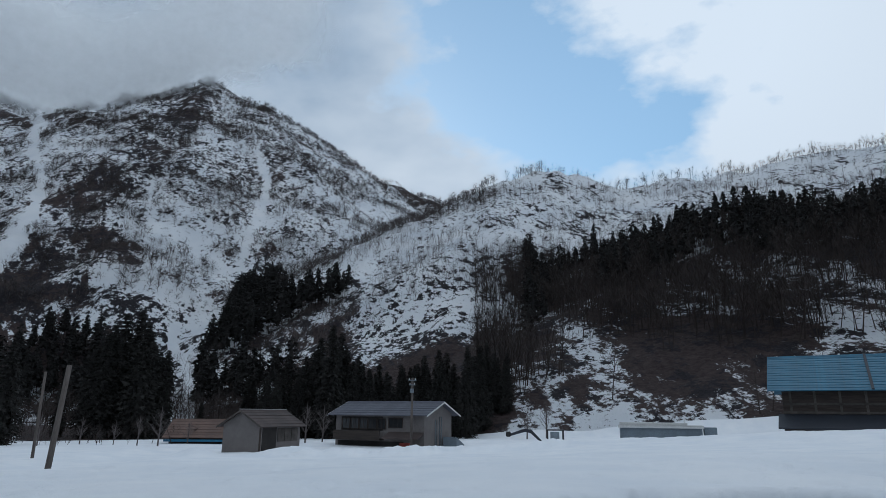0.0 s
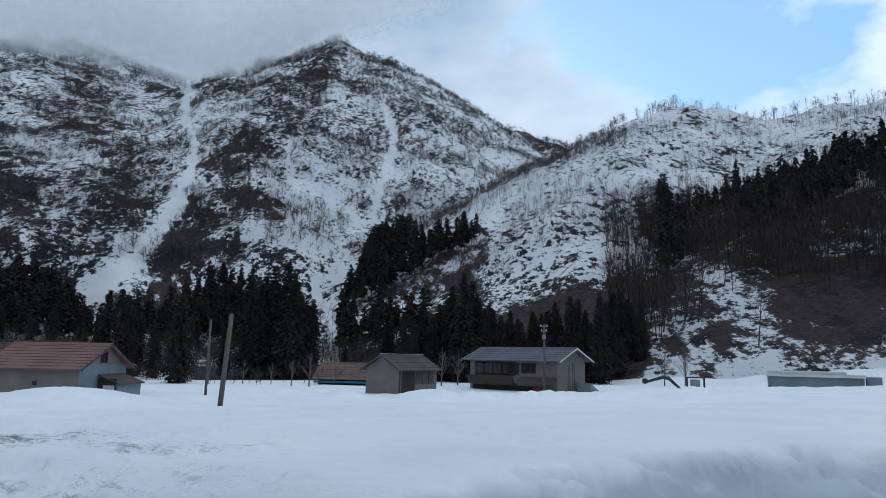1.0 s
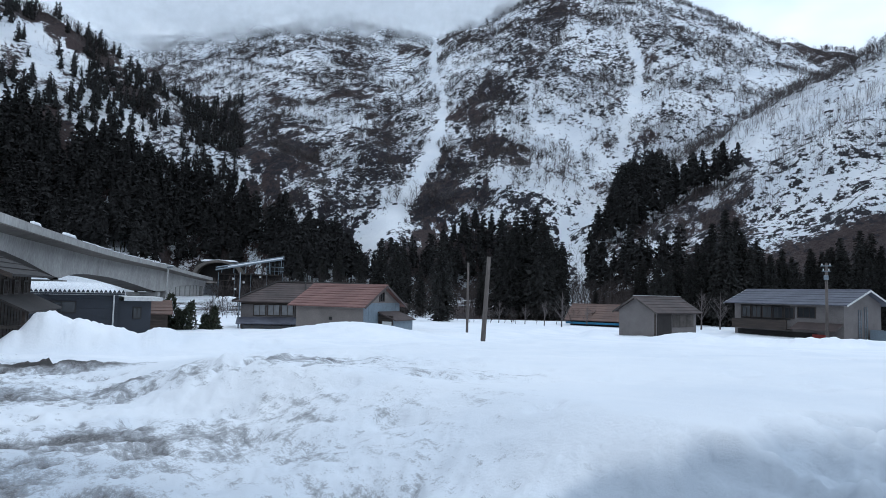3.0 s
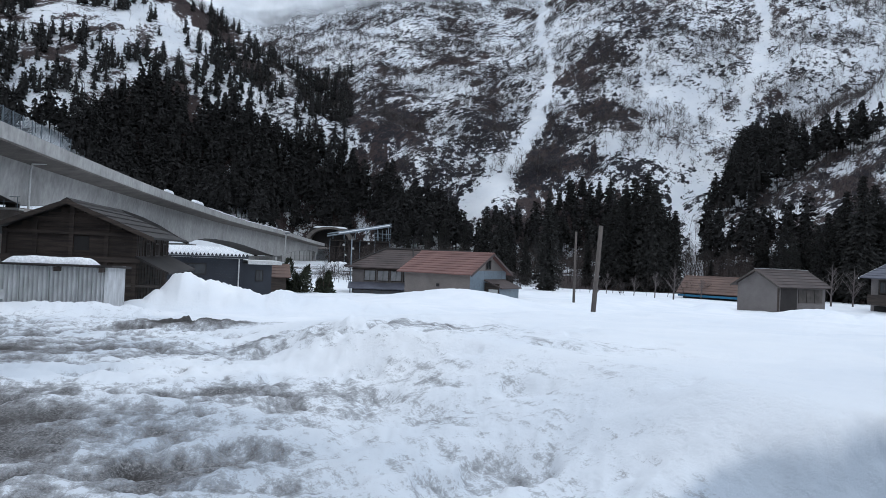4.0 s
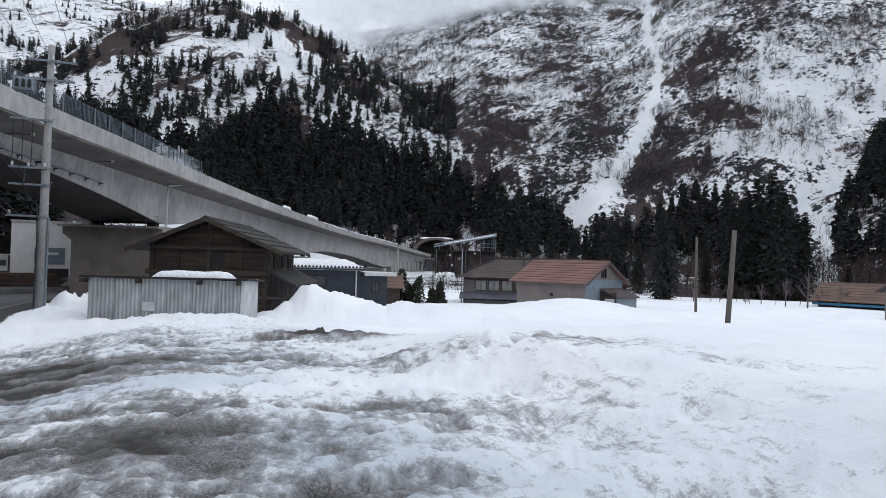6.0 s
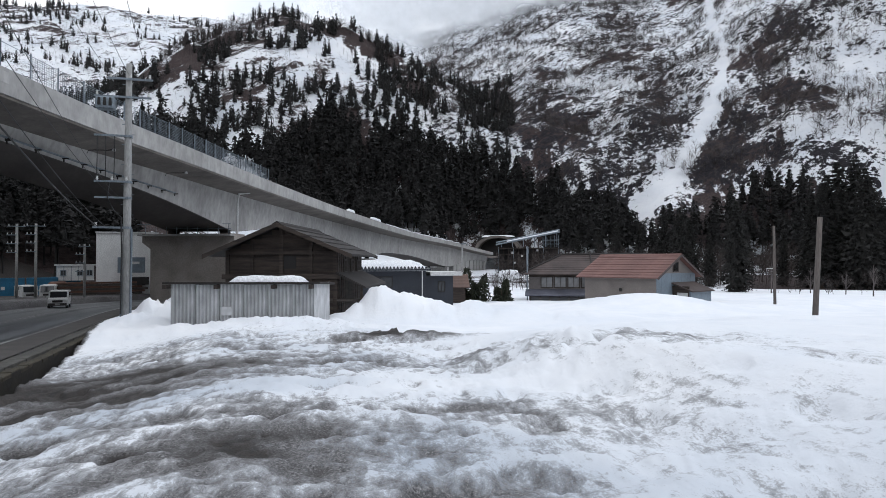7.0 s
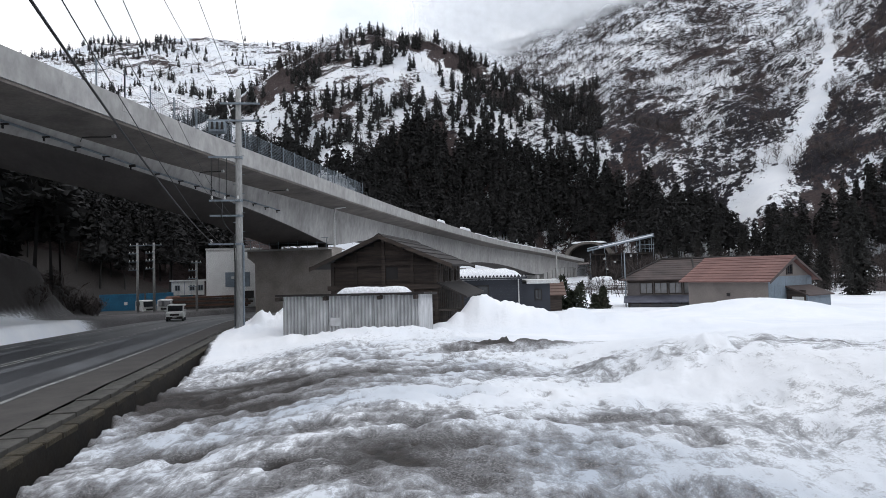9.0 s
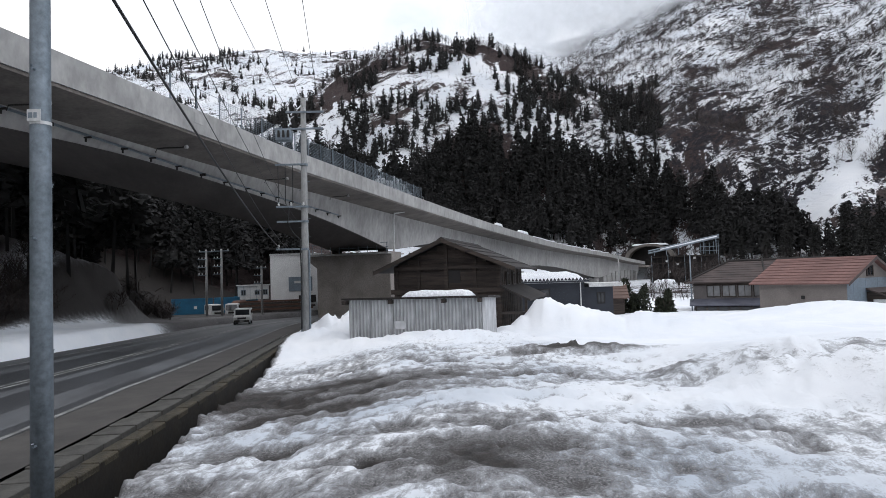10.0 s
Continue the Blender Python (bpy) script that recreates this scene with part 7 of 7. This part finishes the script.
# ---- by the viaduct, along the road ----
def build_roadside():
    # containers
    for n, (x, y, L, yaw, z) in enumerate(((-85.9, -1.95, 4.7, 90, -2.85), (-86.1, 2.1, 3.0, 90, -2.85), (-90, 4.6, 3.0, 90, -2.85))):
        c = thing("container", pose(x, y, z, 0, 0, yaw), "blue painted steel site container with ribbed sides", "container", "blue containers")
        part("body", boxes((-L / 2, L / 2, 0, 2.4, 0, 2.4 - 0.3 * (n == 2))), M_BLUE, c)
        rib = boxes((-0.05, 0.05, -0.04, -0.002, 0.1, 2.0))
        first = None
        for k in range(int(L / 0.35)):
            m = pose(-L / 2 + 0.2 + 0.35 * k, 0, 0)
            if first is None:
                first = part("side_rib", rib, M_BLUE, c)
                first.matrix_basis = m
            else:
                shared("side_rib", first.data, c, m)
        part("top_rail", boxes((-L / 2, L / 2, -0.06, 0, 2.35, 2.5)), M_BLUE, c)
        if n == 0:
            part("label_plate", boxes((0.2, 0.55, -0.055, -0.045, 1.2, 1.55)), M_WHITE, c)
    # site hut on a plinth of stacked steel
    hut = thing("site_hut", pose(-88.5, 5.4, -0.8, 0, 0, 83), "white prefabricated site hut with two windows", "hut")
    part("body", boxes((-1.9, 1.9, 0, 2.4, 0, 1.75)), M_WHITE, hut)
    part("roof", boxes((-2.1, 2.1, -0.2, 2.6, 1.752, 1.9)), M_WHITE, hut)
    for x in (-1.2, 0.5, 1.5):
        window(hut, x, -0.004, 0.55, 0.62, 0.7, "-y", M_STEEL, M_GLASS)
    for k in range(5):
        part("panel_joint", boxes((-1.9 + 0.76 * k - 0.03, -1.9 + 0.76 * k + 0.03, -0.02, -0.003, 0.0, 1.7)), M_STEEL, hut)
    stock = thing("steel_stack", pose(-84, 7.5, -2.3, 0, 0, 85), "rusty brown steel and timber stacked in a yard", "building material")
    for k in range(6):
        part("beam", boxes((-4.6 + 0.4 * (k % 2), 4.4 + 0.3 * (k % 3), -0.4, 0.5, 0.24 * k, 0.24 * k + 0.21)), M_YELL if k % 2 else M_WOOD_G, stock)
    part("tarpaulin_heap", boxes((-5.2, -3.0, 0.2, 1.6, 0, 1.5), bevel=0.4), M_YELL, stock)
    b = thing("white_building", pose(-84.5, 9.7, -2.4, 0, 0, 82), "tall white building with a large picture panel", "building")
    part("wall", boxes((-2.5, 4, 0, 5, 0, 7.1)), M_WALL_P, b)
    part("picture_panel", boxes((-0.3, 2.6, -0.06, -0.004, 2.5, 4.3)), M_BLUEG, b, "large pale blue panel")
    part("picture_bar", boxes((0.4, 2.0, -0.075, -0.062, 3.5, 3.8)), M_WHITE, b)
    part("roof_lip", boxes((-2.6, 4.1, -0.15, 5, 7.1, 7.25)), M_WHITE, b)
    part("balcony", boxes((0.9, 3.0, -1.0, -0.004, 1.1, 1.25), (0.9, 3.0, -1.0, -0.95, 1.25, 2.0)), M_DARK, b)
    # poles beyond the bridge
    for x, y, z1, w in ((-76.9, -0.4, 5.1, 1.5), (-77.5, 1.2, 5.2, 1.7), (-76.6, 5.4, 3.2, 1.1)):
        p = simple_pole("utility_pole", x, y, -2.4, z1, 0.14, M_CPOLE, "grey utility pole beyond the bridge", (0, 0))
        h = z1 + 3.0
        for k in range(4):
            arm = crossarm(p, h - 0.25 - 0.85 * k, w if k == 0 else 0.9, 0 if k == 0 else -0.4, insulators=3)
        p.rotation_euler.z = radians(80)
    for a, c in (((-77, -0.5, 4.8), (-77.5, 1.1, 4.9)), ((-77.5, 1.2, 4.7), (-76.6, 5.4, 3.0)), ((-77.4, 1.2, 4.4), (-76.6, 5.4, 2.8))):
        wire("overhead_cable", a, c, 0.35, 0.03, "dark cable between the far poles")


build_roadside()


def build_car(name, m, body_mat, label, van=False):
    car = thing(name, m, label, "car", "vehicles on the road" if not van else "parked vans")
    L, W, H = (3.4, 1.48, 1.75)
    bm = bmesh.new()
    prof = [(-L / 2, 0.32), (L / 2, 0.32), (L / 2, 0.85), (L / 2 - 0.12, 1.0), (L / 2 - 0.75, 1.05), (L / 2 - 1.15, H), (-L / 2 + 0.25, H), (-L / 2, 1.0)]
    if van:
        prof = [(-L / 2, 0.32), (L / 2, 0.32), (L / 2, 0.95), (L / 2 - 0.25, H), (-L / 2 + 0.05, H), (-L / 2, 1.0)]
    prism(bm, prof, "y", -W / 2, W / 2)
    bmesh.ops.bevel(bm, geom=list(bm.edges), offset=0.05, segments=2, affect="EDGES")
    part("body", bm, body_mat, car)
    x0, x1 = (L / 2 - 0.8, L / 2 - 1.12) if not van else (L / 2 + 0.0, L / 2 - 0.2)
    bm = bmesh.new()
    prism(bm, [(x0 + 0.03, 1.06), (x0 + 0.06, 1.06), (x1 + 0.08, H - 0.1), (x1 + 0.05, H - 0.1)], "y", -W / 2 + 0.12, W / 2 - 0.12)
    part("windscreen", bm, M_GLASS, car)
    for s in (-1, 1):
        part("side_window", boxes((-L / 2 + 0.4, L / 2 - 1.25, s * (W / 2 + 0.004) - 0.006, s * (W / 2 + 0.004) + 0.006, 1.08, H - 0.16)), M_GLASS, car)
        part("headlight", boxes((L / 2 - 0.03, L / 2 + 0.025, s * 0.55 - 0.15, s * 0.55 + 0.15, 0.74, 0.9), bevel=0.02), M_WHITE, car)
        part("mirror", boxes((L / 2 - 1.0, L / 2 - 0.85, s * (W / 2 + 0.1) - 0.08, s * (W / 2 + 0.1) + 0.08, 1.1, 1.25), bevel=0.03), body_mat, car)
        for x in (-L / 2 + 0.55, L / 2 - 0.55):
            wheel = new("wheel")
            wheel.parent = car
            wheel.matrix_basis = pose(x, s * (W / 2 - 0.08), 0.29)
            bm = bmesh.new()
            tube(bm, [(0, -0.09, 0), (0, 0.09, 0)], 0.29, 16)
            part("tyre", bm, M_BLACK, wheel)
            bm = bmesh.new()
            tube(bm, [(0, -0.1, 0), (0, 0.1, 0)], 0.17, 12)
            part("rim", bm, M_STEEL, wheel)
    part("grille", boxes((L / 2 - 0.02, L / 2 + 0.02, -0.38, 0.38, 0.66, 0.86)), M_DARK, car)
    part("bumper", boxes((L / 2 - 0.05, L / 2 + 0.05, -W / 2 + 0.05, W / 2 - 0.05, 0.32, 0.58), bevel=0.03), M_DARK, car)
    part("licence_plate", boxes((L / 2 + 0.052, L / 2 + 0.06, -0.17, 0.17, 0.42, 0.56)), M_PAINT, car)


build_car("kei_car", pose(-65.0, 2.6, float(road_z(-65)), 0, 0, -8) @ Matrix.Diagonal((1, 0.98, 0.84, 1)), M_WHITE, "small white car coming along the wet road")
build_car("delivery_van", pose(-83.4, 0.5, -2.85, 0, 0, 12), M_WHITE, "white delivery van parked beside blue containers", True)
build_car("delivery_van", pose(-83.2, 2.6, -2.85, 0, 0, -8), M_WHITE, "white delivery van parked in the yard", True)


# ---- tunnel mouth and the works beside it ----
def build_tunnel():
    x, y, _ = polar(51.4, 326)
    t = thing("tunnel_portal", pose(x, y, 4.2, 0, 0, 45), "concrete tunnel mouth under a snow-covered hood", "tunnel")
    outer, inner = [], []
    for k in range(13):
        a = math.pi * k / 12
        outer.append((12.2 * math.cos(a), 10.4 * math.sin(a) ** 0.7))
        inner.append((10.2 * math.cos(a), 9.3 * math.sin(a) ** 0.7))
    bm = bmesh.new()
    for ring0, ring1, ya, yb in ((outer, outer, 0.0, 22.0), (inner, inner, 0.0, 22.0), (outer, inner, 0.0, 0.0)):
        a = [bm.verts.new((u, ya, v)) for u, v in ring0]
        b = [bm.verts.new((u, yb, v)) for u, v in ring1]
        for k in range(12):
            bm.faces.new((a[k], a[k + 1], b[k + 1], b[k]))
    bmesh.ops.recalc_face_normals(bm, faces=bm.faces)
    part("hood", bm, M_CONC_S, t)
    # near-black sheet across the bore stands in for its unlit depth
    part("dark_bore_sheet", boxes((-11.0, 11.0, 8.0, 8.4, -1, 10.2)), M_DARK, t)
    part("deck", boxes((-10.5, 10.5, -7, 14, -0.8, 0.0)), M_CONC_D, t)
    snow = snow_pad(None, 17, 20, 0, 1.0, name="hood_snow", seed=5)
    snow.matrix_world = t.matrix_world @ pose(0, 10.5, 9.7)
    tagged(snow, "snow lying on the tunnel hood", "snow")
    # conveyor over a dark scaffold beside the abutment
    cx, cy, _ = polar(48.4, 236)
    g = thing("conveyor", pose(cx, cy, 0, 0, 0, 48), "blue-grey steel conveyor on a tall dark scaffold", "conveyor")
    bm = bmesh.new()
    tube(bm, [(-13, 0, 7.5), (10, 0, 12.0)], 0.28, 6)
    tube(bm, [(-13, 0.9, 8.3), (10, 0.9, 12.8)], 0.28, 6)
    part("belt_frame", bm, M_STEEL, g)
    for k in range(13):
        xx = -12 + 1.8 * k
        part("leg", boxes((xx - 0.12, xx + 0.12, 0.2, 0.45, -3.5, 6.6)), M_WOOD if k % 3 else M_STEEL, g)
    for k in range(6):
        xx = -11 + 4.0 * k
        part("upper_leg", boxes((xx - 0.12, xx + 0.12, 0.3, 0.55, 6.6, 7.6 + 0.196 * (xx + 13))), M_STEEL, g)
    for k in range(4):
        part("walkway", boxes((-12.5, 10, -0.9, 1.6, -0.6 + 2.2 * k, -0.45 + 2.2 * k)), M_WOOD, g)
    # added dark panel stands in for the shaded recess behind the posts
    part("dark_backing", boxes((-12.5, 10, 1.7, 1.8, -3.5, 6.4)), M_DARK, g)
    for k in range(5):
        part("upper_post", boxes((4.0 + 1.4 * k, 4.15 + 1.4 * k, 1.2, 1.35, 6.4, 10.2 + 0.2 * k)), M_STEEL, g)
    part("upper_rail", boxes((3.8, 10.0, 1.18, 1.37, 9.0, 9.2), (3.8, 10.0, 1.18, 1.37, 7.6, 7.75)), M_STEEL, g)
    bm = bmesh.new()
    tube(bm, [(-9, 0.45, 8.65), (9.5, 0.45, 12.3)], 0.30, 6)
    part("belt_cover", bm, M_CAP, g, "snow-covered belt housing")
    for k, (xx, zz) in enumerate(((-7, 4.2), (-3.5, 3.0), (-6.2, 0.6), (2.0, 5.0))):
        part("work_lamp", boxes((xx - 0.35, xx + 0.35, -1.05, -0.95, zz, zz + 0.7)), M_WHITE, g)
    sx, sy, _ = polar(50.5, 150)
    heap = snow_pad(None, 4.0, 3.6, 0, 2.0, name="snow_mound", seed=12)
    heap.matrix_world = pose(sx, sy, -2.6)
    tagged(heap, "rounded heap of ploughed snow", "snow")


build_tunnel()


# ---- small things in the field ----
def build_digger():
    d = thing("excavator", pose(11.0, 60.8, -2.25, 0, 0, 170), "dark excavator half sunk behind the snowbank", "excavator")
    part("track", boxes((-1.2, 1.2, -0.9, -0.45, 0, 0.55), bevel=0.12), M_DARK, d)
    part("track", boxes((-1.2, 1.2, 0.45, 0.9, 0, 0.55), bevel=0.12), M_DARK, d)
    part("engine_deck", boxes((-1.1, 0.9, -0.85, 0.85, 0.56, 1.05), bevel=0.05), M_DARK, d)
    cab = new("cab")
    cab.parent = d
    for x in (-0.85, 0.55):
        for y in (-0.6, 0.6):
            part("pillar", boxes((x - 0.07, x + 0.07, y - 0.06, y + 0.06, 1.05, 2.0)), M_BLACK, cab)
    part("cab_roof", boxes((-0.95, 0.65, -0.68, 0.68, 2.0, 2.1), bevel=0.03), M_BLACK, cab)
    part("cab_back", boxes((-0.5, 0.3, 0.5, 0.56, 1.05, 1.9)), M_STEEL, cab)
    bm = bmesh.new()
    prism(bm, [(0.9, 0.9), (1.15, 0.9), (2.1, 1.75), (2.6, 1.85), (4.0, 1.45), (4.05, 1.65), (2.7, 2.12), (2.0, 2.05)], "y", -0.14, 0.14)
    part("boom", bm, M_NAVY, d)
    part("bucket", boxes((3.9, 4.35, -0.25, 0.25, 1.4, 1.85), bevel=0.08), M_DARK, d)


build_digger()


def build_bush(x, y, tall, wide, seed):
    rng = np.random.default_rng(seed)
    b = thing("evergreen_bush", pose(x, y, ground_at(x, y) - 0.2), "dark evergreen bush with snow at its foot", "bush", "bushes by the farmhouse")
    bm = bmesh.new()
    for k in range(5):
        a = k * 1.3
        tube(bm, [(0, 0, 0), (0.3 * wide * math.cos(a), 0.3 * wide * math.sin(a), tall * 0.6)], [0.05, 0.02], 5)
    part("stems", bm, M_BARK, b)
    n = 1800
    # several leaning shoots of unequal height, each a loose cone of sprays
    shoot = rng.integers(0, 5, n)
    sx, sy, sh = rng.normal(0, 0.26 * wide, 5), rng.normal(0, 0.26 * wide, 5), tall * np.array([1.0, 0.8, 0.66, 0.55, 0.42])
    u = rng.uniform(0, 1, n) ** 0.8
    z = sh[shoot] * u
    r = wide * 0.34 * (1 - u) ** 0.8 * np.sqrt(rng.uniform(0.05, 1.3, n)) + 0.03
    a = rng.uniform(0, 6.28, n)
    c = np.stack([r * np.cos(a) + sx[shoot] * (0.5 + 0.5 * u), r * np.sin(a) + sy[shoot] * (0.5 + 0.5 * u), z], 1)
    d = 0.7 * rng.normal(0, 1, (n, 3)) + np.stack([np.cos(a), np.sin(a), np.full(n, 0.5)], 1)
    d /= np.linalg.norm(d, axis=1)[:, None]
    e = np.cross(d, rng.normal(0, 1, (n, 3)))
    e /= np.linalg.norm(e, axis=1)[:, None]
    v = np.stack([c + 0.09 * e, c - 0.09 * e, c + 0.3 * d], 1).reshape(-1, 3)
    shared("leaves", raw_mesh("leaves", v, np.arange(len(v)).reshape(-1, 3), M_SHRUB), b)


for x, y, tall, wide, seed in ((-46.6, 32.5, 3.0, 2.6, 1), (-44.6, 34.3, 2.0, 1.8, 2), (-47.6, 31.6, 2.5, 2.2, 3)):
    build_bush(x, y, tall, wide, seed)


def build_bare_tree(x, y, tall, seed, n=16):
    """A leafless tree near the houses, with real limbs."""
    rng = random.Random(seed)
    t = thing("bare_tree", pose(x, y, ground_at(x, y) - 0.2), "small leafless tree near the houses", "tree", "leafless trees by the houses")
    bm = bmesh.new()
    tube(bm, [(0, 0, 0), (0.05, 0.02, tall * 0.4), (0.1, -0.05, tall * 0.95)], [0.02 * tall, 0.014 * tall, 0.004 * tall], 6)
    part("trunk", bm, M_TWIG, t)
    for k in range(n):
        f = rng.uniform(0.2, 0.8)
        a = rng.uniform(0, 6.28)
        reach = tall * (1.05 - f) * rng.uniform(0.35, 0.6)
        p0 = Vector((0.08 * f, 0, tall * 0.95 * f))
        p1 = p0 + Vector((math.cos(a) * reach * 0.6, math.sin(a) * reach * 0.6, reach * 0.8))
        bm = bmesh.new()
        tube(bm, [p0, p0.lerp(p1, 0.5) + Vector((0, 0, -0.05 * reach)), p1], [0.007 * tall, 0.004 * tall, 0.0015 * tall], 4)
        for _ in range(5):
            q = p0.lerp(p1, rng.uniform(0.35, 0.95))
            w = q + Vector((rng.uniform(-1, 1), rng.uniform(-1, 1), rng.uniform(0.3, 1.2))) * 0.16 * tall * (1.1 - f)
            tube(bm, [q, w], [0.003 * tall, 0.001 * tall], 3)
        part("limb", bm, M_TWIG, t)


for n, (b, d, tall) in enumerate(((21.3, 78, 4.6), (22.8, 80, 3.6), (10.0, 84, 5.5), (8.6, 86, 5.0), (11.4, 88, 4.2), (29.5, 86, 4.0), (26.8, 88, 3.4), (24.5, 85, 3.0), (-8.6, 96, 5.5), (-10.2, 100, 6.5), (19.2, 84, 3.2))):
    x, y, _ = polar(b, d)
    build_bare_tree(x, y, tall, 40 + n)


def build_snow_fences():
    """Rows of steel fences that hold the snow on the far heights."""
    rng = random.Random(3)
    first = None
    for row, (b0, b1, far) in enumerate(((90, 98, 830), (88.5, 97, 800), (89.5, 96.5, 770), (76, 83, 850), (77, 82, 820))):
        b = b0
        while b < b1:
            x, y, _ = polar(b, far + rng.uniform(-8, 8))
            z = ground_at(x, y)
            m = pose(x, y, z, 0, 0, b + rng.uniform(-6, 6))
            if first is None:
                first = thing("snow_fence", m, "dark avalanche fence standing on a snowy mountainside", "fence", "avalanche fences")
                part("panel", boxes((-3.5, 3.5, -0.1, 0.1, 0.6, 1.1), (-3.5, 3.5, -0.1, 0.1, 1.4, 1.9), (-3.5, 3.5, -0.1, 0.1, 2.2, 2.7)), M_WOOD, first)
                part("support", boxes((-2.5, -2.3, 0.0, 0.2, -1, 2.7), (2.3, 2.5, 0.0, 0.2, -1, 2.7)), M_WOOD, first)
            else:
                copy_thing(first, m)
            b += rng.uniform(0.75, 1.1)


build_snow_fences()


def build_parapet_snow():
    """Leftover snow along the far parapet of the viaduct."""
    step = np.r_[0, np.cumsum(np.linalg.norm(np.diff(VIADUCT_LINE, axis=0), axis=1))]
    rng = random.Random(9)
    for v, long, h in ((149, 4.5, 0.45), (170, 9.0, 0.55), (186, 16, 0.16), (200, 17, 0.2), (214, 17, 0.15), (229, 18, 0.2), (245, 18, 0.18), (260, 18, 0.2), (272, 12, 0.18)):
        i = int(np.argmin(abs(step - v)))
        d = VIADUCT_LINE[min(i + 1, len(VIADUCT_LINE) - 1)] - VIADUCT_LINE[i - 1]
        n = np.array([-d[1], d[0]]) / np.linalg.norm(d)
        p = VIADUCT_LINE[i] + 0.2 * n
        pad = snow_pad(None, long, 0.55, 0.0, h, name="parapet_snow", seed=rng.uniform(0, 20))
        pad.matrix_world = pose(*p, VIADUCT_TOP[i] + 0.03, 0, 0, math.degrees(math.atan2(d[1], d[0])))
        tagged(pad, "strip of old snow along the concrete parapet", "snow", "snow on the parapet")


build_parapet_snow()


# ---- low cloud on the peaks ----
def cloud_material():
    m = bpy.data.materials.new("mist")
    nt, bsdf = nodes_of(m)
    nt.nodes.remove(bsdf)
    out = nt.nodes["Material Output"]
    clear, white, lit = nt.nodes.new("ShaderNodeBsdfTransparent"), nt.nodes.new("ShaderNodeBsdfDiffuse"), nt.nodes.new("ShaderNodeBsdfTranslucent")
    white.inputs[0].default_value = lit.inputs[0].default_value = (0.93, 0.95, 0.97, 1)
    both, mix = nt.nodes.new("ShaderNodeMixShader"), nt.nodes.new("ShaderNodeMixShader")
    both.inputs[0].default_value = 0.5
    nt.links.new(white.outputs[0], both.inputs[1])
    nt.links.new(lit.outputs[0], both.inputs[2])
    dens = nt.nodes.new("ShaderNodeAttribute")
    dens.attribute_name = "veil"
    puff = noise_node(nt, 0.012, 7, 0.6)
    k = ramp(nt, puff.outputs["Fac"], [(0.3, (0.55, 0.55, 0.55)), (0.65, (1.15, 1.15, 1.15))])
    mul = nt.nodes.new("ShaderNodeMath")
    mul.operation, mul.use_clamp = "MULTIPLY", True
    nt.links.new(dens.outputs["Fac"], mul.inputs[0])
    nt.links.new(k.outputs[0], mul.inputs[1])
    nt.links.new(mul.outputs[0], mix.inputs[0])
    nt.links.new(clear.outputs[0], mix.inputs[1])
    nt.links.new(both.outputs[0], mix.inputs[2])
    nt.links.new(mix.outputs[0], out.inputs[0])
    return m


def build_low_cloud():
    """A bank of mist that hides the highest crests, in several sheets one behind the other."""
    mist = cloud_material()
    base = lambda b: np.interp(b, [14, 18, 21, 24, 27, 30.3, 33.4, 37.5, 42.5, 47.2, 51.7, 55.8, 59.8, 63.4, 68], [28.6, 27.0, 26.0, 24.6, 23.0, 21.6, 20.6, 21.4, 21.4, 20.8, 19.6, 18.6, 18.0, 18.2, 18.6])  # noqa: E731
    bank = tagged(new("low_cloud"), "pale low cloud resting on the mountain crests", "cloud", kind="structure")
    for n, far in enumerate((690, 760, 830)):
        b = np.linspace(8, 72, 160)
        e = np.linspace(0, 1, 24)
        bb, ee = np.meshgrid(b, e)
        low = base(bb) + 0.9 * (fbm(bb * 0.35, bb * 0 + n * 7.0, 131 + n, 3) - 0.5) * 2
        rise = low + ee * 12
        x = CENTRE[0] - far * np.sin(np.radians(bb))
        y = CENTRE[1] + far * np.cos(np.radians(bb))
        z = 1.2 + far * np.tan(np.radians(rise))
        puff = fbm(bb * 0.5, rise * 0.9, 141 + n, 4)
        side = sstep(8, 16, bb) * (1 - sstep(60, 70, bb))
        dens = side * sstep(0.0, 0.20, ee + 0.22 * (puff - 0.5)) * (1 - sstep(0.45, 1.0, ee)) * (0.62 + 0.12 * n)
        v = np.stack([x.ravel(), y.ravel(), z.ravel()], 1)
        i, j = np.meshgrid(np.arange(159), np.arange(23))
        f = np.stack([j * 160 + i, j * 160 + i + 1, (j + 1) * 160 + i + 1, (j + 1) * 160 + i], -1).reshape(-1, 4)
        me = raw_mesh("cloud_layer", v, f, mist, smooth=True)
        layer = me.attributes.new("veil", "FLOAT", "POINT")
        layer.data.foreach_set("value", np.clip(dens, 0, 1).ravel().astype(np.float32))
        ob = new("cloud_layer", me)
        ob.parent = bank


build_low_cloud()
